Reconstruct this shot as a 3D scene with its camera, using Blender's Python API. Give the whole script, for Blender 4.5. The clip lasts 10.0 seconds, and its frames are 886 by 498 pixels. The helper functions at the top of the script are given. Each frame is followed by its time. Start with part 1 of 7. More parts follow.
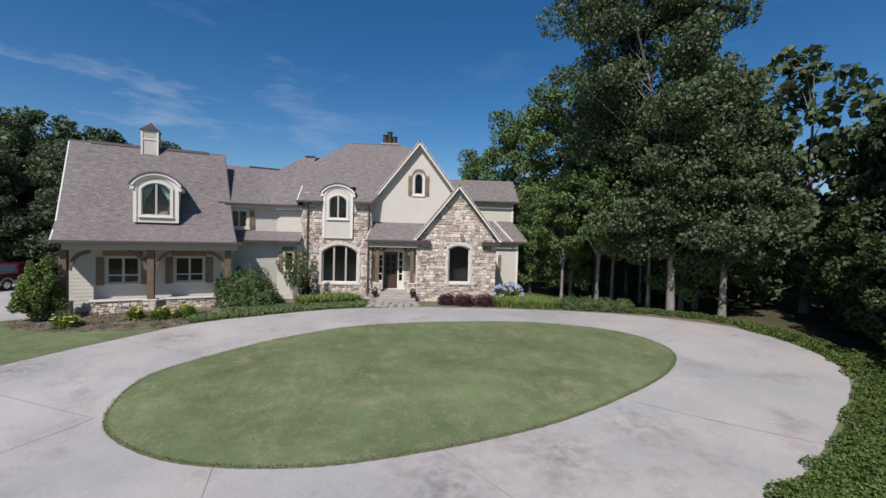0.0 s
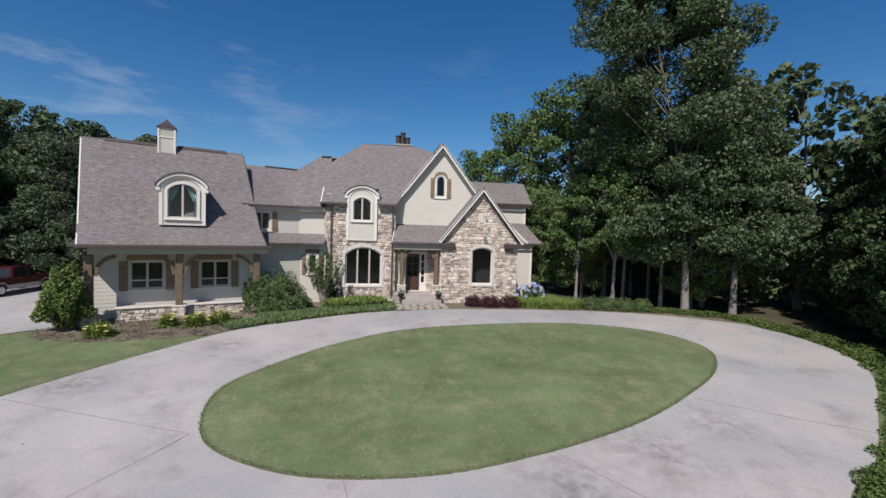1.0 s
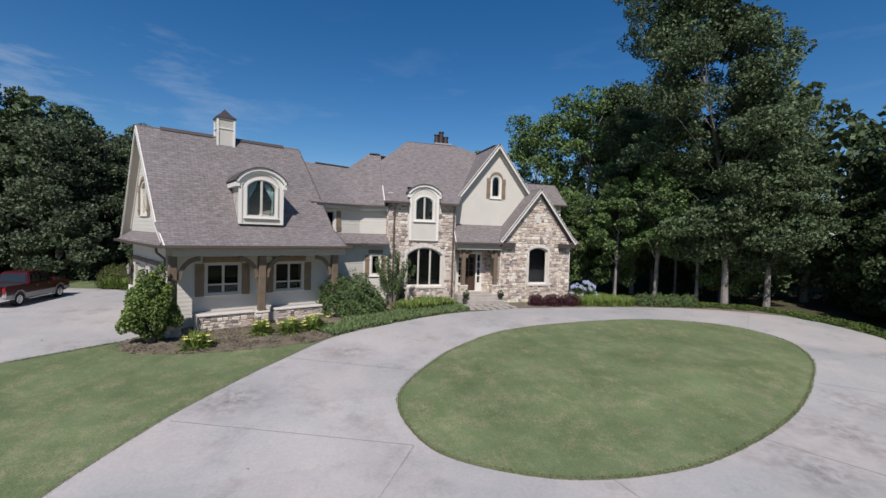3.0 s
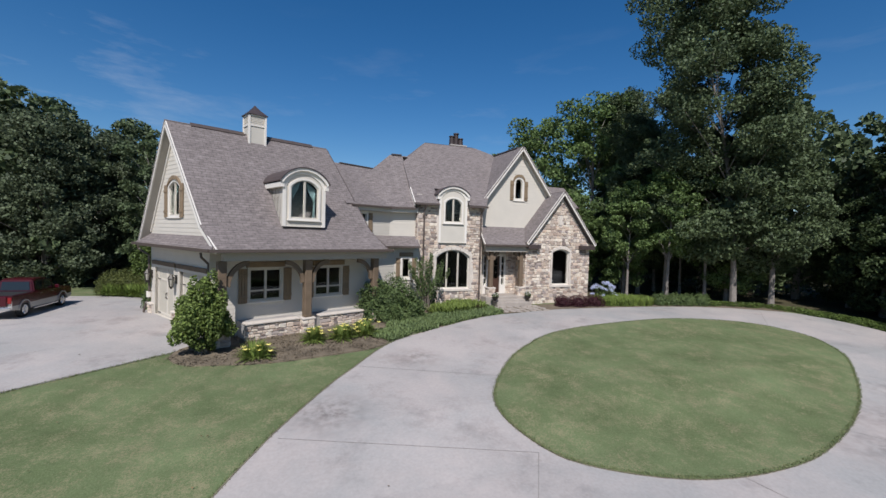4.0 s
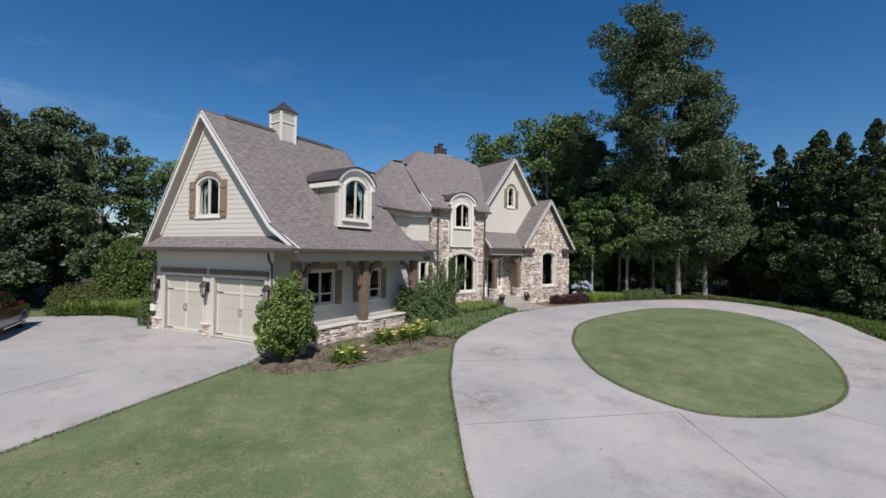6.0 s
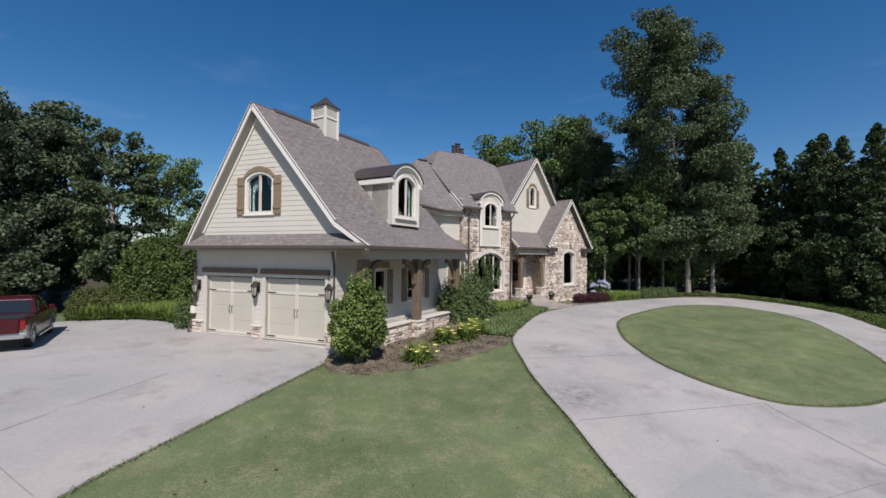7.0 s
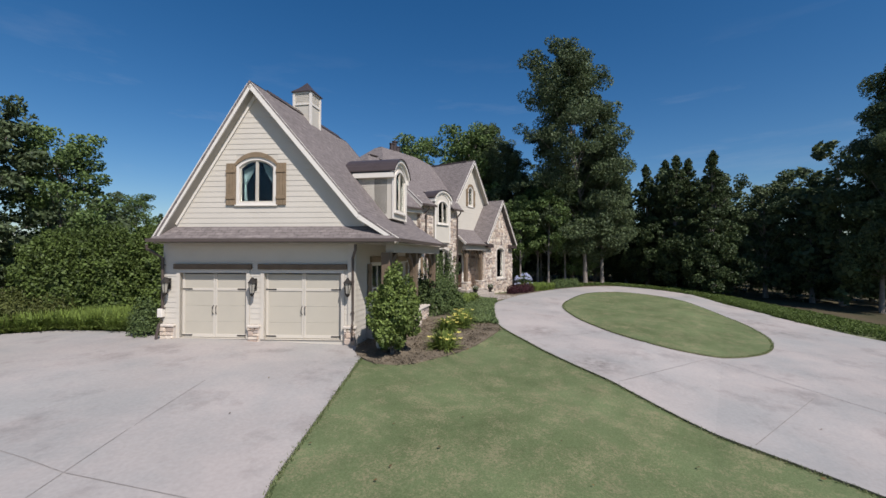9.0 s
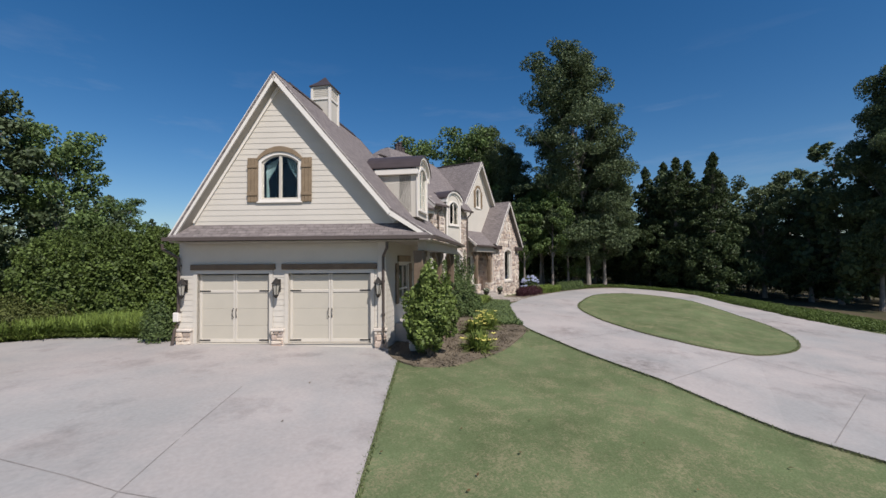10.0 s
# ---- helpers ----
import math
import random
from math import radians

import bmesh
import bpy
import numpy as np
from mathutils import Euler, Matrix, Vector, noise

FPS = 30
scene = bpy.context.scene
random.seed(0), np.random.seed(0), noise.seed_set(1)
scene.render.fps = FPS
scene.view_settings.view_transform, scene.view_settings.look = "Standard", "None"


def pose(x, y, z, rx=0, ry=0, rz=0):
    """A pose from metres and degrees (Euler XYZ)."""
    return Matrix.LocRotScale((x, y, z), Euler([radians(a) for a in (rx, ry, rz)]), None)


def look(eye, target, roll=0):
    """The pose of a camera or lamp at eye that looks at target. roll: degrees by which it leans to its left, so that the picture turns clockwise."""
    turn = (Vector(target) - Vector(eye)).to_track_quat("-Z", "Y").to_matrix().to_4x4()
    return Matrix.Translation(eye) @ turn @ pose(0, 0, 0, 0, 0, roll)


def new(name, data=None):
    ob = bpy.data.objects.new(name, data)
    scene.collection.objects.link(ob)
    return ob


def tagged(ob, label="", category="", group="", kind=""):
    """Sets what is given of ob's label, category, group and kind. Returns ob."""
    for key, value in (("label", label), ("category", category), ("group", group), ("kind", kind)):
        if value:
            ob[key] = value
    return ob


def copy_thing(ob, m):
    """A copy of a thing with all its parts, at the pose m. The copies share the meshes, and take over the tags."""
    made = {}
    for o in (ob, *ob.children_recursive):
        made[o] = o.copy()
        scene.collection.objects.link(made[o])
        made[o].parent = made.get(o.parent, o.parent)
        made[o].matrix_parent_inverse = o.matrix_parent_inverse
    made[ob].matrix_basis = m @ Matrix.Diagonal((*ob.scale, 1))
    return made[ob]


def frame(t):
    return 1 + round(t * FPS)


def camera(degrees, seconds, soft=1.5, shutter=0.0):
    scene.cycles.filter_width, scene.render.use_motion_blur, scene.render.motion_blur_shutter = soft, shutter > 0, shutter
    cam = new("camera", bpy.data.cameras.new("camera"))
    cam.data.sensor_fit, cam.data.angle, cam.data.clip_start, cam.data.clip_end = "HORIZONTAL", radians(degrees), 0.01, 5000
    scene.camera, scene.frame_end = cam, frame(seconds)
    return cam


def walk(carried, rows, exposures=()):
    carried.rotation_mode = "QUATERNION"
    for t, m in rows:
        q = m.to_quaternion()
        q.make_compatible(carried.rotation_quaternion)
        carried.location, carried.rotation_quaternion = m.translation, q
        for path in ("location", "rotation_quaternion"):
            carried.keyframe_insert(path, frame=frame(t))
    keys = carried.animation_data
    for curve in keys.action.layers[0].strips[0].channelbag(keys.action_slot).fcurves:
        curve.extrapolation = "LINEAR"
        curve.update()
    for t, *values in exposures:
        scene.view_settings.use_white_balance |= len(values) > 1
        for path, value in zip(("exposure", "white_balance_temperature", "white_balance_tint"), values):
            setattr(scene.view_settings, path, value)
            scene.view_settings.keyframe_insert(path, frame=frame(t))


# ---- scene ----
# camera and its walk
cam = camera(94.43, 10.0)
PATH = [
    (0, (5.572, -2.104, 3.910), (5.686, -0.108, 3.840), 1.55),
    (0.5, (3.826, -2.010, 4.128), (3.997, -0.019, 4.047), 1.57),
    (1, (2.050, -2.036, 4.180), (2.325, -0.057, 4.097), 1.72),
    (1.5, (0.504, -1.631, 4.194), (0.850, 0.337, 4.101), 1.67),
    (2, (-1.510, -1.394, 3.992), (-1.101, 0.562, 3.913), 1.83),
    (2.5, (-3.134, -1.016, 3.974), (-2.677, 0.930, 3.900), 1.78),
    (4, (-8.270, 0.793, 3.929), (-7.578, 2.668, 3.864), 1.69),
    (4.5, (-9.886, 1.710, 3.495), (-9.160, 3.573, 3.463), 1.23),
    (5, (-11.475, 2.291, 3.357), (-10.670, 4.122, 3.342), 1.03),
    (5.5, (-12.994, 2.564, 3.227), (-11.988, 4.293, 3.235), 0.94),
    (7, (-16.772, 5.147, 2.896), (-15.561, 6.739, 2.931), 0.50),
    (7.5, (-17.783, 6.060, 2.690), (-16.491, 7.586, 2.735), 0.23),
    (8, (-18.784, 7.037, 2.617), (-17.409, 8.488, 2.665), 0.07),
    (8.5, (-19.984, 7.624, 2.685), (-18.453, 8.911, 2.719), -0.03),
    (9, (-20.741, 8.184, 2.644), (-19.104, 9.334, 2.679), 0.06),
    (9.5, (-21.167, 9.010, 2.552), (-19.504, 10.121, 2.602), 0.02),
    (10, (-21.148, 9.760, 2.377), (-19.476, 10.856, 2.442), -0.49),
]
walk(cam, [(t, look(eye, target, roll)) for t, eye, target, roll in PATH], exposures=[(0.0, 0.0, 6240, 13), (4.5, 0.0, 6170, 13), (10.0, 0.02, 6430, 14)])

# ---- world, sun ----
SUN_TO = Vector((-0.59, -1.446, 1.75)).normalized()
world = bpy.data.worlds.new("sky")
scene.world = world
world.use_nodes = True
wn, wl = world.node_tree.nodes, world.node_tree.links
wn.clear()
w_out = wn.new("ShaderNodeOutputWorld")
w_bg = wn.new("ShaderNodeBackground")
w_sky = wn.new("ShaderNodeTexSky")
w_sky.sky_type = "NISHITA"
w_sky.sun_disc = False
w_sky.sun_elevation = math.asin(SUN_TO.z)
w_sky.sun_rotation = math.atan2(SUN_TO.x, SUN_TO.y)
w_sky.air_density, w_sky.dust_density, w_sky.ozone_density = 1.0, 0.4, 3.0
w_bg.inputs["Strength"].default_value = 0.095
# thin cirrus clouds
w_co = wn.new("ShaderNodeTexCoord")
w_map = wn.new("ShaderNodeMapping")
w_map.inputs["Rotation"].default_value = (0.0, 0.0, 0.6)
w_map.inputs["Scale"].default_value = (1.6, 1.0, 7.0)
w_noi = wn.new("ShaderNodeTexNoise")
w_noi.inputs["Scale"].default_value = 2.6
w_noi.inputs["Detail"].default_value = 9.0
w_noi.inputs["Roughness"].default_value = 0.62
w_ramp = wn.new("ShaderNodeValToRGB")
w_ramp.color_ramp.elements[0].position, w_ramp.color_ramp.elements[1].position = 0.56, 0.86
w_mix = wn.new("ShaderNodeMixRGB")
w_mix.inputs["Color2"].default_value = (6.0, 6.4, 7.0, 1)
wl.new(w_co.outputs["Generated"], w_map.inputs["Vector"])
wl.new(w_map.outputs["Vector"], w_noi.inputs["Vector"])
wl.new(w_noi.outputs["Fac"], w_ramp.inputs["Fac"])
w_sep = wn.new("ShaderNodeSeparateXYZ")
wl.new(w_co.outputs["Generated"], w_sep.inputs["Vector"])
w_side = wn.new("ShaderNodeMapRange")
w_side.inputs["From Min"].default_value, w_side.inputs["From Max"].default_value = -0.1, -0.75
w_side.inputs["To Min"].default_value, w_side.inputs["To Max"].default_value = 0.16, 0.85
wl.new(w_sep.outputs["X"], w_side.inputs["Value"])
w_mul = wn.new("ShaderNodeMath")
w_mul.operation = "MULTIPLY"
wl.new(w_ramp.outputs["Color"], w_mul.inputs[0])
wl.new(w_side.outputs["Result"], w_mul.inputs[1])
w_low = wn.new("ShaderNodeMapRange")
w_low.inputs["From Min"].default_value, w_low.inputs["From Max"].default_value = 0.30, 0.46
w_low.inputs["To Min"].default_value, w_low.inputs["To Max"].default_value = 1.0, 0.0
wl.new(w_sep.outputs["Z"], w_low.inputs["Value"])
w_both = wn.new("ShaderNodeMath")
w_both.operation = "MULTIPLY"
wl.new(w_mul.outputs[0], w_both.inputs[0])
wl.new(w_low.outputs["Result"], w_both.inputs[1])
wl.new(w_both.outputs[0], w_mix.inputs["Fac"])
w_hue = wn.new("ShaderNodeHueSaturation")
w_hue.inputs["Saturation"].default_value, w_hue.inputs["Value"].default_value = 1.34, 0.93
wl.new(w_sky.outputs["Color"], w_hue.inputs["Color"])
wl.new(w_hue.outputs["Color"], w_mix.inputs["Color1"])
wl.new(w_mix.outputs["Color"], w_bg.inputs["Color"])
wl.new(w_bg.outputs["Background"], w_out.inputs["Surface"])
sun_data = bpy.data.lights.new("sun", "SUN")
sun_data.energy, sun_data.angle, sun_data.color = 5.0, radians(0.55), (1.0, 0.955, 0.89)
sun = new("sun", sun_data)
sun.matrix_world = look((0, 0, 40), Vector((0, 0, 40)) - SUN_TO)


# ---- materials ----
def mat(name, base, rough=0.8, var=0.15, scale=3.0, fine=60.0, bump=0.15, metal=0.0, hue=None, spec=0.3):
    """A plain surface with stains at two scales and a fine relief."""
    m = bpy.data.materials.new(name)
    m.use_nodes = True
    n, l = m.node_tree.nodes, m.node_tree.links
    p = n["Principled BSDF"]
    p.inputs["Roughness"].default_value, p.inputs["Metallic"].default_value = rough, metal
    p.inputs["Specular IOR Level"].default_value = spec
    co = n.new("ShaderNodeTexCoord")
    big, small = n.new("ShaderNodeTexNoise"), n.new("ShaderNodeTexNoise")
    big.inputs["Scale"].default_value, small.inputs["Scale"].default_value = scale, fine
    big.inputs["Detail"].default_value, small.inputs["Detail"].default_value = 5, 4
    geo = n.new("ShaderNodeNewGeometry")
    for t in (big, small):
        l.new(geo.outputs["Position"], t.inputs["Vector"])
    mix = n.new("ShaderNodeMath")
    mix.operation = "ADD"
    l.new(big.outputs["Fac"], mix.inputs[0])
    l.new(small.outputs["Fac"], mix.inputs[1])
    ramp = n.new("ShaderNodeMapRange")
    ramp.inputs["From Min"].default_value, ramp.inputs["From Max"].default_value = 0.65, 1.35
    l.new(mix.outputs[0], ramp.inputs["Value"])
    col = n.new("ShaderNodeMixRGB")
    dark = hue or tuple(c * (1 - var) for c in base)
    col.inputs["Color1"].default_value = (*dark, 1)
    col.inputs["Color2"].default_value = (*[min(1, c * (1 + var)) for c in base], 1)
    l.new(ramp.outputs["Result"], col.inputs["Fac"])
    l.new(col.outputs["Color"], p.inputs["Base Color"])
    b = n.new("ShaderNodeBump")
    b.inputs["Strength"].default_value, b.inputs["Distance"].default_value = bump, 0.02
    l.new(small.outputs["Fac"], b.inputs["Height"])
    l.new(b.outputs["Normal"], p.inputs["Normal"])
    return m


def random_tone(m, amount, island=False):
    """Lets pieces of one material differ in brightness, each from the next."""
    n, l = m.node_tree.nodes, m.node_tree.links
    p = n["Principled BSDF"]
    src = p.inputs["Base Color"].links[0].from_socket
    if island:
        r = n.new("ShaderNodeNewGeometry").outputs["Random Per Island"]
    else:
        r = n.new("ShaderNodeObjectInfo").outputs["Random"]
    rng = n.new("ShaderNodeMapRange")
    rng.inputs["To Min"].default_value, rng.inputs["To Max"].default_value = 1 - amount, 1 + amount
    l.new(r, rng.inputs["Value"])
    hsv = n.new("ShaderNodeHueSaturation")
    l.new(rng.outputs["Result"], hsv.inputs["Value"])
    l.new(src, hsv.inputs["Color"])
    l.new(hsv.outputs["Color"], p.inputs["Base Color"])
    return m


M = {}
M["siding"] = mat("painted siding", (0.555, 0.512, 0.44), 0.6, 0.05, 1.5, 40, 0.05)
M["shake"] = random_tone(mat("painted shakes", (0.62, 0.575, 0.47), 0.65, 0.06, 2.0, 50, 0.08), 0.05)
M["trim"] = mat("white trim", (0.70, 0.655, 0.585), 0.5, 0.05, 2.0, 40, 0.03)
M["sash"] = mat("tan sash", (0.50, 0.46, 0.39), 0.5, 0.05, 2.0, 40, 0.03)
M["curtain"] = mat("teal curtain", (0.24, 0.33, 0.33), 0.9, 0.15, 6.0, 40, 0.1)
M["stucco"] = mat("smooth panel", (0.53, 0.49, 0.42), 0.7, 0.05, 2.0, 60, 0.06)
M["door"] = mat("garage door panel", (0.47, 0.432, 0.355), 0.55, 0.04, 2.0, 50, 0.03)
M["wood"] = mat("rough cedar", (0.15, 0.108, 0.072), 0.75, 0.25, 3.0, 40, 0.3)
M["shutter"] = mat("weathered cedar", (0.22, 0.16, 0.10), 0.75, 0.2, 4.0, 50, 0.25)
M["gutter"] = mat("brown gutter", (0.085, 0.065, 0.055), 0.4, 0.1, 3.0, 40, 0.02, spec=0.5)
M["cap"] = mat("dark standing metal", (0.11, 0.085, 0.08), 0.4, 0.15, 3.0, 40, 0.04, metal=0.5)
M["mortar"] = mat("mortar", (0.58, 0.52, 0.46), 0.9, 0.15, 3.0, 80, 0.3)
M["iron"] = mat("dark iron", (0.05, 0.045, 0.04), 0.45, 0.2, 6, 60, 0.05, metal=0.4)
# near-black, so that unlit rooms' shade is in the colour
M["dark"] = mat("painted interior shade", (0.02, 0.02, 0.022), 0.9, 0.1, 3, 30, 0.0)
M["soffit"] = mat("soffit", (0.37, 0.335, 0.285), 0.7, 0.05, 2.0, 40, 0.03)
M["frontdoor"] = mat("mahogany door", (0.06, 0.03, 0.02), 0.4, 0.25, 3.0, 30, 0.1, spec=0.5)


def brick_mat(name, c1, c2, cm, wid, hgt, mortar, rough=0.9, bump=0.4, var=0.3, streak=False):
    """Staggered courses laid along a surface's own x and y."""
    m = mat(name, c1, rough, 0.2, 0.7, 90, 0.2)
    n, l = m.node_tree.nodes, m.node_tree.links
    p = n["Principled BSDF"]
    src = p.inputs["Base Color"].links[0].from_socket
    uv = n.new("ShaderNodeUVMap")
    br = n.new("ShaderNodeTexBrick")
    br.inputs["Color1"].default_value, br.inputs["Color2"].default_value = (*c1, 1), (*c2, 1)
    br.inputs["Mortar"].default_value = (*cm, 1)
    br.inputs["Scale"].default_value = 1.0
    br.inputs["Brick Width"].default_value, br.inputs["Row Height"].default_value = wid, hgt
    br.inputs["Mortar Size"].default_value = mortar
    br.inputs["Mortar Smooth"].default_value = 0.3
    l.new(uv.outputs["UV"], br.inputs["Vector"])
    grey = n.new("ShaderNodeRGBToBW")
    l.new(src, grey.inputs["Color"])
    rng = n.new("ShaderNodeMapRange")
    rng.inputs["From Min"].default_value = min(c1) * 0.75
    rng.inputs["From Max"].default_value = max(c1) * 1.15
    rng.inputs["To Min"].default_value, rng.inputs["To Max"].default_value = 0.82, 1.15
    l.new(grey.outputs["Val"], rng.inputs["Value"])
    hsv = n.new("ShaderNodeHueSaturation")
    l.new(br.outputs["Color"], hsv.inputs["Color"])
    l.new(rng.outputs["Result"], hsv.inputs["Value"])
    l.new(hsv.outputs["Color"], p.inputs["Base Color"])
    if streak:
        # tabs weathered unlike one another, in short dashes along the courses
        mp = n.new("ShaderNodeMapping")
        mp.inputs["Scale"].default_value = (3.4, 7.1, 1.0)
        l.new(uv.outputs["UV"], mp.inputs["Vector"])
        ns = n.new("ShaderNodeTexNoise")
        ns.inputs["Scale"].default_value, ns.inputs["Detail"].default_value, ns.inputs["Roughness"].default_value = 1.0, 3, 0.7
        l.new(mp.outputs["Vector"], ns.inputs["Vector"])
        sr = n.new("ShaderNodeMapRange")
        sr.inputs["From Min"].default_value, sr.inputs["From Max"].default_value = 0.3, 0.7
        sr.inputs["To Min"].default_value, sr.inputs["To Max"].default_value = 0.68, 1.32
        l.new(ns.outputs["Fac"], sr.inputs["Value"])
        h2 = n.new("ShaderNodeHueSaturation")
        l.new(hsv.outputs["Color"], h2.inputs["Color"])
        l.new(sr.outputs["Result"], h2.inputs["Value"])
        l.new(h2.outputs["Color"], p.inputs["Base Color"])
    b2 = n.new("ShaderNodeBump")
    b2.inputs["Strength"].default_value, b2.inputs["Distance"].default_value = bump, 0.02
    l.new(br.outputs["Fac"], b2.inputs["Height"])
    b2.invert = True
    old = p.inputs["Normal"].links[0].from_socket
    l.new(old, b2.inputs["Normal"])
    l.new(b2.outputs["Normal"], p.inputs["Normal"])
    return m


M["roof"] = brick_mat("asphalt shingles", (0.205, 0.176, 0.166), (0.176, 0.151, 0.143), (0.115, 0.099, 0.094), 0.30, 0.14, 0.012, bump=0.4, streak=True)


def glass_mat():
    m = bpy.data.materials.new("window glass")
    m.use_nodes = True
    p = m.node_tree.nodes["Principled BSDF"]
    p.inputs["Base Color"].default_value = (0.75, 0.80, 0.80, 1)
    p.inputs["Roughness"].default_value = 0.0
    p.inputs["IOR"].default_value = 1.33
    p.inputs["Transmission Weight"].default_value = 1.0
    return m


def tinted_mat():
    m = bpy.data.materials.new("tinted glass")
    m.use_nodes = True
    p = m.node_tree.nodes["Principled BSDF"]
    p.inputs["Base Color"].default_value = (0.012, 0.014, 0.017, 1)
    p.inputs["Roughness"].default_value = 0.03
    p.inputs["Specular IOR Level"].default_value = 0.6
    return m


M["tinted"] = tinted_mat()
M["glass"] = glass_mat()


def concrete_mat():
    m = mat("concrete", (0.358, 0.34, 0.32), 0.85, 0.10, 0.35, 14, 0.12)
    n, l = m.node_tree.nodes, m.node_tree.links
    p = n["Principled BSDF"]
    src = p.inputs["Base Color"].links[0].from_socket
    geo = n.new("ShaderNodeNewGeometry")
    st = n.new("ShaderNodeTexNoise")
    st.inputs["Scale"].default_value, st.inputs["Detail"].default_value, st.inputs["Roughness"].default_value = 0.55, 10, 0.72
    l.new(geo.outputs["Position"], st.inputs["Vector"])
    rp = n.new("ShaderNodeValToRGB")
    rp.color_ramp.elements[0].position, rp.color_ramp.elements[1].position = 0.30, 0.47
    rp.color_ramp.elements[0].color = (0.62, 0.60, 0.60, 1)
    l.new(st.outputs["Fac"], rp.inputs["Fac"])
    mul = n.new("ShaderNodeMixRGB")
    mul.blend_type = "MULTIPLY"
    mul.inputs["Fac"].default_value = 0.75
    l.new(src, mul.inputs["Color1"])
    l.new(rp.outputs["Color"], mul.inputs["Color2"])
    grit = n.new("ShaderNodeTexNoise")
    grit.inputs["Scale"].default_value, grit.inputs["Detail"].default_value, grit.inputs["Roughness"].default_value = 3.5, 8, 0.8
    l.new(geo.outputs["Position"], grit.inputs["Vector"])
    gr = n.new("ShaderNodeMapRange")
    gr.inputs["From Min"].default_value, gr.inputs["From Max"].default_value = 0.43, 0.6
    l.new(grit.outputs["Fac"], gr.inputs["Value"])
    # pale and rosy blotches of worn cement
    blot = n.new("ShaderNodeTexNoise")
    blot.inputs["Scale"].default_value, blot.inputs["Detail"].default_value, blot.inputs["Roughness"].default_value = 0.3, 6, 0.65
    sh = n.new("ShaderNodeVectorMath")
    sh.inputs[1].default_value = (31.0, 17.0, 5.0)
    l.new(geo.outputs["Position"], sh.inputs[0])
    l.new(sh.outputs["Vector"], blot.inputs["Vector"])
    br = n.new("ShaderNodeMapRange")
    br.inputs["From Min"].default_value, br.inputs["From Max"].default_value = 0.38, 0.62
    l.new(blot.outputs["Fac"], br.inputs["Value"])
    rosy = n.new("ShaderNodeMixRGB")
    rosy.blend_type = "MULTIPLY"
    rosy.inputs["Fac"].default_value = 1.0
    tone = n.new("ShaderNodeMixRGB")
    tone.inputs["Color1"].default_value, tone.inputs["Color2"].default_value = (0.88, 0.90, 0.91, 1), (1.10, 1.04, 1.025, 1)
    l.new(br.outputs["Result"], tone.inputs["Fac"])
    l.new(mul.outputs["Color"], rosy.inputs["Color1"])
    l.new(tone.outputs["Color"], rosy.inputs["Color2"])
    last = rosy
    # old tyre and mildew stains on the curves of the drive
    for centre, reach, depth in (((-7.3, 11.7, -0.8), 1.35, 1.0), ((6.2, 6.1, -1.3), 1.7, 0.8), ((8.9, 7.2, -1.2), 1.7, 0.8), ((-3.9, 14.9, -0.55), 1.2, 0.7), ((11.6, 8.4, -1.1), 1.6, 0.7), ((2.2, 18.4, -0.3), 1.3, 0.5)):
        off = n.new("ShaderNodeVectorMath")
        off.operation = "DISTANCE"
        off.inputs[1].default_value = centre
        l.new(geo.outputs["Position"], off.inputs[0])
        near = n.new("ShaderNodeMapRange")
        near.inputs["From Min"].default_value, near.inputs["From Max"].default_value = 0.15, reach
        near.inputs["To Min"].default_value, near.inputs["To Max"].default_value = depth, 0.0
        l.new(off.outputs["Value"], near.inputs["Value"])
        amount = n.new("ShaderNodeMath")
        amount.operation = "MULTIPLY"
        l.new(near.outputs["Result"], amount.inputs[0])
        l.new(gr.outputs["Result"], amount.inputs[1])
        soil = n.new("ShaderNodeMixRGB")
        soil.blend_type = "MULTIPLY"
        soil.inputs["Color2"].default_value = (0.5, 0.47, 0.46, 1)
        l.new(amount.outputs[0], soil.inputs["Fac"])
        l.new(last.outputs["Color"], soil.inputs["Color1"])
        last = soil
    l.new(soil.outputs["Color"], p.inputs["Base Color"])
    return m


M["concrete"] = concrete_mat()


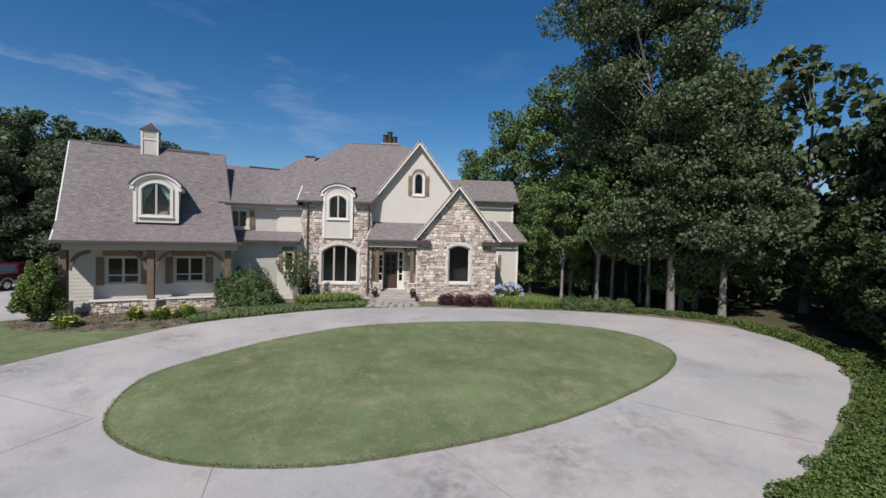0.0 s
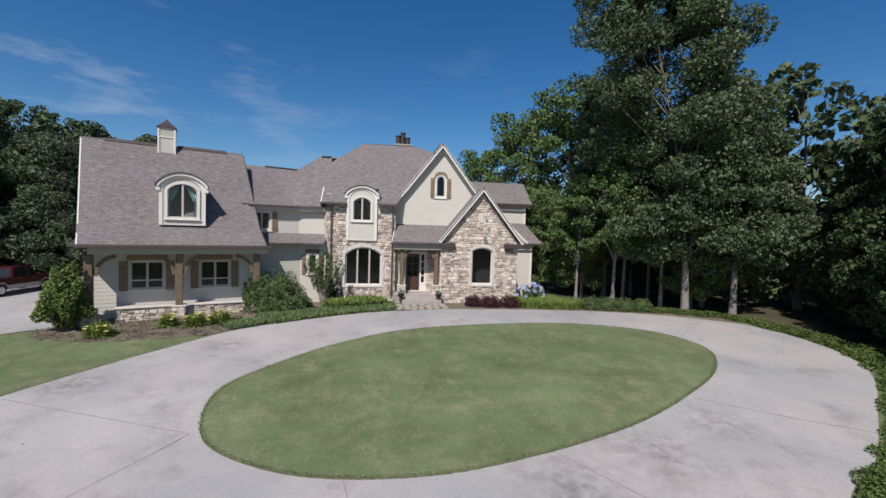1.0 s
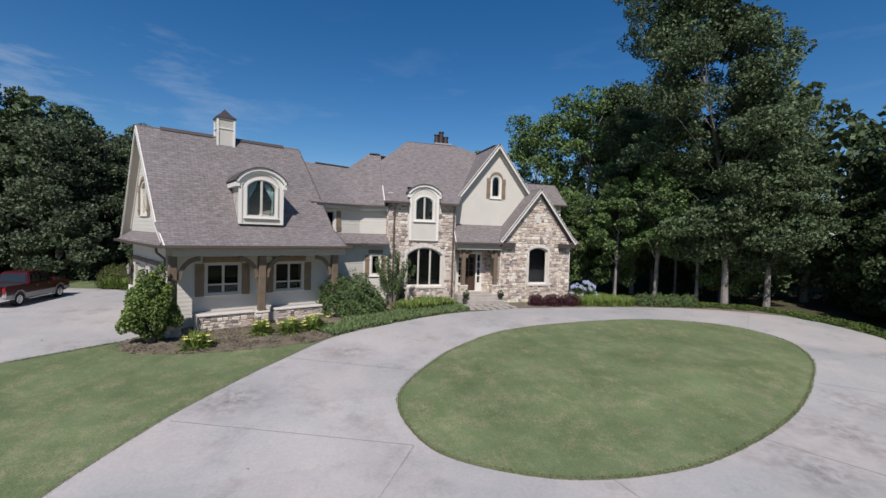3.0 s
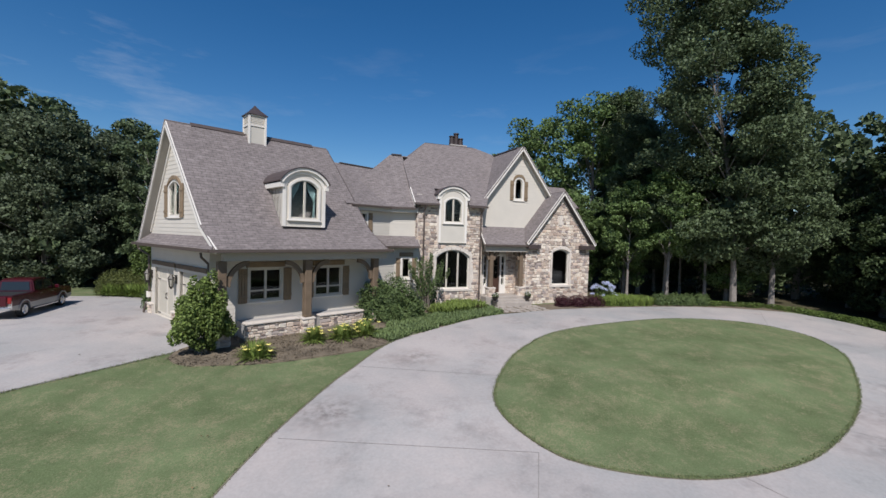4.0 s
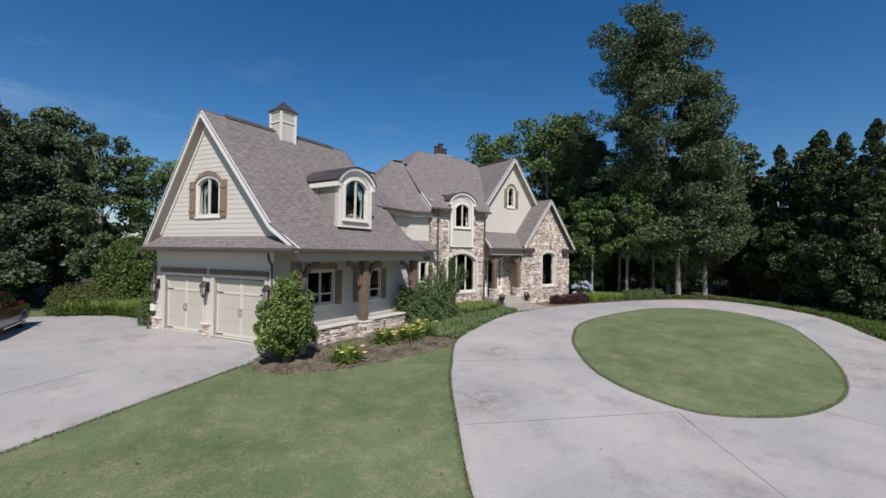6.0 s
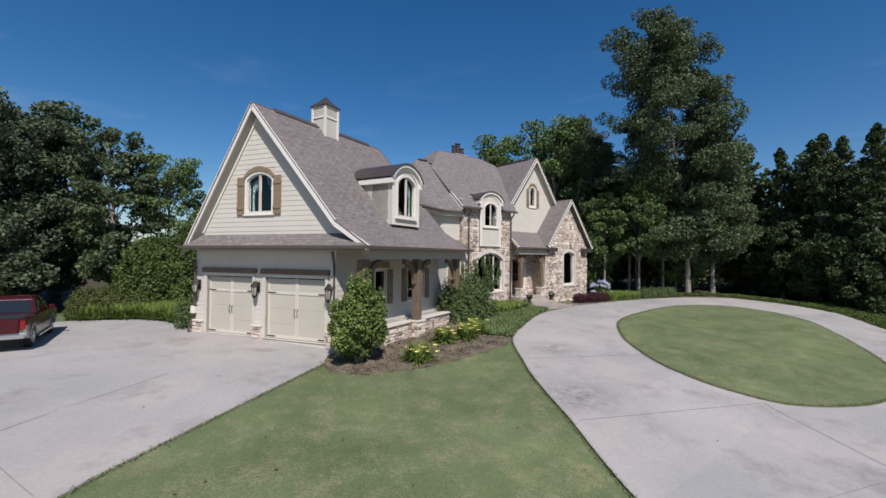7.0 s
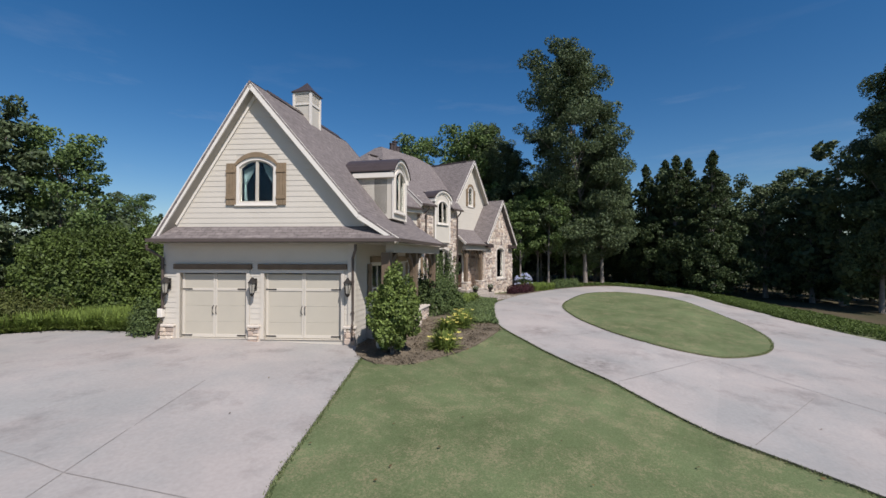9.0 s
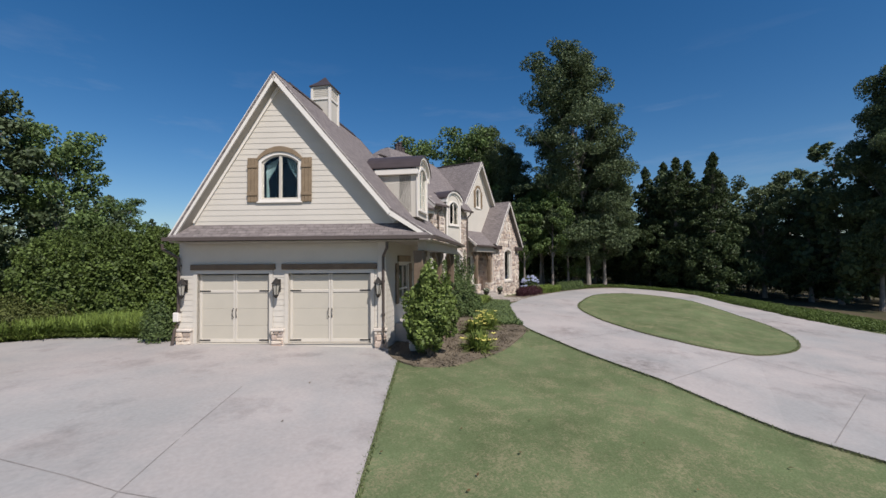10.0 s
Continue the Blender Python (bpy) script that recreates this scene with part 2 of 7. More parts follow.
def lawn_mat():
    """Short turf: fine blade grain, soft mottling and dry straw patches."""
    m = mat("mown lawn", (0.126, 0.156, 0.076), 0.9, 0.24, 0.45, 30, 0.5, hue=(0.080, 0.104, 0.045), spec=0.06)
    n, l = m.node_tree.nodes, m.node_tree.links
    p = n["Principled BSDF"]
    src = p.inputs["Base Color"].links[0].from_socket
    geo = n.new("ShaderNodeNewGeometry")
    dry, grain = n.new("ShaderNodeTexNoise"), n.new("ShaderNodeTexNoise")
    dry.inputs["Scale"].default_value, dry.inputs["Detail"].default_value, dry.inputs["Roughness"].default_value = 1.3, 9, 0.8
    grain.inputs["Scale"].default_value, grain.inputs["Detail"].default_value, grain.inputs["Roughness"].default_value = 20.0, 5, 0.85
    for t in (dry, grain):
        l.new(geo.outputs["Position"], t.inputs["Vector"])
    both = n.new("ShaderNodeMath")
    both.operation = "MULTIPLY"
    l.new(dry.outputs["Fac"], both.inputs[0])
    l.new(grain.outputs["Fac"], both.inputs[1])
    amt = n.new("ShaderNodeMapRange")
    amt.inputs["From Min"].default_value, amt.inputs["From Max"].default_value = 0.238, 0.34
    amt.inputs["To Max"].default_value = 0.85
    l.new(both.outputs[0], amt.inputs["Value"])
    mx = n.new("ShaderNodeMixRGB")
    mx.inputs["Color2"].default_value = (0.235, 0.215, 0.125, 1)
    l.new(amt.outputs["Result"], mx.inputs["Fac"])
    l.new(src, mx.inputs["Color1"])
    # deeper green where the turf is thick, and fine blade grain
    lush, fine = n.new("ShaderNodeTexNoise"), n.new("ShaderNodeTexNoise")
    lush.inputs["Scale"].default_value, lush.inputs["Detail"].default_value, lush.inputs["Roughness"].default_value = 0.55, 9, 0.72
    fine.inputs["Scale"].default_value, fine.inputs["Detail"].default_value, fine.inputs["Roughness"].default_value = 28.0, 6, 0.9
    tot = n.new("ShaderNodeMath")
    l.new(geo.outputs["Position"], lush.inputs["Vector"])
    l.new(geo.outputs["Position"], fine.inputs["Vector"])
    l.new(lush.outputs["Fac"], tot.inputs[0])
    l.new(fine.outputs["Fac"], tot.inputs[1])
    lr = n.new("ShaderNodeMapRange")
    lr.inputs["From Min"].default_value, lr.inputs["From Max"].default_value = 0.7, 1.3
    lr.inputs["To Min"].default_value, lr.inputs["To Max"].default_value = 0.76, 1.2
    l.new(tot.outputs[0], lr.inputs["Value"])
    hv = n.new("ShaderNodeHueSaturation")
    l.new(mx.outputs["Color"], hv.inputs["Color"])
    l.new(lr.outputs["Result"], hv.inputs["Value"])
    l.new(hv.outputs["Color"], p.inputs["Base Color"])
    return m


M["lawn"] = lawn_mat()
M["mulch"] = mat("bark mulch", (0.155, 0.125, 0.088), 0.95, 0.4, 2.0, 25, 0.8)
M["forest"] = mat("leaf litter", (0.075, 0.055, 0.032), 0.95, 0.4, 0.4, 9, 0.5, hue=(0.03, 0.04, 0.015))
M["bark"] = mat("bark", (0.22, 0.195, 0.17), 0.9, 0.35, 3.0, 18, 0.7)


def leaf_mat(name, base, var=0.45, trans=0.2):
    """Leaves: each one its own tone, with some light passing through."""
    m = bpy.data.materials.new(name)
    m.use_nodes = True
    n, l = m.node_tree.nodes, m.node_tree.links
    p = n["Principled BSDF"]
    p.inputs["Roughness"].default_value = 0.58
    p.inputs["Specular IOR Level"].default_value = 0.25
    geo = n.new("ShaderNodeNewGeometry")
    noi = n.new("ShaderNodeTexNoise")
    noi.inputs["Scale"].default_value, noi.inputs["Detail"].default_value = 0.5, 3
    l.new(geo.outputs["Position"], noi.inputs["Vector"])
    add = n.new("ShaderNodeMath")
    add.operation = "ADD"
    l.new(geo.outputs["Random Per Island"], add.inputs[0])
    l.new(noi.outputs["Fac"], add.inputs[1])
    rng = n.new("ShaderNodeMapRange")
    rng.inputs["From Min"].default_value, rng.inputs["From Max"].default_value = 0.4, 1.6
    l.new(add.outputs[0], rng.inputs["Value"])
    col = n.new("ShaderNodeMixRGB")
    col.inputs["Color1"].default_value = (*[c * (1 - var) for c in base], 1)
    col.inputs["Color2"].default_value = (base[0] * (1 + var * 1.2), base[1] * (1 + var), base[2] * (1 + var * 0.6), 1)
    l.new(rng.outputs["Result"], col.inputs["Fac"])
    l.new(col.outputs["Color"], p.inputs["Base Color"])
    tr = n.new("ShaderNodeBsdfTranslucent")
    l.new(col.outputs["Color"], tr.inputs["Color"])
    mx = n.new("ShaderNodeMixShader")
    mx.inputs["Fac"].default_value = trans
    l.new(p.outputs["BSDF"], mx.inputs[1])
    l.new(tr.outputs["BSDF"], mx.inputs[2])
    l.new(mx.outputs["Shader"], n["Material Output"].inputs["Surface"])
    return m


M["oak"] = leaf_mat("oak leaves", (0.088, 0.124, 0.064), 0.5)
M["maple"] = leaf_mat("bright leaves", (0.112, 0.172, 0.06))
M["pine"] = leaf_mat("dark leaves", (0.054, 0.082, 0.036), 0.55)
M["holly"] = leaf_mat("glossy leaves", (0.13, 0.185, 0.056), 0.65)
M["cedar"] = leaf_mat("cedar leaves", (0.085, 0.112, 0.066))
M["olive"] = leaf_mat("olive leaves", (0.095, 0.115, 0.036))
M["laurel"] = leaf_mat("laurel leaves", (0.084, 0.128, 0.036), 0.65)
M["shrub"] = leaf_mat("shrub leaves", (0.085, 0.125, 0.042))
M["lily"] = leaf_mat("strap leaves", (0.18, 0.245, 0.068))
M["barberry"] = leaf_mat("purple leaves", (0.05, 0.017, 0.024))
M["ivy"] = leaf_mat("ivy leaves", (0.092, 0.138, 0.036))
M["yellow"] = leaf_mat("yellow petals", (0.85, 0.76, 0.22), 0.1)
M["blueflower"] = leaf_mat("hydrangea petals", (0.55, 0.60, 0.80), 0.2)


# ---- mesh helpers ----
def part(name, bm, material, parent=None, label=""):
    me = bpy.data.meshes.new(name)
    bm.to_mesh(me)
    bm.free()
    for mt in material if isinstance(material, (list, tuple)) else (material,):
        me.materials.append(mt)
    ob = new(name, me)
    if parent:
        ob.parent = parent
    if label:
        tagged(ob, label)
    return ob


def thing(name, label, category, group="", kind="", at=(0, 0, 0)):
    ob = tagged(new(name), label, category, group, kind)
    ob.location = at
    return ob


def box(bm, x0, x1, y0, y1, z0, z1, m=None, bevel=0.0):
    vs = [bm.verts.new((x, y, z)) for x in (x0, x1) for y in (y0, y1) for z in (z0, z1)]
    fs = [bm.faces.new([vs[i] for i in q]) for q in ((0, 1, 3, 2), (4, 6, 7, 5), (0, 4, 5, 1), (2, 3, 7, 6), (0, 2, 6, 4), (1, 5, 7, 3))]
    if bevel:
        es = list({e for f in fs for e in f.edges})
        out = bmesh.ops.bevel(bm, geom=es, offset=bevel, segments=1, affect="EDGES")
        vs = list({v for f in out["faces"] for v in f.verts} | {v for v in vs if v.is_valid})
    if m is not None:
        bmesh.ops.transform(bm, matrix=m, verts=vs)
    return vs


def slab(bm, pts, thick, uvs=True):
    """A sheet of the given outline with that thickness below it. UVs run level and up the slope, in metres."""
    pts = [Vector(p) for p in pts]
    nrm = sum(((pts[i] - pts[0]).cross(pts[i + 1] - pts[0]) for i in range(1, len(pts) - 1)), Vector())
    nrm.normalize()
    if nrm.z < 0:
        pts.reverse()
        nrm = -nrm
    top = [bm.verts.new(p) for p in pts]
    low = [bm.verts.new(p - nrm * thick) for p in pts]
    fs = [bm.faces.new(top), bm.faces.new(low[::-1])]
    k = len(pts)
    for i in range(k):
        fs.append(bm.faces.new((top[i], low[i], low[(i + 1) % k], top[(i + 1) % k])))
    if uvs:
        lay = bm.loops.layers.uv.verify()
        along = Vector((0, 0, 1)).cross(nrm)
        along = along.normalized() if along.length > 1e-4 else Vector((1, 0, 0))
        up = nrm.cross(along)
        for f in fs:
            for lp in f.loops:
                lp[lay].uv = (lp.vert.co.dot(along), lp.vert.co.dot(up))
    return top + low


def beam(bm, p, q, w, h, up=Vector((0, 0, 1))):
    """A squared length from p to q; w across, h along up, centred."""
    p, q = Vector(p), Vector(q)
    d = (q - p).normalized()
    side = d.cross(up).normalized()
    u = side.cross(d)
    vs = []
    for c in (p, q):
        for s, t in ((-1, -1), (1, -1), (1, 1), (-1, 1)):
            vs.append(bm.verts.new(c + side * (s * w / 2) + u * (t * h / 2)))
    for i in range(4):
        j = (i + 1) % 4
        bm.faces.new((vs[i], vs[j], vs[4 + j], vs[4 + i]))
    bm.faces.new(vs[3::-1])
    bm.faces.new(vs[4:])
    return vs


def tube(bm, pts, r, seg=8):
    """A round pipe through the points; r may be one radius or one for each."""
    pts = [Vector(p) for p in pts]
    rs = r if isinstance(r, (list, tuple)) else [r] * len(pts)
    rings = []
    for i, p in enumerate(pts):
        d = (pts[min(i + 1, len(pts) - 1)] - pts[max(i - 1, 0)]).normalized()
        a = d.orthogonal().normalized() if abs(d.z) < 0.99 else Vector((1, 0, 0))
        if abs(d.z) < 0.99:
            a = d.cross(Vector((0, 0, 1))).normalized()
        b = d.cross(a)
        rings.append([bm.verts.new(p + (a * math.cos(k * math.tau / seg) + b * math.sin(k * math.tau / seg)) * rs[i]) for k in range(seg)])
    for ra, rb in zip(rings, rings[1:]):
        for k in range(seg):
            bm.faces.new((ra[k], ra[(k + 1) % seg], rb[(k + 1) % seg], rb[k]))
    bm.faces.new(rings[0][::-1])
    bm.faces.new(rings[-1])


def arch_outline(x0, x1, z0, z1, rise, n=10):
    """A rectangle whose top is a segment of a circle: z1 is the crown, the springing lies rise below."""
    pts = [(x0, z0), (x1, z0)]
    if rise <= 0:
        return pts + [(x1, z1), (x0, z1)]
    half, mid = (x1 - x0) / 2, (x0 + x1) / 2
    rad = (half * half + rise * rise) / (2 * rise)
    a = math.asin(min(1, half / rad))
    if rise > half:
        a = math.pi - a
    cz = z1 - rad
    for k in range(n + 1):
        t = a - 2 * a * k / n
        pts.append((mid + rad * math.sin(t), cz + rad * math.cos(t)))
    return pts


def plate(bm, outline, holes, y0, y1, m=None):
    """An upright plate with holes: outlines are (x, z) loops, the plate spans y0 to y1."""
    vs, es = [], []
    for loop in [outline, *holes]:
        ring = [bm.verts.new((x, y0, z)) for x, z in loop]
        vs += ring
        es += [bm.edges.new((ring[i], ring[(i + 1) % len(ring)])) for i in range(len(ring))]
    got = bmesh.ops.triangle_fill(bm, use_beauty=True, edges=es, normal=(0, -1, 0))
    fs = [g for g in got["geom"] if isinstance(g, bmesh.types.BMFace)]
    ext = bmesh.ops.extrude_face_region(bm, geom=fs)
    nv = [g for g in ext["geom"] if isinstance(g, bmesh.types.BMVert)]
    bmesh.ops.translate(bm, vec=(0, y1 - y0, 0), verts=nv)
    bmesh.ops.recalc_face_normals(bm, faces=list({f for v in vs + nv for f in v.link_faces}))
    if m is not None:
        bmesh.ops.transform(bm, matrix=m, verts=vs + nv)
    return vs + nv


# ---- ground ----
YS = (-400, -60, -10, 0, 5.5, 8.5, 11, 12.5, 14.5, 17, 20, 22, 30, 900)
ZS = (-2.60, -2.30, -2.10, -1.79, -1.52, -1.29, -0.90, -0.80, -0.65, -0.45, -0.34, -0.24, -0.20, -0.20)


def ground_z(x, y):
    return float(np.interp(y, YS, ZS) + np.clip(0.012 * (x + 12), 0, 0.22) * np.clip((24 - y) / 5, 0, 1))


def smooth_loop(pts, per=6, closed=True):
    """A rounded line through the points."""
    out, k = [], len(pts)
    rng = range(k if closed else k - 1)
    for i in rng:
        p = [Vector(pts[(i + j) % k] if closed else pts[min(max(i + j, 0), k - 1)]) for j in (-1, 0, 1, 2)]
        for s in range(per):
            t = s / per
            out.append(0.5 * (2 * p[1] + (p[2] - p[0]) * t + (2 * p[0] - 5 * p[1] + 4 * p[2] - p[3]) * t * t + (3 * p[1] - p[0] - 3 * p[2] + p[3]) * t ** 3))
    if not closed:
        out.append(Vector(pts[-1]))
    return [(v.x, v.y) for v in out]


def inside(x, y, loop):
    hit = False
    k = len(loop)
    for i in range(k):
        (ax, ay), (bx, by) = loop[i], loop[(i + 1) % k]
        if (ay > y) != (by > y) and x < (bx - ax) * (y - ay) / (by - ay) + ax:
            hit = not hit
    return hit


def sheet(name, loop, lift, material, label, category, step=1.5, skirt=0.0, holes=(), kind="structure"):
    """A flat area that follows the ground at a height above it."""
    bm = bmesh.new()
    es, rim = [], []
    for lp in [loop, *holes]:
        ring = [bm.verts.new((x, y, 0)) for x, y in lp]
        es += [bm.edges.new((ring[i], ring[(i + 1) % len(ring)])) for i in range(len(ring))]
        rim.append(ring)
    bmesh.ops.triangle_fill(bm, use_beauty=True, edges=es, normal=(0, 0, 1))
    ys = [p[1] for p in loop]
    for y in sorted({*YS, 19, 24, *np.arange(-60, 60, 2.5)}):
        if min(ys) < y < max(ys):
            bmesh.ops.bisect_plane(bm, geom=bm.verts[:] + bm.edges[:] + bm.faces[:], plane_co=(0, y, 0), plane_no=(0, 1, 0))
    for x in (-12, -4, 2, 6.3):
        if min(p[0] for p in loop) < x < max(p[0] for p in loop):
            bmesh.ops.bisect_plane(bm, geom=bm.verts[:] + bm.edges[:] + bm.faces[:], plane_co=(x, 0, 0), plane_no=(1, 0, 0))
    for v in bm.verts:
        v.co.z = ground_z(v.co.x, v.co.y) + lift
    bmesh.ops.recalc_face_normals(bm, faces=bm.faces[:])
    if sum(f.normal.z for f in bm.faces) < 0:
        bmesh.ops.reverse_faces(bm, faces=bm.faces[:])
    if skirt:
        edge = [e for e in bm.edges if e.is_boundary]
        ext = bmesh.ops.extrude_edge_only(bm, edges=edge)
        bmesh.ops.translate(bm, vec=(0, 0, -skirt), verts=[g for g in ext["geom"] if isinstance(g, bmesh.types.BMVert)])
    return tagged(part(name, bm, material), label, category, "", kind)


def ground_sheet():
    bm = bmesh.new()
    xs = [-900, -300, -120, -60, -30, -12, -4, 2, 6.3, 14, 22, 30, 60, 120, 300, 900]
    ys = [-900, -400, -60, -30, -10, -5, 0, 5.5, 8.5, 11, 12.5, 14.5, 17, 19, 20, 22, 24, 30, 45, 60, 120, 300, 900]
    grid = [[bm.verts.new((x, y, ground_z(x, y) - 0.08)) for x in xs] for y in ys]
    for j in range(len(ys) - 1):
        for i in range(len(xs) - 1):
            bm.faces.new((grid[j][i], grid[j][i + 1], grid[j + 1][i + 1], grid[j + 1][i]))
    return tagged(part("ground", bm, M["forest"]), "brown leaf litter on shaded forest ground", "ground", "", "structure")


ground_sheet()
ISLAND = smooth_loop([(-2.70, 11.24), (-1.22, 13.31), (0.56, 14.92), (3.08, 16.30), (6.74, 16.90), (11.11, 17.05), (14.75, 15.75), (15.65, 13.5), (14.1, 11.3), (11.6, 9.65), (9.0, 8.35), (6.2, 7.35), (3.2, 6.75), (0.3, 7.0), (-1.9, 8.15), (-2.76, 9.6)])
INNER = [(-11.95, 2.42), (-10.60, 6.42), (-9.86, 8.75), (-8.62, 10.97), (-7.32, 13.07), (-6.41, 14.31), (-4.59, 16.52), (-2.39, 17.92), (1.08, 19.74), (3.51, 20.25), (6.88, 20.59), (14.65, 19.90)]
OUTER = [(20.44, 17.23), (21.74, 13.93), (20.42, 11.02), (16.87, 8.18), (13.79, 6.08), (11.84, 5.10), (6.58, 0.90), (1.70, -10.50), (-1.00, -30.00)]
DRIVE = smooth_loop([(-18.5, -30), (-14.61, -8.56), *INNER, *OUTER], closed=False)
APRON = [(-12.0, 17.35), (-17.16, 13.79), (-23.48, 7.99), (-39.73, -4.51), (-60, -4.5), (-60, 29), (-24, 30.6), (-18.6, 29.9), (-16.3, 29.0), (-15.0, 26.8), (-14.5, 24.6), (-11.1, 18.45), (-11.5, 17.9)]
YARD = [(-60, -60), (12, -60), (14, 0), (19, 6), (22, 10), (23, 14), (21, 18), (16, 22), (14, 26), (-2, 26), (-12, 25), (-16, 33), (-26, 36), (-60, 36)]
sheet("lawn", YARD, 0.0, M["lawn"], "mown green lawn with faint dry patches", "lawn")
sheet("driveway", DRIVE, 0.03, M["concrete"], "pale stained concrete driveway curving round the lawn island", "driveway", skirt=0.1)
sheet("driveway_apron", APRON, 0.035, M["concrete"], "wide pale concrete apron before the garage doors", "driveway", skirt=0.1)
sheet("lawn_island", ISLAND, 0.06, M["lawn"], "oval island of mown green grass ringed by the driveway", "lawn", skirt=0.12)
M["soil"] = mat("dark soil edge", (0.17, 0.15, 0.105), 0.95, 0.4, 4.0, 40, 0.6)


def edging(name, line, closed, w, lift, label):
    """A narrow strip of bare soil along the turf's cut edge, uneven in width."""
    g = random.Random(len(line))
    bm = bmesh.new()
    rows, k = [], len(line)
    for i in range(k):
        a, b = Vector(line[i - 1] if closed or i else line[0]), Vector(line[(i + 1) % k] if closed or i < k - 1 else line[-1])
        d = (b - a).normalized()
        nx, ny = -d.y, d.x
        x, y = line[i]
        u, v = w * g.uniform(0.5, 1.2), w * g.uniform(0.3, 0.9)
        rows.append([bm.verts.new((x + nx * c, y + ny * c, ground_z(x, y) + z)) for c, z in ((-u, lift - 0.03), (-u * 0.8, lift), (v, lift + 0.012), (v, lift - 0.03))])
    for ra, rb in zip(rows, rows[1:] + ([rows[0]] if closed else [])):
        for j in range(3):
            bm.faces.new((ra[j], rb[j], rb[j + 1], ra[j + 1]))
    bmesh.ops.recalc_face_normals(bm, faces=bm.faces[:])
    return tagged(part(name, bm, M["soil"]), label, "edging", "", "structure")


def finer(line, closed=True):
    return smooth_loop(line, 4, closed)


edging("island_edge", finer(ISLAND), True, 0.022, 0.045, "dark cut soil edge of the lawn island")
edging("lawn_edge", finer([p for p in DRIVE if p[0] < -2.5 and -10 < p[1] < 17.8], False), False, 0.018, 0.04, "dark cut soil edge along the driveway")


# ---- house ----
def rot_frame(x, y, deg):
    return pose(x, y, 0, 0, 0, deg)


FM = rot_frame(0, 23.3, 2)          # main front: x along, y inward
OG = Vector((-11.2, 18.49, 0))
FL = rot_frame(OG.x, OG.y, 28)      # link wing between the two
GZ0 = -0.12                         # the garage stands a little lower
FRONT, SIDE = 23.5, -58.5           # its front and its door wall
FG = pose(OG.x, OG.y, GZ0, 0, 0, FRONT)
A_DIR = Vector((math.cos(radians(FRONT)), math.sin(radians(FRONT)), 0))
B_DIR = -Vector((math.cos(radians(SIDE)), math.sin(radians(SIDE)), 0))
# garage plan: x along the front, y along the door wall, which do not meet quite square
FP = Matrix(((A_DIR.x, B_DIR.x, 0, OG.x), (A_DIR.y, B_DIR.y, 0, OG.y), (0, 0, 1, GZ0), (0, 0, 0, 1)))
o = OG + A_DIR * 0.1 + B_DIR * 6.8
FD = pose(o.x, o.y, GZ0 - 0.1, 0, 0, SIDE)       # garage door wall
o = OG - A_DIR * 0.05 + B_DIR * 6.8
FDG = pose(o.x, o.y, GZ0, 0, 0, SIDE)            # garage gable above it
house = thing("house", "cream sided and stone country house with steep grey shingled roofs", "house")


def tp(m, pts):
    return [m @ Vector(p) for p in pts]


def wall(name, place, outline, holes, thick, material, label=""):
    bm = bmesh.new()
    plate(bm, outline, holes, 0, thick)
    ob = part(name, bm, material, house, label)
    ob.matrix_local = place
    return ob


def roof(name, m, polys, thick=0.07, label="", material=None):
    for p in polys:
        bm = bmesh.new()
        slab(bm, tp(m, p), thick)
        ob = part(name, bm, material or M["roof"], house, label)
    return ob


def boards(parent, outline_fn, z0, z1, x0, x1, holes, expo=0.18, proud=0.0):
    """Lap boards over a wall, each a wedge of its own; outline_fn gives the span at a height."""
    n = int((z1 - z0) / expo + 0.999)
    for i in range(n):
        za, zb = z0 + i * expo, min(z0 + (i + 1) * expo, z1)
        if zb - za < 0.03:
            continue
        sa, sb = outline_fn(za), outline_fn(zb)
        spans = [(max(sa[0], x0), min(sa[1], x1), max(sb[0], x0), min(sb[1], x1))]
        for hx0, hx1, hz0, hz1 in holes:
            if zb > hz0 and za < hz1:
                cut = []
                for a0, a1, b0, b1 in spans:
                    if hx0 > a0 and hx0 < a1:
                        cut.append((a0, hx0, b0, hx0))
                    if hx1 < a1 and hx1 > a0:
                        cut.append((hx1, a1, hx1, b1))
                    if hx1 <= a0 or hx0 >= a1:
                        cut.append((a0, a1, b0, b1))
                spans = cut
        for a0, a1, b0, b1 in spans:
            if a1 - a0 < 0.06 or b1 - b0 < 0.01:
                continue
            bm = bmesh.new()
            lo, hi = -0.017 - proud, -0.006 - proud
            v = [bm.verts.new(c) for c in ((a0, 0.0, za), (a1, 0.0, za), (a1, lo, za), (a0, lo, za), (b0, 0.0, zb), (b1, 0.0, zb), (b1, hi, zb), (b0, hi, zb))]
            for q in ((3, 2, 6, 7), (0, 1, 2, 3), (7, 6, 5, 4), (0, 3, 7, 4), (1, 5, 6, 2)):
                bm.faces.new([v[k] for k in q])
            part("board", bm, M["siding"], parent)


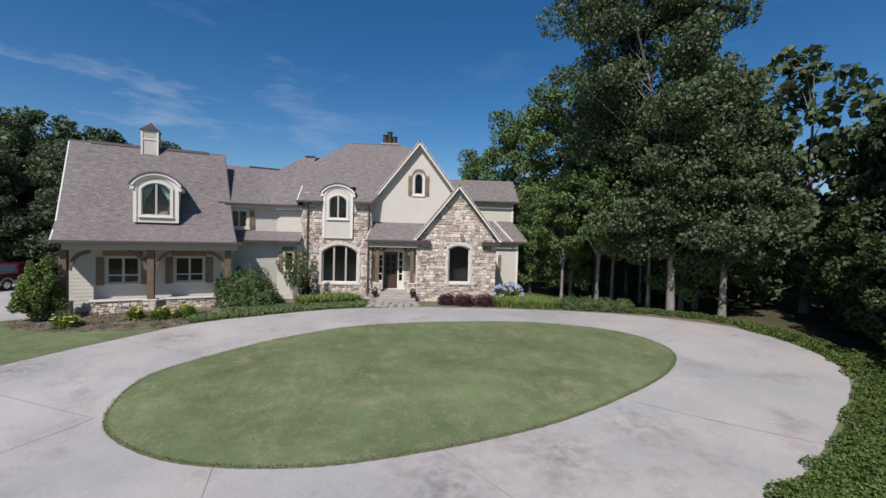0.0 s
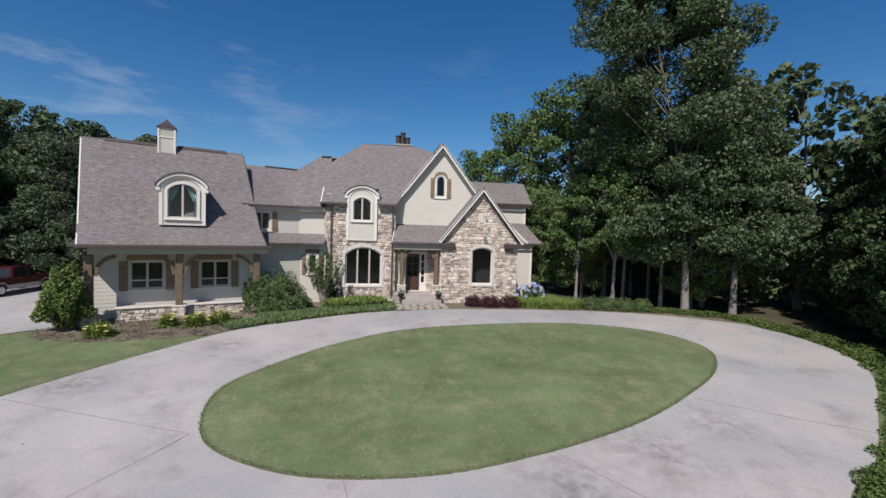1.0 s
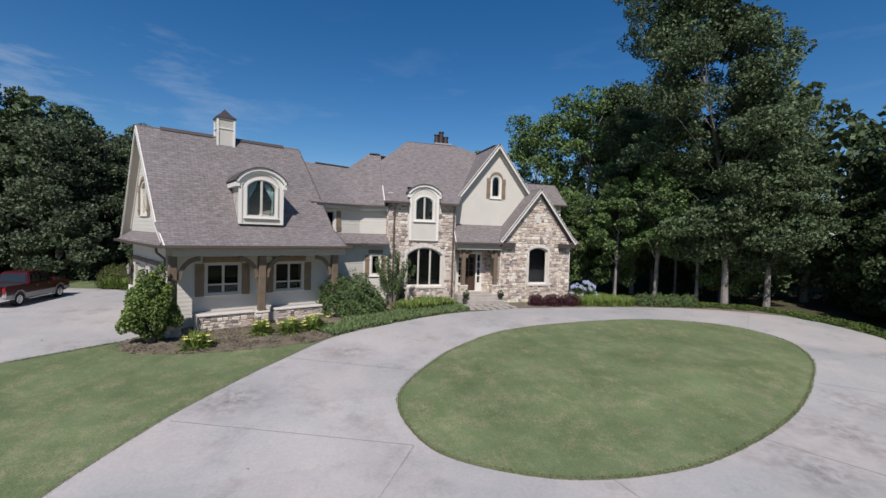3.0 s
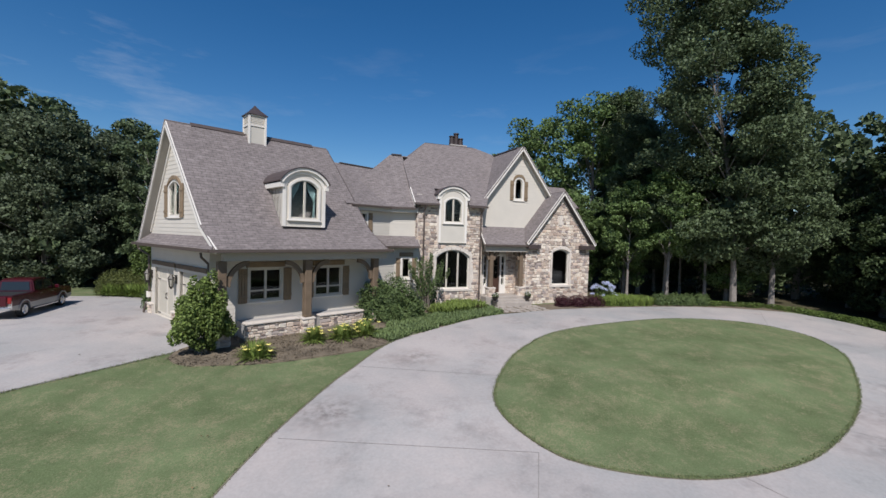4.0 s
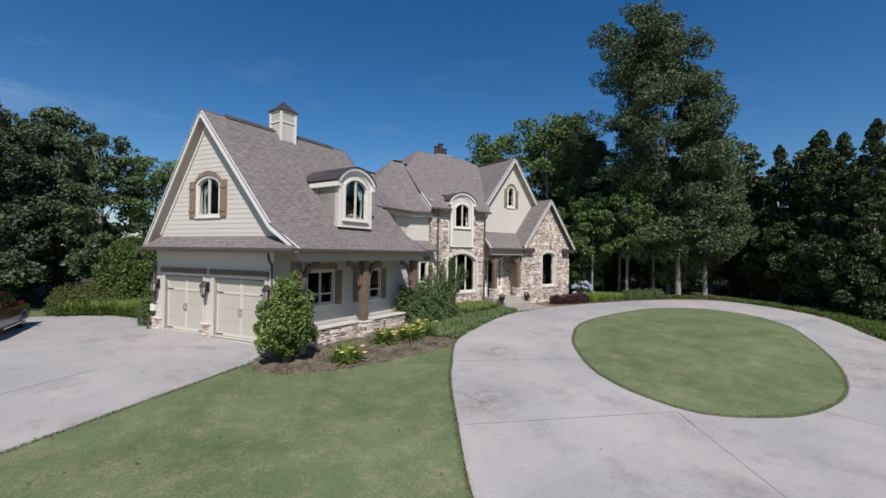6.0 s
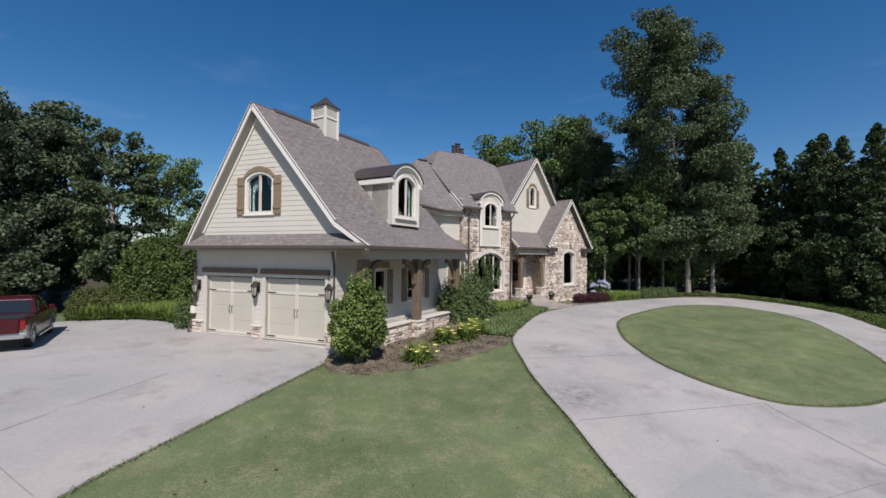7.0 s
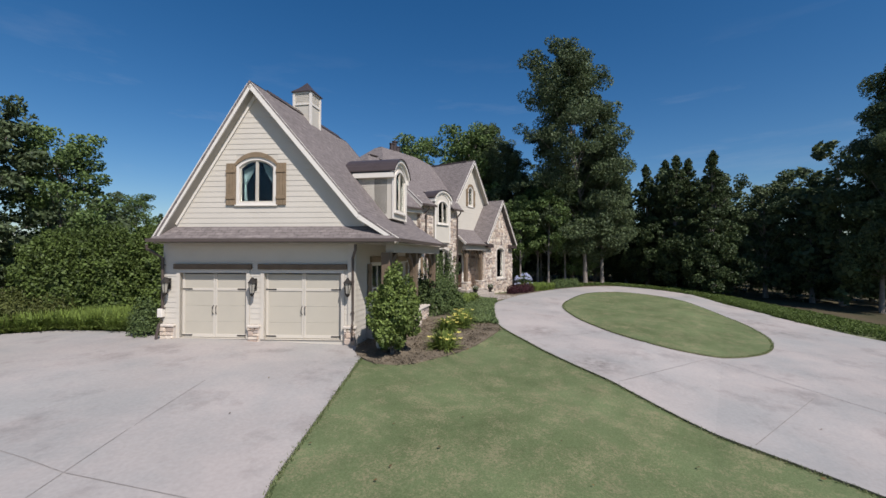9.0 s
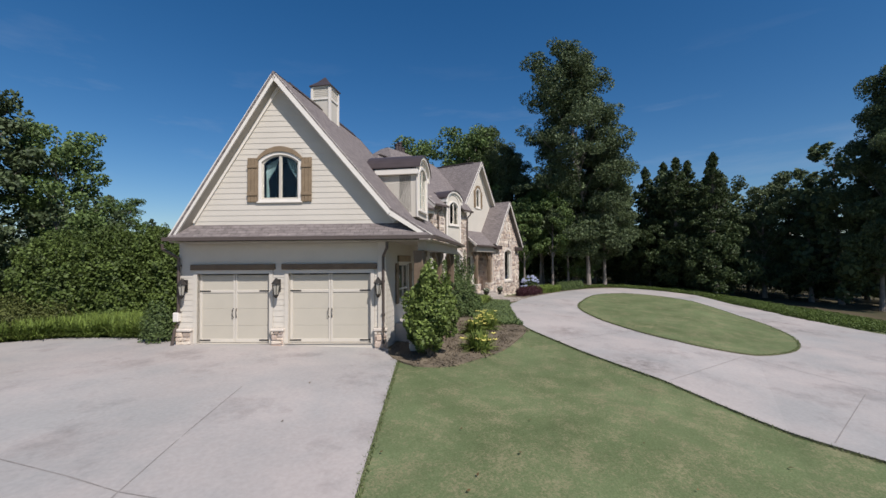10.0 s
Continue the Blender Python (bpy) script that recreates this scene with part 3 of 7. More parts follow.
def window(place, x0, x1, z0, z1, rise=0.0, panes=2, transom=0.0, y=0.0, shutters=0.0, header="", trim=0.09, sill=True, depth=0.12, color="trim", name="window", bar=0.0, curtain=False):
    """A casement window set in an opening: casing, mullions, panes, sill, shutters and a timber head."""
    bm = bmesh.new()
    outer = arch_outline(x0 - trim, x1 + trim, z0 - trim, z1 + trim, rise * (x1 - x0 + 2 * trim) / (x1 - x0) if rise else 0)
    inner = arch_outline(x0 + 0.03, x1 - 0.03, z0 + 0.03, z1 - 0.03, rise)
    plate(bm, outer, [inner], y - 0.045, y + depth)
    w = part(name, bm, M[color], house)
    w.matrix_local = place
    sash = 0.03
    step = (x1 - x0) / panes
    full = arch_outline(x0 + 0.03, x1 - 0.03, z0 + 0.03, z1 - 0.03, rise)
    for k in range(1, panes):
        bm = bmesh.new()
        box(bm, x0 + k * step - sash, x0 + k * step + sash, y - 0.01, y + 0.07, z0 + 0.03, z1 - 0.03 - (rise * 0.3 if panes > 2 and rise else 0.0))
        part("mullion", bm, M["sash"], w)
    if bar:
        bm = bmesh.new()
        box(bm, x0 + 0.03, x1 - 0.03, y + 0.0, y + 0.06, bar - 0.03, bar + 0.03)
        part("rail", bm, M["sash"], w)
    for k in range(panes):
        a, b = x0 + k * step + (0.03 if k == 0 else 0), x0 + (k + 1) * step - (0.03 if k == panes - 1 else 0)
        pts = [(a, z0 + 0.03), (b, z0 + 0.03)]
        seg = []
        for i in range(7):
            x = b + (a - b) * i / 6
            zt = z1 - 0.03
            if rise:
                half, mid = (x1 - x0) / 2 - 0.03, (x0 + x1) / 2
                rad = (half * half + rise * rise) / (2 * rise)
                zt = z1 - 0.03 - rad + math.sqrt(max(rad * rad - (x - mid) ** 2, 0))
            seg.append((x, zt))
        bm = bmesh.new()
        plate(bm, pts + seg, [], y + 0.03, y + 0.045)
        part("pane", bm, M["glass"], w).visible_shadow = False
        # the sash that holds the pane
        bm = bmesh.new()
        f = 0.05
        c = 1 - 2 * f / (b - a)
        low = z0 + 0.03
        ring = [(a + f, low + f), (b - f, low + f)] + [((x - (a + b) / 2) * c + (a + b) / 2, z - f) for x, z in seg]
        plate(bm, pts + seg, [ring], y + 0.012, y + 0.06)
        part("sash", bm, M["sash"], w)
    if curtain:
        for sx in (-1, 1):
            xe = x0 + 0.06 if sx < 0 else x1 - 0.06
            span = (x1 - x0) * 0.36
            zt = z1 - 0.08
            zm = z0 + (z1 - z0) * 0.45
            bm = bmesh.new()
            rows = []
            for i in range(15):
                q = i / 14
                x = xe - sx * span * q
                yy = y + 0.22 + 0.025 * math.sin(i * 2.1)
                xt = xe - sx * (0.02 + 0.07 * q)
                zl = zt - rise * (1 - q)
                rows.append([bm.verts.new(cc) for cc in ((x, yy, zl), (x * 0.75 + xt * 0.25, yy, zl * 0.6 + zm * 0.4), (xt, yy, zm), (xt - sx * 0.06 * q, yy, z0 - 0.05))])
            for ra, rb in zip(rows, rows[1:]):
                for k in range(3):
                    bm.faces.new((ra[k], rb[k], rb[k + 1], ra[k + 1]))
            part("curtain", bm, M["curtain"], w, "pale teal curtain tied back")
    if sill:
        bm = bmesh.new()
        box(bm, x0 - trim - 0.05, x1 + trim + 0.05, y - 0.075, y + 0.02, z0 - trim - 0.03, z0 - trim + 0.02, bevel=0.006)
        part("sill", bm, M["trim"], w)
    if shutters:
        for sgn in (-1, 1):
            c0 = x0 - trim - shutters - 0.01 if sgn < 0 else x1 + trim + 0.01
            zt = z1 - rise * 0.75 + (0.04 if rise else 0.0)
            bm = bmesh.new()
            nb = 3
            for i in range(nb):
                box(bm, c0 + shutters * i / nb + 0.004, c0 + shutters * (i + 1) / nb - 0.004, y - 0.075, y - 0.035, z0 - 0.06, zt, bevel=0.004)
            for zc in (z0 + (zt - z0) * 0.14, z0 + (zt - z0) * 0.8):
                box(bm, c0, c0 + shutters, y - 0.10, y - 0.07, zc - 0.05, zc + 0.05, bevel=0.004)
            part("shutter", bm, M["shutter"], w, "weathered brown board shutter")
    if header:
        bm = bmesh.new()
        if header == "arch":
            t = trim
            o1 = arch_outline(x0 - t - 0.06, x1 + t + 0.06, z1 - rise - 0.02, z1 + t + 0.17, rise + t + 0.10)
            o2 = arch_outline(x0 - t + 0.0, x1 + t - 0.0, z1 - rise - 0.02, z1 + t + 0.002, rise + 0.04)
            ring = o1[2:] + o2[2:][::-1]
            plate(bm, ring, [], y - 0.085, y - 0.02)
        else:
            box(bm, x0 - trim - shutters * 0.0 - 0.06, x1 + trim + 0.06, y - 0.11, y - 0.02, z1 + trim, z1 + trim + 0.22, bevel=0.01)
        part("head", bm, M["shutter"], w, "rough timber window head")
    return w


def hole(x0, x1, z0, z1, rise=0.0):
    return arch_outline(x0 + 0.01, x1 - 0.01, z0 + 0.01, z1 - 0.01, rise)


# an open-fronted black box behind a window, painted shade instead of a room
def room_shade_box(place, x0, x1, y0, y1, z0, z1):
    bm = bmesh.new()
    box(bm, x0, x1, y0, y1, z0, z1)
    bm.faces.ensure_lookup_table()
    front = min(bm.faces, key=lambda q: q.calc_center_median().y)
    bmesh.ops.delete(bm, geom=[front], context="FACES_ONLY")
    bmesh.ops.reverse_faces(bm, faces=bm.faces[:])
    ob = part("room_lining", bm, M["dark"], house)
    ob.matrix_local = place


# --- garage wing ---
GE = 3.30                       # eave height
RIDGE_B, RIDGE_Z = 3.4, 8.6
KB, KZ = -0.30, 4.20
EB, EF = 6.72, -1.62             # back and front eaves
L = 7.0
# door wall with two openings
D1, D2 = (0.62, 3.0), (3.62, 6.3)
DZ = 2.28
wall("wall", FD, [(0, -0.3), (6.8, -0.3), (6.8, GE), (0, GE)], [[(D1[0], 0.02), (D1[1], 0.02), (D1[1], DZ), (D1[0], DZ)], [(D2[0], 0.02), (D2[1], 0.02), (D2[1], DZ), (D2[0], DZ)]], 0.25, M["siding"], "cream lap sided garage wall")
garage_wall = bpy.data.objects["wall"]
flat = lambda z: (0.0, 6.8)
boards(garage_wall, flat, 0.0, GE - 0.05, 0.06, 6.74, [(D1[0] - 0.13, D1[1] + 0.13, -1, DZ + 0.14), (D2[0] - 0.13, D2[1] + 0.13, -1, DZ + 0.14)])
# gable above
zg = lambda x: 3.75


def gable_span(z):
    # x runs from the far corner (b = 6.8) to the front corner (b = 0)
    left = 6.8 - (RIDGE_B + (RIDGE_Z - 0.25 - z) / 1.58)
    right = 6.8 - (RIDGE_B - (RIDGE_Z - 0.25 - z) / 1.19)
    return left, right


g0, g1 = gable_span(3.6)
wall("wall", FDG, [(g0, 3.6), (g1, 3.6), (6.8 - RIDGE_B, RIDGE_Z - 0.25)], [hole(2.79, 4.05, 4.55, 6.05, 0.24)], 0.2, M["siding"], "cream gable wall over the garage doors")
gable_wall = house.children[-1]
boards(gable_wall, gable_span, 3.7, 8.2, -2, 9, [(2.7, 4.14, 4.45, 6.13)])
window(FDG, 2.79, 4.05, 4.55, 6.05, 0.24, 2, shutters=0.34, header="arch", name="gable_window", curtain=True, trim=0.065)
room_shade_box(FDG, 2.3, 5.2, 0.2, 2.2, 4.2, 6.3)
# front wall under the porch
W1, W2 = (1.43, 2.78), (4.28, 5.62)
wall("wall", FG, [(0, -0.3), (L, -0.3), (L, GE), (0, GE)], [hole(*W1, 1.14, 2.48), hole(*W2, 1.14, 2.48)], 0.25, M["siding"], "cream sided wall under the porch")
porch_wall = house.children[-1]
boards(porch_wall, lambda z: (0.03, L), 0.0, GE - 0.3, 0.03, L, [(W1[0] - 0.1, W1[1] + 0.1, 1.02, 2.6), (W2[0] - 0.1, W2[1] + 0.1, 1.02, 2.6)])
for wx in (W1, W2):
    window(FG, *wx, 1.14, 2.48, 0, 2, shutters=0.34, header="flat", name="porch_window", bar=1.56, trim=0.055, color="sash")
room_shade_box(FG, 0.4, 6.8, 0.25, 2.8, 0.3, 2.9)
# back and far end walls
bm = bmesh.new()
box(bm, 0.25, L, 6.4, 6.6, -0.3, GE, FP)
part("wall", bm, M["siding"], house)
bm = bmesh.new()
box(bm, L - 0.2, L, 0.25, 6.4, -0.3, GE, FP)
part("wall", bm, M["siding"], house)
bm = bmesh.new()
plate(bm, [(0.2, 3.2), (6.4, 3.2), (RIDGE_B, RIDGE_Z - 0.3)], [], -0.1, 0.1)
ob = part("wall", bm, M["siding"], house)
o = OG + A_DIR * (L - 0.15)
ob.matrix_local = pose(o.x, o.y, GZ0, 0, 0, SIDE + 180)
# roof
R0, R1 = -0.45, L - 0.05
roof("roof", FP, [
    [(R0, RIDGE_B, RIDGE_Z), (R1, RIDGE_B, RIDGE_Z), (R1, KB, KZ), (R0, KB, KZ)],
    [(R0, KB, KZ), (R1, KB, KZ), (R1, EF, GE + 0.02), (R0, EF, GE + 0.02)],
    [(R0, RIDGE_B, RIDGE_Z), (R1, RIDGE_B, RIDGE_Z), (R1, EB, GE + 0.02), (R0, EB, GE + 0.02)],
], label="steep grey shingled garage roof flaring at the porch eave")
roof("pent_roof", FP, [[(-0.6, EF, GE), (-0.02, -0.75, GE + 0.5), (-0.02, 6.45, GE + 0.5), (-0.6, EB, GE)]], 0.06, "low shingled pent roof over the garage doors")


def strip(name, m, pts, w, h, material, label="", up=Vector((0, 0, 1))):
    bm = bmesh.new()
    q = tp(m, pts)
    for a, b in zip(q, q[1:]):
        beam(bm, a, b, w, h, up)
    return part(name, bm, material, house, label)


RK = R0 + 0.03
strip("rake_board", FP, [(RK, EB, GE - 0.06), (RK, RIDGE_B, RIDGE_Z - 0.14)], 0.05, 0.19, M["trim"], "white rake board")
strip("rake_board", FP, [(RK, RIDGE_B, RIDGE_Z - 0.14), (RK, KB, KZ - 0.14), (RK, EF, GE - 0.06)], 0.05, 0.19, M["trim"], "white rake board")
strip("rake_board", FP, [(R1 + 0.02, RIDGE_B, RIDGE_Z - 0.14), (R1 + 0.02, KB, KZ - 0.14), (R1 + 0.02, EF, GE - 0.06)], 0.04, 0.2, M["gutter"])
# soffit boards behind the front rake
bm = bmesh.new()
slab(bm, tp(FP, [(RK + 0.03, RIDGE_B, RIDGE_Z - 0.20), (0.3, RIDGE_B, RIDGE_Z - 0.20), (0.3, KB, KZ - 0.20), (RK + 0.03, KB, KZ - 0.20)]), 0.03)
slab(bm, tp(FP, [(RK + 0.03, RIDGE_B, RIDGE_Z - 0.20), (0.3, RIDGE_B, RIDGE_Z - 0.20), (0.3, 6.62, GE - 0.05), (RK + 0.03, 6.62, GE - 0.05)]), 0.03)
part("soffit", bm, M["soffit"], house)
for b0, z0 in ((6.2, 3.97), (-0.35, 3.93)):
    strip("frieze", FP, [(-0.09, b0, z0 - 0.12), (-0.09, RIDGE_B, RIDGE_Z - 0.33)], 0.06, 0.12, M["trim"])
# gutters and frieze
strip("gutter", FP, [(-0.65, EF - 0.05, GE - 0.02), (L + 0.2, EF - 0.05, GE - 0.02)], 0.12, 0.11, M["gutter"], "dark brown metal gutter")
strip("gutter", FP, [(-0.65, EB, GE - 0.02), (-0.65, EF, GE - 0.02)], 0.12, 0.11, M["gutter"], "dark brown metal gutter")
strip("frieze", FP, [(-0.05, -1.2, GE - 0.24), (L + 0.1, -1.2, GE - 0.24)], 0.30, 0.34, M["soffit"], "tan porch beam")
bm = bmesh.new()
slab(bm, tp(FP, [(-0.45, EF + 0.03, GE - 0.09), (L + 0.1, EF + 0.03, GE - 0.09), (L + 0.1, 0.0, GE - 0.09), (-0.45, 0.0, GE - 0.09)]), 0.03)
slab(bm, tp(FP, [(-0.5, 0.0, GE - 0.09), (0.0, 0.0, GE - 0.09), (0.0, 6.62, GE - 0.09), (-0.5, 6.62, GE - 0.09)]), 0.03)
part("soffit", bm, M["soffit"], house)
# garage doors
for d in (D1, D2):
    bm = bmesh.new()
    t = 0.12
    plate(bm, [(d[0] - t, 0.03), (d[1] + t, 0.03), (d[1] + t, DZ + t), (d[0] - t, DZ + t)], [[(d[0], 0.031), (d[1], 0.031), (d[1], DZ), (d[0], DZ)]], -0.04, 0.14)
    gd = part("garage_door", bm, M["siding"], house, "cream carriage style garage door with panel trim")
    gd.matrix_local = FD
    mid = (d[0] + d[1]) / 2
    for j in range(4):
        bm = bmesh.new()
        box(bm, d[0] + 0.005, d[1] - 0.005, 0.13, 0.17, 0.04 + j * 0.55, 0.04 + (j + 1) * 0.55 - 0.004, bevel=0.002)
        part("panel", bm, M["door"], gd)
    bm = bmesh.new()
    for x0, x1, z0, z1 in ((d[0] + 0.01, d[0] + 0.09, 0.05, DZ - 0.02), (d[1] - 0.09, d[1] - 0.01, 0.05, DZ - 0.02), (mid - 0.07, mid - 0.005, 0.05, DZ - 0.02), (mid + 0.005, mid + 0.07, 0.05, DZ - 0.02)):
        box(bm, x0, x1, 0.105, 0.135, z0, z1, bevel=0.006)
    for z0, z1 in ((0.05, 0.16), (1.66, 1.75)):
        for x0, x1 in ((d[0] + 0.09, mid - 0.07), (mid + 0.07, d[1] - 0.09)):
            box(bm, x0, x1, 0.108, 0.135, z0, z1, bevel=0.006)
    part("door_trim", bm, M["siding"], gd)
    for sx in (-1, 1):
        bm = bmesh.new()
        tube(bm, [(mid + sx * 0.05, 0.10, 0.85), (mid + sx * 0.065, 0.05, 0.92), (mid + sx * 0.065, 0.05, 1.08), (mid + sx * 0.05, 0.10, 1.15)], 0.014, 6)
        part("handle", bm, M["iron"], gd, "black iron pull handle")
        for zc in (0.12, 1.72):
            bm = bmesh.new()
            xe = d[0] + 0.02 if sx < 0 else d[1] - 0.02
            box(bm, min(xe, xe - sx * 0.36), max(xe, xe - sx * 0.36), 0.092, 0.104, zc - 0.02, zc + 0.02)
            part("strap_hinge", bm, M["iron"], gd, "black iron strap hinge")
    bm = bmesh.new()
    box(bm, d[0] - 0.2, d[1] + 0.2, -0.10, 0.02, DZ + t + 0.01, DZ + t + 0.19, bevel=0.012)
    ob = part("door_head", bm, M["wood"], gd, "dark rough timber beam")
# stone plinths at the door wall
for a0, a1 in ((0.5, 2.7), (3.7, 6.1)):
    bm = bmesh.new()
    slab(bm, tp(FP, [(a0, RIDGE_B - 0.14, RIDGE_Z - 0.10), (a1, RIDGE_B - 0.14, RIDGE_Z - 0.10), (a1, RIDGE_B, RIDGE_Z + 0.06), (a0, RIDGE_B, RIDGE_Z + 0.06)]), 0.03)
    slab(bm, tp(FP, [(a0, RIDGE_B + 0.14, RIDGE_Z - 0.10), (a1, RIDGE_B + 0.14, RIDGE_Z - 0.10), (a1, RIDGE_B, RIDGE_Z + 0.06), (a0, RIDGE_B, RIDGE_Z + 0.06)]), 0.03)
    part("ridge_vent", bm, M["gutter"], house, "dark ridge vent")
# --- cupola ---
bm = bmesh.new()
cu = FG @ Matrix.Translation(FG.inverted() @ (FP @ Vector((3.2, RIDGE_B, 0.17))))
CH = 0.37
box(bm, -CH, CH, -CH, CH, 7.5, 9.3, cu)
cupola = part("cupola", bm, M["stucco"], house, "cream cupola with white corner boards and a dark pyramid cap")
bm = bmesh.new()
for sx in (-1, 1):
    for sy in (-1, 1):
        box(bm, sx * CH - 0.045, sx * CH + 0.045, sy * CH - 0.045, sy * CH + 0.045, 7.5, 9.3, cu)
for z in (8.82, 9.28):
    for k in range(4):
        mk = cu @ Matrix.Rotation(k * math.pi / 2, 4, "Z")
        box(bm, -CH + 0.045, CH - 0.045, -CH - 0.035, -CH + 0.01, z - 0.035, z + 0.035, mk)
part("corner_trim", bm, M["trim"], cupola)
for k in range(4):
    mk = cu @ Matrix.Rotation(k * math.pi / 2, 4, "Z")
    for i in range(5):
        bm = bmesh.new()
        box(bm, -CH + 0.06, CH - 0.06, -CH - 0.014, -CH + 0.005, 8.87 + i * 0.072, 8.925 + i * 0.072, mk)
        part("louvre", bm, M["stucco"], cupola)
bm = bmesh.new()
tip = bm.verts.new(cu @ Vector((0, 0, 9.86)))
mid_r = [bm.verts.new(cu @ Vector((x * 0.22, y * 0.22, 9.58))) for x, y in ((-1, -1), (1, -1), (1, 1), (-1, 1))]
base = [bm.verts.new(cu @ Vector((x * 0.46, y * 0.46, 9.35))) for x, y in ((-1, -1), (1, -1), (1, 1), (-1, 1))]
low = [bm.verts.new(cu @ Vector((x * 0.46, y * 0.46, 9.31))) for x, y in ((-1, -1), (1, -1), (1, 1), (-1, 1))]
for k in range(4):
    j = (k + 1) % 4
    bm.faces.new((mid_r[k], mid_r[j], tip))
    bm.faces.new((base[k], base[j], mid_r[j], mid_r[k]))
    bm.faces.new((low[k], low[j], base[j], base[k]))
bm.faces.new(low[::-1])
part("cap", bm, M["cap"], cupola, "dark bronze metal cap")


# --- arched dormers ---
def arched_dormer(place, cx, half, z0, zs, rise, y0, y1, win, rise_w, wall_mat, back, label, curtain=False):
    """A dormer with a barrel roof: wall plane at y0, cheeks back to y1, springing at zs."""
    o1 = arch_outline(cx - half, cx + half, z0, zs + rise, rise)
    bm = bmesh.new()
    plate(bm, o1, [hole(*win, rise_w)], y0, y0 + 0.15)
    d = part("dormer", bm, wall_mat, house, label)
    d.matrix_local = place
    for sx in (-1, 1):
        bm = bmesh.new()
        xa = cx + sx * half
        box(bm, min(xa, xa - sx * 0.12), max(xa, xa - sx * 0.12), y0 + 0.15, y1, z0 - back, zs + 0.02)
        part("cheek", bm, M["siding"], d)
    # arched trim over the front and corner boards
    bm = bmesh.new()
    oo = arch_outline(cx - half - 0.04, cx + half + 0.04, z0, zs + rise + 0.05, rise + 0.03)
    ii = arch_outline(cx - half + 0.10, cx + half - 0.10, z0 + 0.02, zs + rise - 0.09, rise)
    plate(bm, oo, [ii], y0 - 0.04, y0 - 0.001)
    part("arch_trim", bm, M["trim"], d)
    bm = bmesh.new()
    oo = arch_outline(cx - half - 0.16, cx + half + 0.16, zs - 0.1, zs + rise + 0.16, rise + 0.06)[2:]
    ii = arch_outline(cx - half - 0.08, cx + half + 0.08, zs - 0.1, zs + rise + 0.04, rise + 0.04)[2:]
    plate(bm, oo + ii[::-1], [], y0 - 0.14, y0 - 0.02)
    part("eyebrow", bm, M["trim"], d, "white curved eyebrow moulding")
    # barrel roof
    bm = bmesh.new()
    n = 12
    oo = arch_outline(cx - half - 0.20, cx + half + 0.20, zs - 0.1, zs + rise + 0.20, rise + 0.08, n)[2:]
    fr = [bm.verts.new((x, y0 - 0.18, z)) for x, z in oo]
    bk = [bm.verts.new((x, y1 + 0.4, z)) for x, z in oo]
    fi = [bm.verts.new((x, y0 - 0.18, z - 0.05)) for x, z in oo]
    bi = [bm.verts.new((x, y1 + 0.4, z - 0.05)) for x, z in oo]
    for k in range(n):
        bm.faces.new((fr[k], bk[k], bk[k + 1], fr[k + 1]))
        bm.faces.new((fi[k + 1], bi[k + 1], bi[k], fi[k]))
        bm.faces.new((fr[k], fr[k + 1], fi[k + 1], fi[k]))
    for k in (0, n):
        bm.faces.new((fr[k], fi[k], bi[k], bk[k]))
    part("barrel_roof", bm, M["cap"], d, "dark curved metal dormer roof")
    for sx in (-1, 1):
        bm = bmesh.new()
        beam(bm, (cx + sx * (half + 0.08), y0 - 0.1, zs - 0.07), (cx + sx * (half + 0.08), y1, zs - 0.07), 0.16, 0.2)
        part("eave_trim", bm, M["trim"], d)
    window(place, *win, rise_w, 2, y=y0 - 0.02, name="dormer_window", curtain=curtain, trim=0.06)
    return d


arched_dormer(FG, 3.54, 0.92, 4.25, 6.05, 0.55, -0.42, 1.2, (2.89, 4.19, 4.58, 6.27), 0.3, M["stucco"], 0.0, "cream dormer with an arched window and curved roof", True)
room_shade_box(FG, 2.62, 4.34, -0.2, 1.6, 4.45, 6.4)

# --- middle wing ---
mid_u = [Vector((-5.9, 21.98, 0)), Vector((-3.15, 23.42, 0)), Vector((-1.5, 23.52, 0))]


def seg_wall(p, q, z0, z1, holes, material, label=""):
    ang = math.degrees(math.atan2(q.y - p.y, q.x - p.x))
    f = rot_frame(p.x, p.y, ang)
    return wall("wall", f, [(0, z0), ((q - p).length, z0), ((q - p).length, z1), (0, z1)], holes, 0.2, material, label), f, (q - p).length


wu, fu, lu = seg_wall(mid_u[0], mid_u[1], 3.3, 5.35, [hole(0.6, 1.5, 4.02, 5.02)], M["siding"], "cream upper wall of the link wing")
boards(wu, lambda z: (0, 3.1), 3.6, 5.2, 0, 3.1, [(0.5, 1.6, 3.85, 5.15)])
window(fu, 0.6, 1.5, 4.02, 5.02, 0, 2, shutters=0.26, name="link_window")
room_shade_box(fu, 0.5, 2.4, 0.2, 1.5, 3.9, 5.2)
wu2, fu2, lu2 = seg_wall(mid_u[1], mid_u[2], 3.3, 5.45, [], M["siding"], "cream upper wall of the link wing")
boards(wu2, lambda z: (0, lu2), 3.6, 5.3, 0, lu2, [])
mid_l = [Vector((-5.7, 21.55, 0)), Vector((-2.95, 23.0, 0)), Vector((-1.5, 23.1, 0))]
wl1, fl1, ll1 = seg_wall(mid_l[0], mid_l[1], -0.3, 3.3, [], M["siding"], "cream lower wall of the link wing")
boards(wl1, lambda z: (0, ll1), 0.0, 3.1, 0, ll1, [])
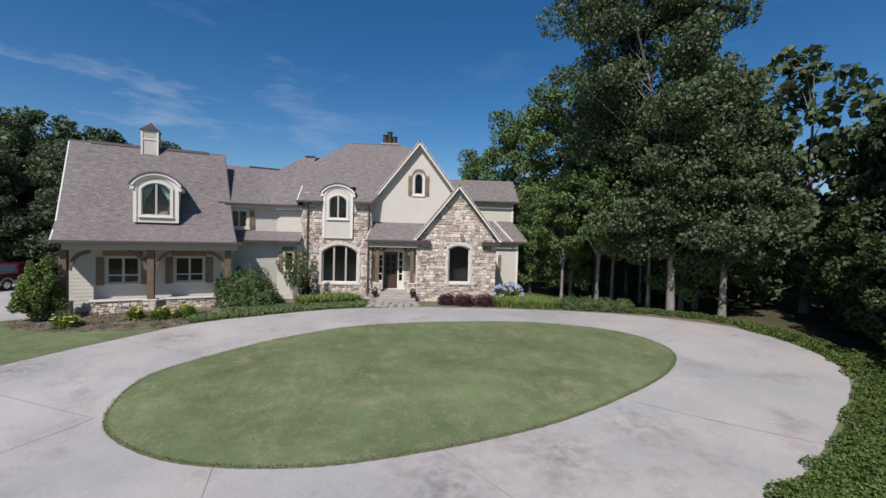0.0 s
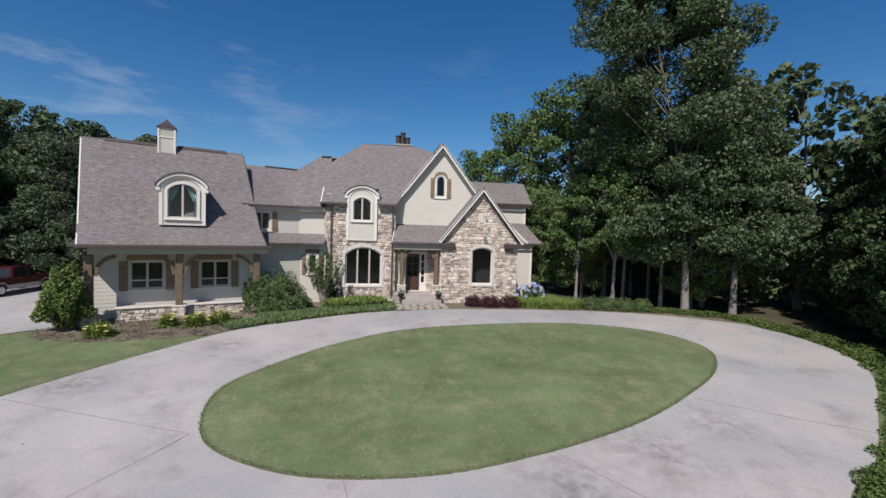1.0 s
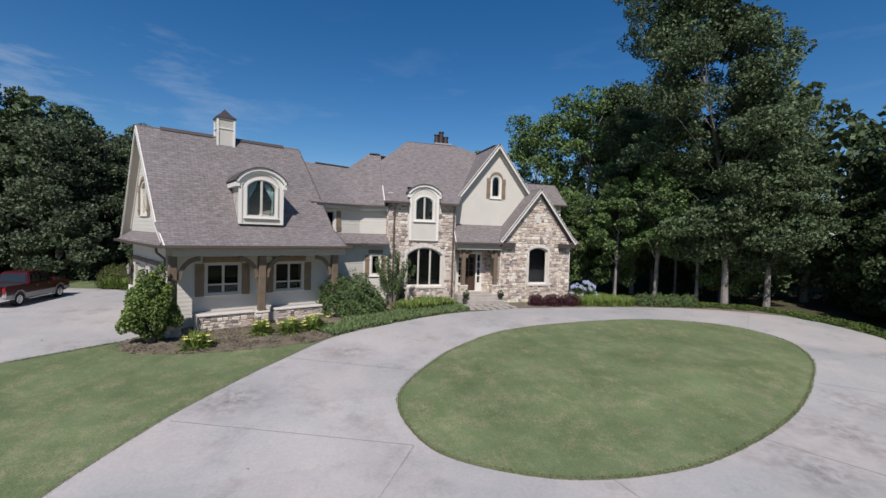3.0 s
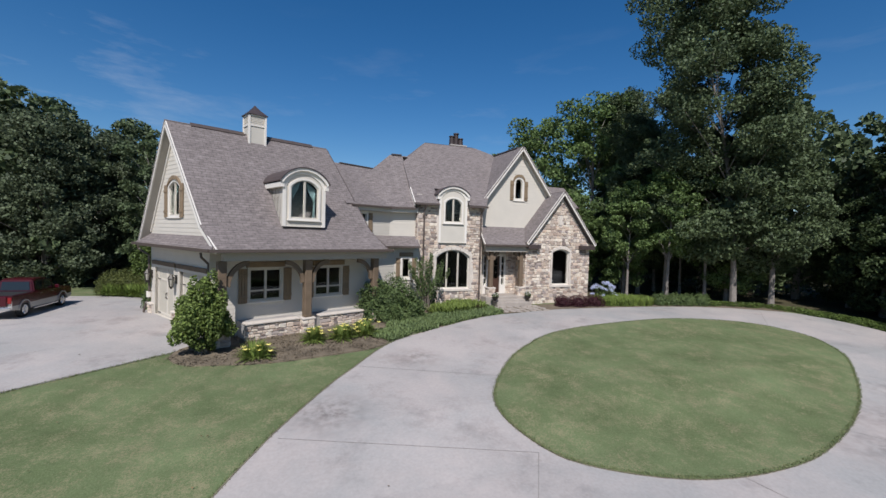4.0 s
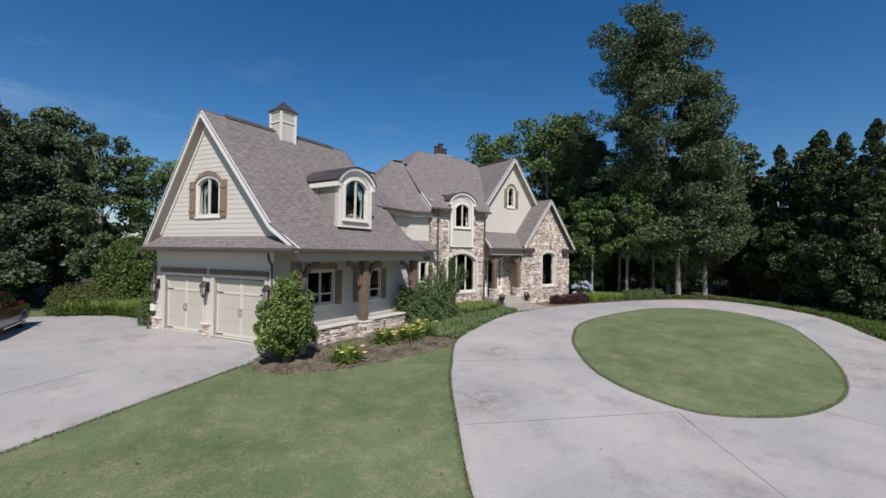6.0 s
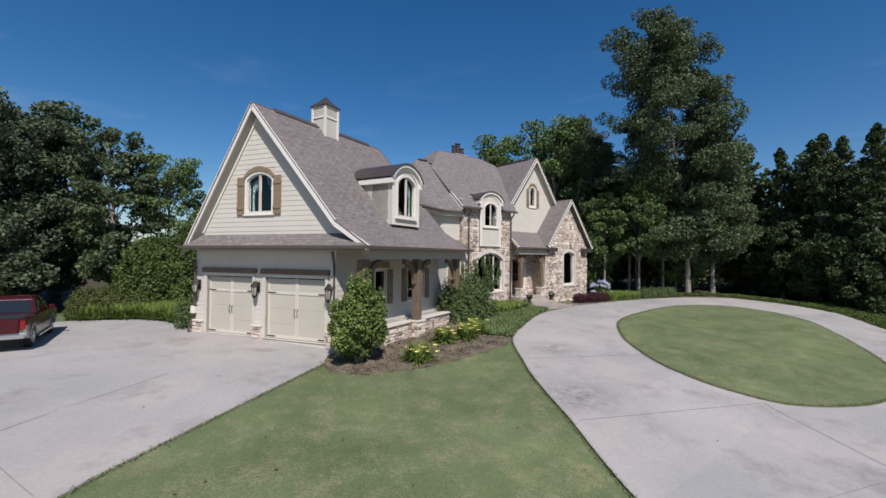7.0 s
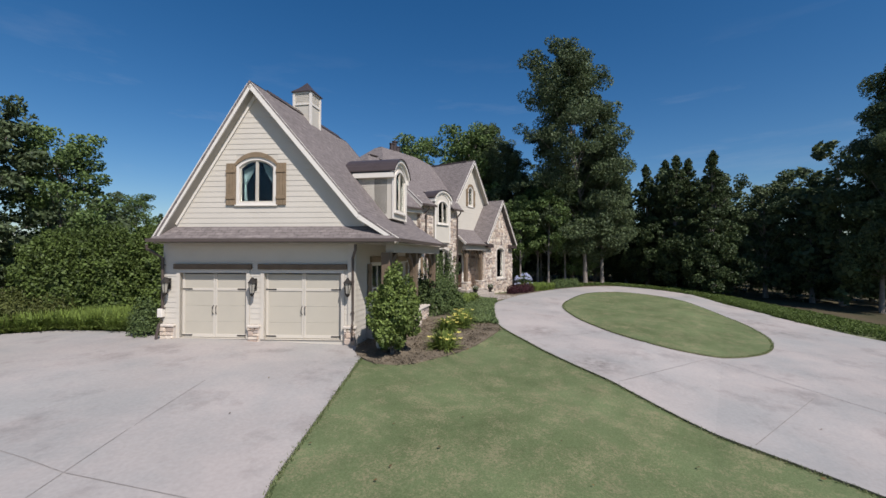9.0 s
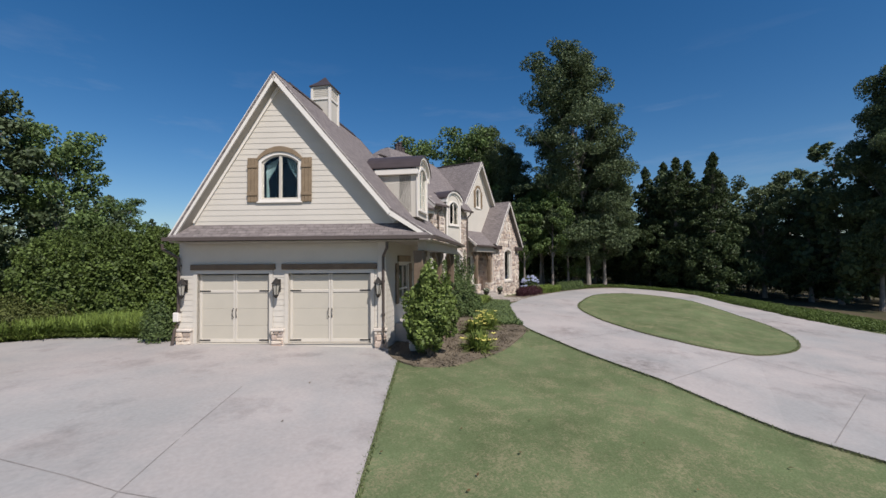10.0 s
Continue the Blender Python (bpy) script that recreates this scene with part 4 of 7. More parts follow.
wl2, fl2, ll2 = seg_wall(mid_l[1], mid_l[2], -0.3, 3.3, [hole(0.45, 0.95, 1.5, 2.62)], M["siding"], "cream lower wall of the link wing")
boards(wl2, lambda z: (0, ll2), 0.0, 3.1, 0, ll2, [(0.33, 1.07, 1.38, 2.74)])
window(fl2, 0.45, 0.95, 1.5, 2.62, 0, 1, shutters=0.24, header="flat", name="link_window")
room_shade_box(fl2, 0.2, 1.3, 0.2, 1.2, 1.2, 2.8)
I = Matrix.Identity(4)
SK = [Vector((-5.2, 21.25, 3.28)), Vector((-2.75, 22.6, 3.28)), Vector((-1.55, 22.68, 3.28))]
roof("skirt_roof", I, [[SK[0], SK[1], mid_u[1] + Vector((0, 0, 3.85)), mid_u[0] + Vector((0, 0, 3.85))], [SK[1], SK[2], mid_u[2] + Vector((0, 0, 3.85)), mid_u[1] + Vector((0, 0, 3.85))]], 0.08, "narrow shingled skirt roof over the ground floor")
strip("gutter", I, [SK[0] - Vector((0, 0.05, 0.03)), SK[1] - Vector((0, 0.05, 0.03)), SK[2] - Vector((0, 0.05, 0.03))], 0.11, 0.1, M["gutter"])
# link roof in the garage's direction
roof("roof", FL, [
    [(6.3, 0.22, 5.42), (9.3, 0.22, 5.42), (12.2, 3.75, 8.0), (6.3, 3.75, 8.0)],
    [(6.3, 3.75, 8.0), (12.2, 3.75, 8.0), (12.2, 7.3, 5.42), (6.3, 7.3, 5.42)],
], label="grey shingled roof of the link wing")
k0 = FL @ Vector((6.6, 0.2, 5.36))
k1 = Vector((-3.12, 22.98, 5.38))
strip("gutter", I, [k0 + Vector((0, -0.02, 0)), k1, Vector((-1.72, 23.05, 5.42))], 0.11, 0.1, M["gutter"], "dark brown metal gutter")
strip("frieze", I, [k0 + Vector((-0.1, 0.2, -0.12)), k1 + Vector((-0.1, 0.22, -0.12)), Vector((-1.6, 23.3, 5.3))], 0.3, 0.22, M["siding"])
# second roof, in the main direction
roof("roof", I, [
    [(-3.2, 23.0, 5.45), (-1.7, 23.0, 5.45), (-1.7, 26.7, 8.98), (-2.5, 26.7, 8.98), (-6.4, 23.0, 5.45)],
    [(-6.4, 23.0, 5.45), (-2.5, 26.7, 8.98), (-6.4, 31.3, 5.45)],
    [(1.0, 31.3, 5.45), (1.0, 26.7, 8.98), (-2.5, 26.7, 8.98), (-6.4, 31.3, 5.45)],
], label="grey shingled hipped roof")

# --- main block ---
T0, T1 = -1.55, 2.55
BW = (-0.38, 1.78)
stone_outline = [(T0, -0.3), (T1, -0.3), (T1, 5.7), (1.17, 5.7), (1.17, 4.6), (-0.04, 4.6), (-0.04, 5.7), (T0, 5.7)]
wall("wall", FM, stone_outline, [hole(*BW, 0.80, 3.12, 0.42)], 0.3, M["mortar"], "tan fieldstone wall of the stair tower")
tower = house.children[-1]
bm = bmesh.new()
box(bm, T0, T0 + 0.3, 0.3, 4.0, -0.3, 6.3, FM)
part("wall", bm, M["mortar"], house)
bm = bmesh.new()
box(bm, T1 - 0.3, T1, 0.3, 0.9, -0.3, 5.6, FM)
part("wall", bm, M["mortar"], house)
window(FM, *BW, 0.80, 3.12, 0.42, 3, y=0.08, trim=0.02, name="arched_window")
room_shade_box(FM, -1.0, 2.3, 0.3, 2.5, 0.3, 3.5)
arched_dormer(FM, 0.56, 0.86, 3.52, 6.2, 0.45, -0.12, 2.0, (0.0, 1.13, 4.70, 6.14), 0.27, M["stucco"], -1.8, "cream arched wall dormer over the stone tower")
room_shade_box(FM, -0.2, 1.3, 0.1, 1.4, 4.5, 6.2)
ME = 5.72
MS = (10.32 - ME) / (28.2 - 22.93)
mz = lambda y: ME + (y - 22.93) * MS
roof("roof", I, [
    [(-1.855, 22.93, ME), (-0.34, 22.93, ME), (-0.34, 24.1, mz(24.1)), (-1.855, 24.1, mz(24.1))],
    [(1.50, 22.98, mz(22.98)), (2.62, 22.98, mz(22.98)), (3.32, 24.1, mz(24.1)), (1.50, 24.1, mz(24.1))],
    [(-1.855, 24.1, mz(24.1)), (3.32, 24.1, mz(24.1)), (5.5, 27.55, mz(27.55)), (4.1, 28.2, 10.32), (0.25, 28.2, 10.32), (-1.78, 26.1, mz(26.1))],
    [(-1.78, 26.1, mz(26.1)), (0.25, 28.2, 10.32), (0.25, 28.85, 10.32), (-1.78, 31.0, 8.48)],
], label="grey shingled main roof")
roof("roof", I, [
    [(0.25, 28.2, 10.32), (4.1, 28.2, 10.32), (4.1, 28.85, 10.32), (9.0, 34.5, 5.8), (-4, 34.5, 5.8), (0.25, 28.85, 10.32)],
    [(4.1, 28.2, 10.32), (8.6, 27.5, 6.4), (9.0, 34.5, 5.8), (4.1, 28.85, 10.32)],
], label="grey shingled main roof")
strip("rake_board", I, [(-1.825, 22.95, ME - 0.12), (-1.825, 24.15, ME - 0.12 + 1.2 * MS)], 0.05, 0.22, M["trim"], "white rake board")
strip("gutter", I, [(-1.85, 22.87, ME - 0.03), (-0.45, 22.89, ME - 0.03)], 0.11, 0.11, M["gutter"])
strip("gutter", I, [(1.52, 22.97, ME - 0.03), (2.75, 23.02, ME - 0.03)], 0.11, 0.11, M["gutter"])
# main gable
GX, GZ = 5.45, 9.75
wall("wall", FM @ Matrix.Translation((0, 0.6, 0)), [(2.55, -0.3), (8.4, -0.3), (8.4, 5.6), (GX, GZ - 0.3), (2.55, 5.6)], [hole(5.14, 5.74, 6.4, 7.75, 0.28), hole(3.05, 5.0, 0.35, 2.75)], 0.25, M["siding"], "cream sided main gable wall")
gw = house.children[-1]
FMG = FM @ Matrix.Translation((0, 0.6, 0))


def mg_span(z):
    return (max(2.6, GX - (GZ - 0.3 - z) / 1.3), min(8.3, GX + (GZ - 0.3 - z) / 1.3))


boards(gw, mg_span, 4.4, 9.3, 2.6, 8.3, [(5.04, 5.84, 6.3, 7.86)])
window(FMG, 5.14, 5.74, 6.4, 7.75, 0.28, 1, shutters=0.26, header="arch", name="gable_window")
room_shade_box(FMG, 4.8, 6.1, 0.25, 1.2, 6.0, 8.2)
roof("roof", FM, [
    [(GX, 0.185, GZ), (GX, 6.0, GZ), (2.45, 6.0, GZ - 3.0 * 1.29), (2.45, 0.185, GZ - 3.0 * 1.29)],
    [(GX, 0.185, GZ), (GX, 6.0, GZ), (8.6, 6.0, GZ - 3.15 * 1.29), (8.6, 0.185, GZ - 3.15 * 1.29)],
], label="grey shingled gable roof")
strip("rake_board", FM, [(2.45, 0.22, GZ - 3.0 * 1.29 - 0.12), (GX, 0.22, GZ - 0.12)], 0.05, 0.19, M["trim"], "white rake board")
strip("rake_board", FM, [(GX, 0.22, GZ - 0.12), (8.6, 0.22, GZ - 3.15 * 1.29 - 0.12)], 0.05, 0.19, M["trim"], "white rake board")
bm = bmesh.new()
slab(bm, tp(FM, [(GX, 0.25, GZ - 0.19), (GX, 0.6, GZ - 0.19), (2.5, 0.6, GZ - 0.19 - 2.95 * 1.29), (2.5, 0.25, GZ - 0.19 - 2.95 * 1.29)]), 0.03)
slab(bm, tp(FM, [(GX, 0.25, GZ - 0.19), (GX, 0.6, GZ - 0.19), (8.5, 0.6, GZ - 0.19 - 3.05 * 1.29), (8.5, 0.25, GZ - 0.19 - 3.05 * 1.29)]), 0.03)
part("soffit", bm, M["soffit"], house)
# stone gable
SX, SZ, SV = 7.85, 6.98, -0.63
S0, S1, SE = 5.42, 10.28, 3.66
FS = FM @ Matrix.Translation((0, SV, 0))
SW = (7.33, 8.66)
SS = (SZ - SE) / (SX - 5.22)
wall("wall", FS, [(S0, -0.3), (S1, -0.3), (S1, SE), (SX, SZ - 0.25), (S0, SE)], [hole(*SW, 0.98, 3.28, 0.2)], 0.3, M["mortar"], "tan fieldstone gable wall")
stone_gable = house.children[-1]
window(FS, *SW, 0.98, 3.28, 0.2, 1, y=0.08, trim=0.02, name="arched_window")
room_shade_box(FS, 6.8, 9.2, 0.3, 1.15, 0.5, 3.6)
bm = bmesh.new()
box(bm, S0, S0 + 0.3, 0.3, 1.25, -0.3, SE, FS)
part("wall", bm, M["mortar"], house)
bm = bmesh.new()
box(bm, S1 - 0.3, S1, 0.3, 5.5, -0.3, SE, FS)
part("wall", bm, M["mortar"], house)
roof("roof", FS, [
    [(SX, -0.385, SZ), (SX, 5.5, SZ), (5.22, 5.5, SE), (5.22, -0.385, SE)],
    [(SX, -0.385, SZ), (SX, 5.5, SZ), (10.5, 5.5, SE), (10.5, -0.385, SE)],
], label="grey shingled roof of the stone gable")
strip("rake_board", FS, [(5.22, -0.35, SE - 0.1), (SX, -0.35, SZ - 0.12)], 0.05, 0.18, M["trim"], "white rake board")
strip("rake_board", FS, [(SX, -0.35, SZ - 0.12), (10.5, -0.35, SE - 0.1)], 0.05, 0.18, M["trim"], "white rake board")
for x0, x1 in ((5.3, 6.2), (9.35, 10.45)):
    bm = bmesh.new()
    box(bm, x0, x1, -0.36, 0.02, SE - 0.38, SE - 0.12, FS)
    part("eave_return", bm, M["cap"], house, "dark boxed eave return")
# entry porch roof
roof("porch_roof", FM, [[(2.35, -0.85, 3.5), (5.9, -0.85, 3.5), (6.9, 0.62, 4.62), (2.6, 0.62, 4.62)]], 0.1, "low shingled roof over the entry porch")
strip("gutter", FM, [(2.3, -0.9, 3.45), (5.35, -0.9, 3.45)], 0.11, 0.11, M["gutter"])
strip("frieze", FM, [(2.5, -0.6, 3.22), (5.5, -0.6, 3.22)], 0.25, 0.3, M["soffit"], "tan porch beam")
strip("rake_board", FM, [(2.36, -0.85, 3.44), (2.62, 0.6, 4.52)], 0.04, 0.16, M["trim"])
# --- right wing ---
bm = bmesh.new()
box(bm, 7.8, 12.3, 27.75, 33, 3, 6.4)
rw2 = part("wall", bm, M["siding"], house, "cream sided upper wing at the back")
for i in range(18):
    bm = bmesh.new()
    box(bm, 7.8, 12.32, 27.725, 27.75, 3.2 + i * 0.18, 3.2 + i * 0.18 + 0.172)
    part("board", bm, M["siding"], rw2)
bm = bmesh.new()
box(bm, 12.22, 12.36, 27.70, 27.82, 3.2, 6.4)
part("corner_board", bm, M["trim"], rw2)
bm = bmesh.new()
box(bm, 9.6, 12.45, 26.45, 31, -0.3, 3.5)
rw = part("wall", bm, M["siding"], house, "cream sided ground floor wing at the back")
for i in range(19):
    bm = bmesh.new()
    z = 0.0 + i * 0.18
    box(bm, 9.6, 12.47, 26.425, 26.45, z, z + 0.172)
    part("board", bm, M["siding"], rw)
bm = bmesh.new()
box(bm, 12.36, 12.5, 26.40, 26.52, 0, 3.5)
part("corner_board", bm, M["trim"], rw)
window(rot_frame(0, 26.42, 0), 10.75, 11.0, 1.5, 2.6, 0, 1, shutters=0.2, name="side_window", depth=0.02)
roof("roof", I, [
    [(5.4, 27.35, 6.42), (12.7, 27.35, 6.42), (12.55, 29.05, 8.1), (5.4, 29.05, 8.1)],
    [(5.4, 29.05, 8.1), (12.55, 29.05, 8.1), (12.7, 32.5, 6.42), (5.4, 32.5, 6.42)],
], label="grey shingled wing roof")
roof("roof", I, [
    [(10.95, 27.75, 5.0), (12.3, 27.75, 5.0), (13.1, 26.05, 3.55), (12.0, 26.05, 3.55)],
    [(12.3, 27.75, 5.0), (13.1, 26.05, 3.55), (13.1, 30.0, 3.55), (12.3, 29.0, 5.0)],
    [(9.6, 27.75, 5.0), (10.95, 27.75, 5.0), (12.0, 26.05, 3.55), (9.6, 26.05, 3.55)],
], label="small shingled roof at the side")
strip("rake_board", I, [(10.95, 27.7, 4.96), (12.0, 26.0, 3.5)], 0.05, 0.2, M["trim"])
strip("gutter", I, [(9.7, 25.98, 3.49), (13.15, 25.98, 3.49)], 0.1, 0.1, M["gutter"])
strip("gutter", I, [(7.9, 27.28, 6.37), (12.75, 27.28, 6.37)], 0.1, 0.1, M["gutter"])
# chimney
M["limestone_cap"] = mat("grey stone cap", (0.36, 0.33, 0.30), 0.85, 0.2, 5.0, 60, 0.2)
M["clay"] = mat("dark copper pot", (0.055, 0.042, 0.04), 0.5, 0.3, 5, 40, 0.1, metal=0.3)
bm = bmesh.new()
box(bm, 2.58, 3.72, 29.1, 30.0, 9, 10.56)
chim = part("chimney", bm, M["mortar"], house, "pale chimney with two dark clay pots")
bm = bmesh.new()
box(bm, 2.50, 3.80, 29.02, 30.08, 10.56, 10.65)
part("chimney_cap", bm, M["limestone_cap"], chim)
for x, h in ((2.78, 0.72), (3.12, 0.95), (3.48, 0.6)):
    bm = bmesh.new()
    tube(bm, [(x, 29.55, 10.63), (x, 29.55, 10.75), (x, 29.55, 10.63 + h * 0.9), (x, 29.55, 10.63 + h * 0.92), (x, 29.55, 10.63 + h)], [0.23, 0.20, 0.17, 0.22, 0.21], 12)
    part("chimney_pot", bm, M["clay"], chim)
for p, q in (((0.35, 28.5, 10.36), (4.0, 28.5, 10.36)), ((-2.4, 26.72, 9.02), (-1.75, 26.72, 9.02))):
    strip("ridge_vent", I, [p, q], 0.3, 0.05, M["gutter"], "dark ridge vent")
strip("ridge_vent", FM, [(GX, 0.9, GZ + 0.03), (GX, 4.2, GZ + 0.03)], 0.16, 0.06, M["gutter"], "dark ridge vent")
strip("ridge_vent", FL, [(8.2, 3.75, 8.03), (11.0, 3.75, 8.03)], 0.16, 0.06, M["gutter"], "dark ridge vent")
for x0, x1 in ((2.62, GX), (GX, 8.35)):
    zz = lambda x: GZ - 0.28 - abs(x - GX) * 1.29
    strip("frieze", FM, [(x0, 0.575, zz(x0)), (x1, 0.575, zz(x1))], 0.05, 0.13, M["trim"])


# --- stonework ---
def stone_mat(name, island):
    m = mat(name, (0.47, 0.435, 0.40), 0.85, 0.3, 6.0, 40, 0.5)
    n, l = m.node_tree.nodes, m.node_tree.links
    p = n["Principled BSDF"]
    src = p.inputs["Base Color"].links[0].from_socket
    r = n.new("ShaderNodeNewGeometry").outputs["Random Per Island"] if island else n.new("ShaderNodeObjectInfo").outputs["Random"]
    rp = n.new("ShaderNodeValToRGB")
    e = rp.color_ramp.elements
    e[0].color, e[1].color = (0.459, 0.384, 0.319, 1), (0.775, 0.704, 0.611, 1)
    for pos, c in ((0.10, (0.200, 0.165, 0.155, 1)), (0.2, (0.620, 0.540, 0.465, 1)), (0.34, (0.385, 0.300, 0.250, 1)), (0.46, (0.690, 0.630, 0.550, 1)), (0.62, (0.590, 0.480, 0.390, 1)), (0.76, (0.720, 0.660, 0.580, 1)), (0.88, (0.300, 0.255, 0.245, 1))):
        k = e.new(pos)
        k.color = c
    l.new(r, rp.inputs["Fac"])
    mx = n.new("ShaderNodeMixRGB")
    mx.blend_type = "OVERLAY"
    mx.inputs["Fac"].default_value = 0.55
    l.new(rp.outputs["Color"], mx.inputs["Color1"])
    l.new(src, mx.inputs["Color2"])
    l.new(mx.outputs["Color"], p.inputs["Base Color"])
    return m


M["stone"] = stone_mat("fieldstone", False)
M["stone_far"] = stone_mat("fieldstone joined", True)
M["flag"] = mat("brown flagstone", (0.34, 0.30, 0.26), 0.85, 0.25, 2.0, 40, 0.3)
M["limestone"] = mat("dressed limestone", (0.58, 0.52, 0.45), 0.85, 0.14, 5.0, 60, 0.2)
STONES = []
for k in range(5):
    g = random.Random(k)
    bm = bmesh.new()
    c = 0.12
    ring = [(-0.5, -0.5 + c), (-0.5 + c, -0.5), (0.5 - c, -0.5), (0.5, -0.5 + c), (0.5, 0.5 - c), (0.5 - c, 0.5), (-0.5 + c, 0.5), (-0.5, 0.5 - c)]
    ring = [(x + g.uniform(-0.05, 0.05), z + g.uniform(-0.05, 0.05)) for x, z in ring]
    b0 = [bm.verts.new((x, 0, z)) for x, z in ring]
    b1 = [bm.verts.new((x, -0.6, z)) for x, z in ring]
    b2 = [bm.verts.new((x * 0.84, -1.0 + g.uniform(-0.12, 0.12), z * 0.8)) for x, z in ring]
    for i in range(8):
        j = (i + 1) % 8
        bm.faces.new((b0[j], b0[i], b1[i], b1[j]))
        bm.faces.new((b1[j], b1[i], b2[i], b2[j]))
    bm.faces.new(b2)
    bmesh.ops.recalc_face_normals(bm, faces=bm.faces[:])
    me = bpy.data.meshes.new("stone")
    bm.to_mesh(me)
    bm.free()
    me.materials.append(M["stone"])
    STONES.append(me)


def lay_stones(parent, ok, x0, x1, z0, z1, seed, depth=0.05, y=0.0, most=300, rows=(0.11, 0.26), size=(0.13, 0.36)):
    """Random coursed stones over a wall; ok says whether a place is wall. Past the most, they are joined."""
    g = random.Random(seed)
    count, extra = 0, []
    z = z0
    while z < z1 - 0.04:
        h = min(g.uniform(*rows), z1 - z)
        x = x0 - g.uniform(0, 0.15)
        while x < x1:
            w = g.uniform(*size) * (0.8 if h < 0.15 else 1.0)
            a, b = max(x, x0), min(x + w, x1)
            x += w
            two = h > 0.13 and g.random() < 0.4
            for za, zb in (((z, z + h * 0.5), (z + h * 0.5, z + h)) if two else ((z, z + h),)):
                zc = (za + zb) / 2
                if b - a < 0.05 or not (ok(a + 0.02, zc) and ok(b - 0.02, zc) and ok((a + b) / 2, zb - 0.02) and ok((a + b) / 2, za + 0.02)):
                    if b - a > 0.2:
                        m = (a + b) / 2
                        halves = [(a, m), (m, b)]
                    else:
                        halves = []
                else:
                    halves = [(a, b)]
                for p, q in halves:
                    if len(halves) == 2 and not (ok(p + 0.02, zc) and ok(q - 0.02, zc)):
                        continue
                    mtx = Matrix.Translation(((p + q) / 2, y, zc)) @ Matrix.Rotation(g.uniform(-0.1, 0.1), 4, "Y") @ Matrix.Diagonal((q - p - 0.012, depth * g.uniform(0.6, 1.4), (zb - za - 0.012) * g.uniform(0.85, 1.05), 1))
                    me = STONES[g.randrange(5)]
                    if count < most:
                        ob = new("stone", me)
                        ob.parent = parent
                        ob.matrix_local = mtx
                        count += 1
                    else:
                        extra.append((me, mtx))
        z += h
    if extra:
        bm = bmesh.new()
        for me, mtx in extra:
            t = bmesh.new()
            t.from_mesh(me)
            bmesh.ops.transform(t, matrix=mtx, verts=t.verts[:])
            tmp = bpy.data.meshes.new("tmp")
            t.to_mesh(tmp)
            t.free()
            bm.from_mesh(tmp)
            bpy.data.meshes.remove(tmp)
        tagged(part("stonework", bm, M["stone_far"], parent), "", "", "", "stuff")


def arch_ok(x, z, win, rise, pad):
    x0, x1, z0, z1 = win[0] - pad, win[1] + pad, win[2] - pad, win[3] + pad
    return not (x0 < x < x1 and z0 < z < z1 - max(0, rise * (((x - (x0 + x1) / 2) / ((x1 - x0) / 2)) ** 2)))


def stone_surround(parent, win, rise, w=0.22, y=0.0):
    """Dressed stones round an arched opening: sill, jamb blocks and voussoirs."""
    x0, x1, z0, z1 = win
    bm = bmesh.new()
    box(bm, x0 - w - 0.03, x1 + w + 0.03, y - 0.09, y + 0.02, z0 - 0.14, z0 - 0.01, bevel=0.01)
    part("sill", bm, M["limestone"], parent)
    n = 5
    zs = z1 - rise
    for sx in (-1, 1):
        for i in range(n):
            a, b = z0 + (zs - z0) * i / n, z0 + (zs - z0) * (i + 1) / n
            ww = w * (1.0 if i % 2 else 0.75)
            bm = bmesh.new()
            xa = x0 if sx < 0 else x1
            box(bm, min(xa, xa + sx * ww), max(xa, xa + sx * ww), y - 0.06, y + 0.01, a + 0.006, b - 0.006, bevel=0.008)
            part("quoin", bm, M["limestone"], parent)
    half, mid = (x1 - x0) / 2, (x0 + x1) / 2
    rad = (half * half + rise * rise) / (2 * rise)
    ang = math.asin(half / rad)
    cz = z1 - rad
    n = 9
    for i in range(n):
        t0, t1 = -ang - 0.06 + (2 * ang + 0.12) * i / n, -ang - 0.06 + (2 * ang + 0.12) * (i + 1) / n
        g = 0.004
        pts = [(mid + math.sin(t) * r, cz + math.cos(t) * r) for t, r in ((t0 + g, rad), (t1 - g, rad), (t1 - g, rad + w), (t0 + g, rad + w))]
        bm = bmesh.new()
        plate(bm, pts, [], y - 0.06, y + 0.01)
        part("voussoir", bm, M["limestone"], parent)


win_t = (BW[0], BW[1], 0.80, 3.12)
stone_surround(tower, win_t, 0.42, 0.2)
lay_stones(tower, lambda x, z: arch_ok(x, z, win_t, 0.42, 0.18) and not (-0.36 < x < 1.48 and z > 3.45), T0, T1, -0.2, 5.66, 3)
win_s = (SW[0], SW[1], 0.98, 3.28)
stone_surround(stone_gable, win_s, 0.2, 0.15)
lay_stones(stone_gable, lambda x, z: arch_ok(x, z, win_s, 0.2, 0.14) and z < SZ - 0.3 - abs(x - SX) * SS * 0.985 and not (7.68 < x < 8.02 and 4.75 < z < 5.45), S0, S1, -0.2, 6.7, 5)
bm = bmesh.new()
box(bm, 7.72, 7.98, -0.05, 0.02, 4.8, 5.4, bevel=0.012)
part("niche_stone", bm, M["limestone"], stone_gable, "pale dressed stone block in the gable")

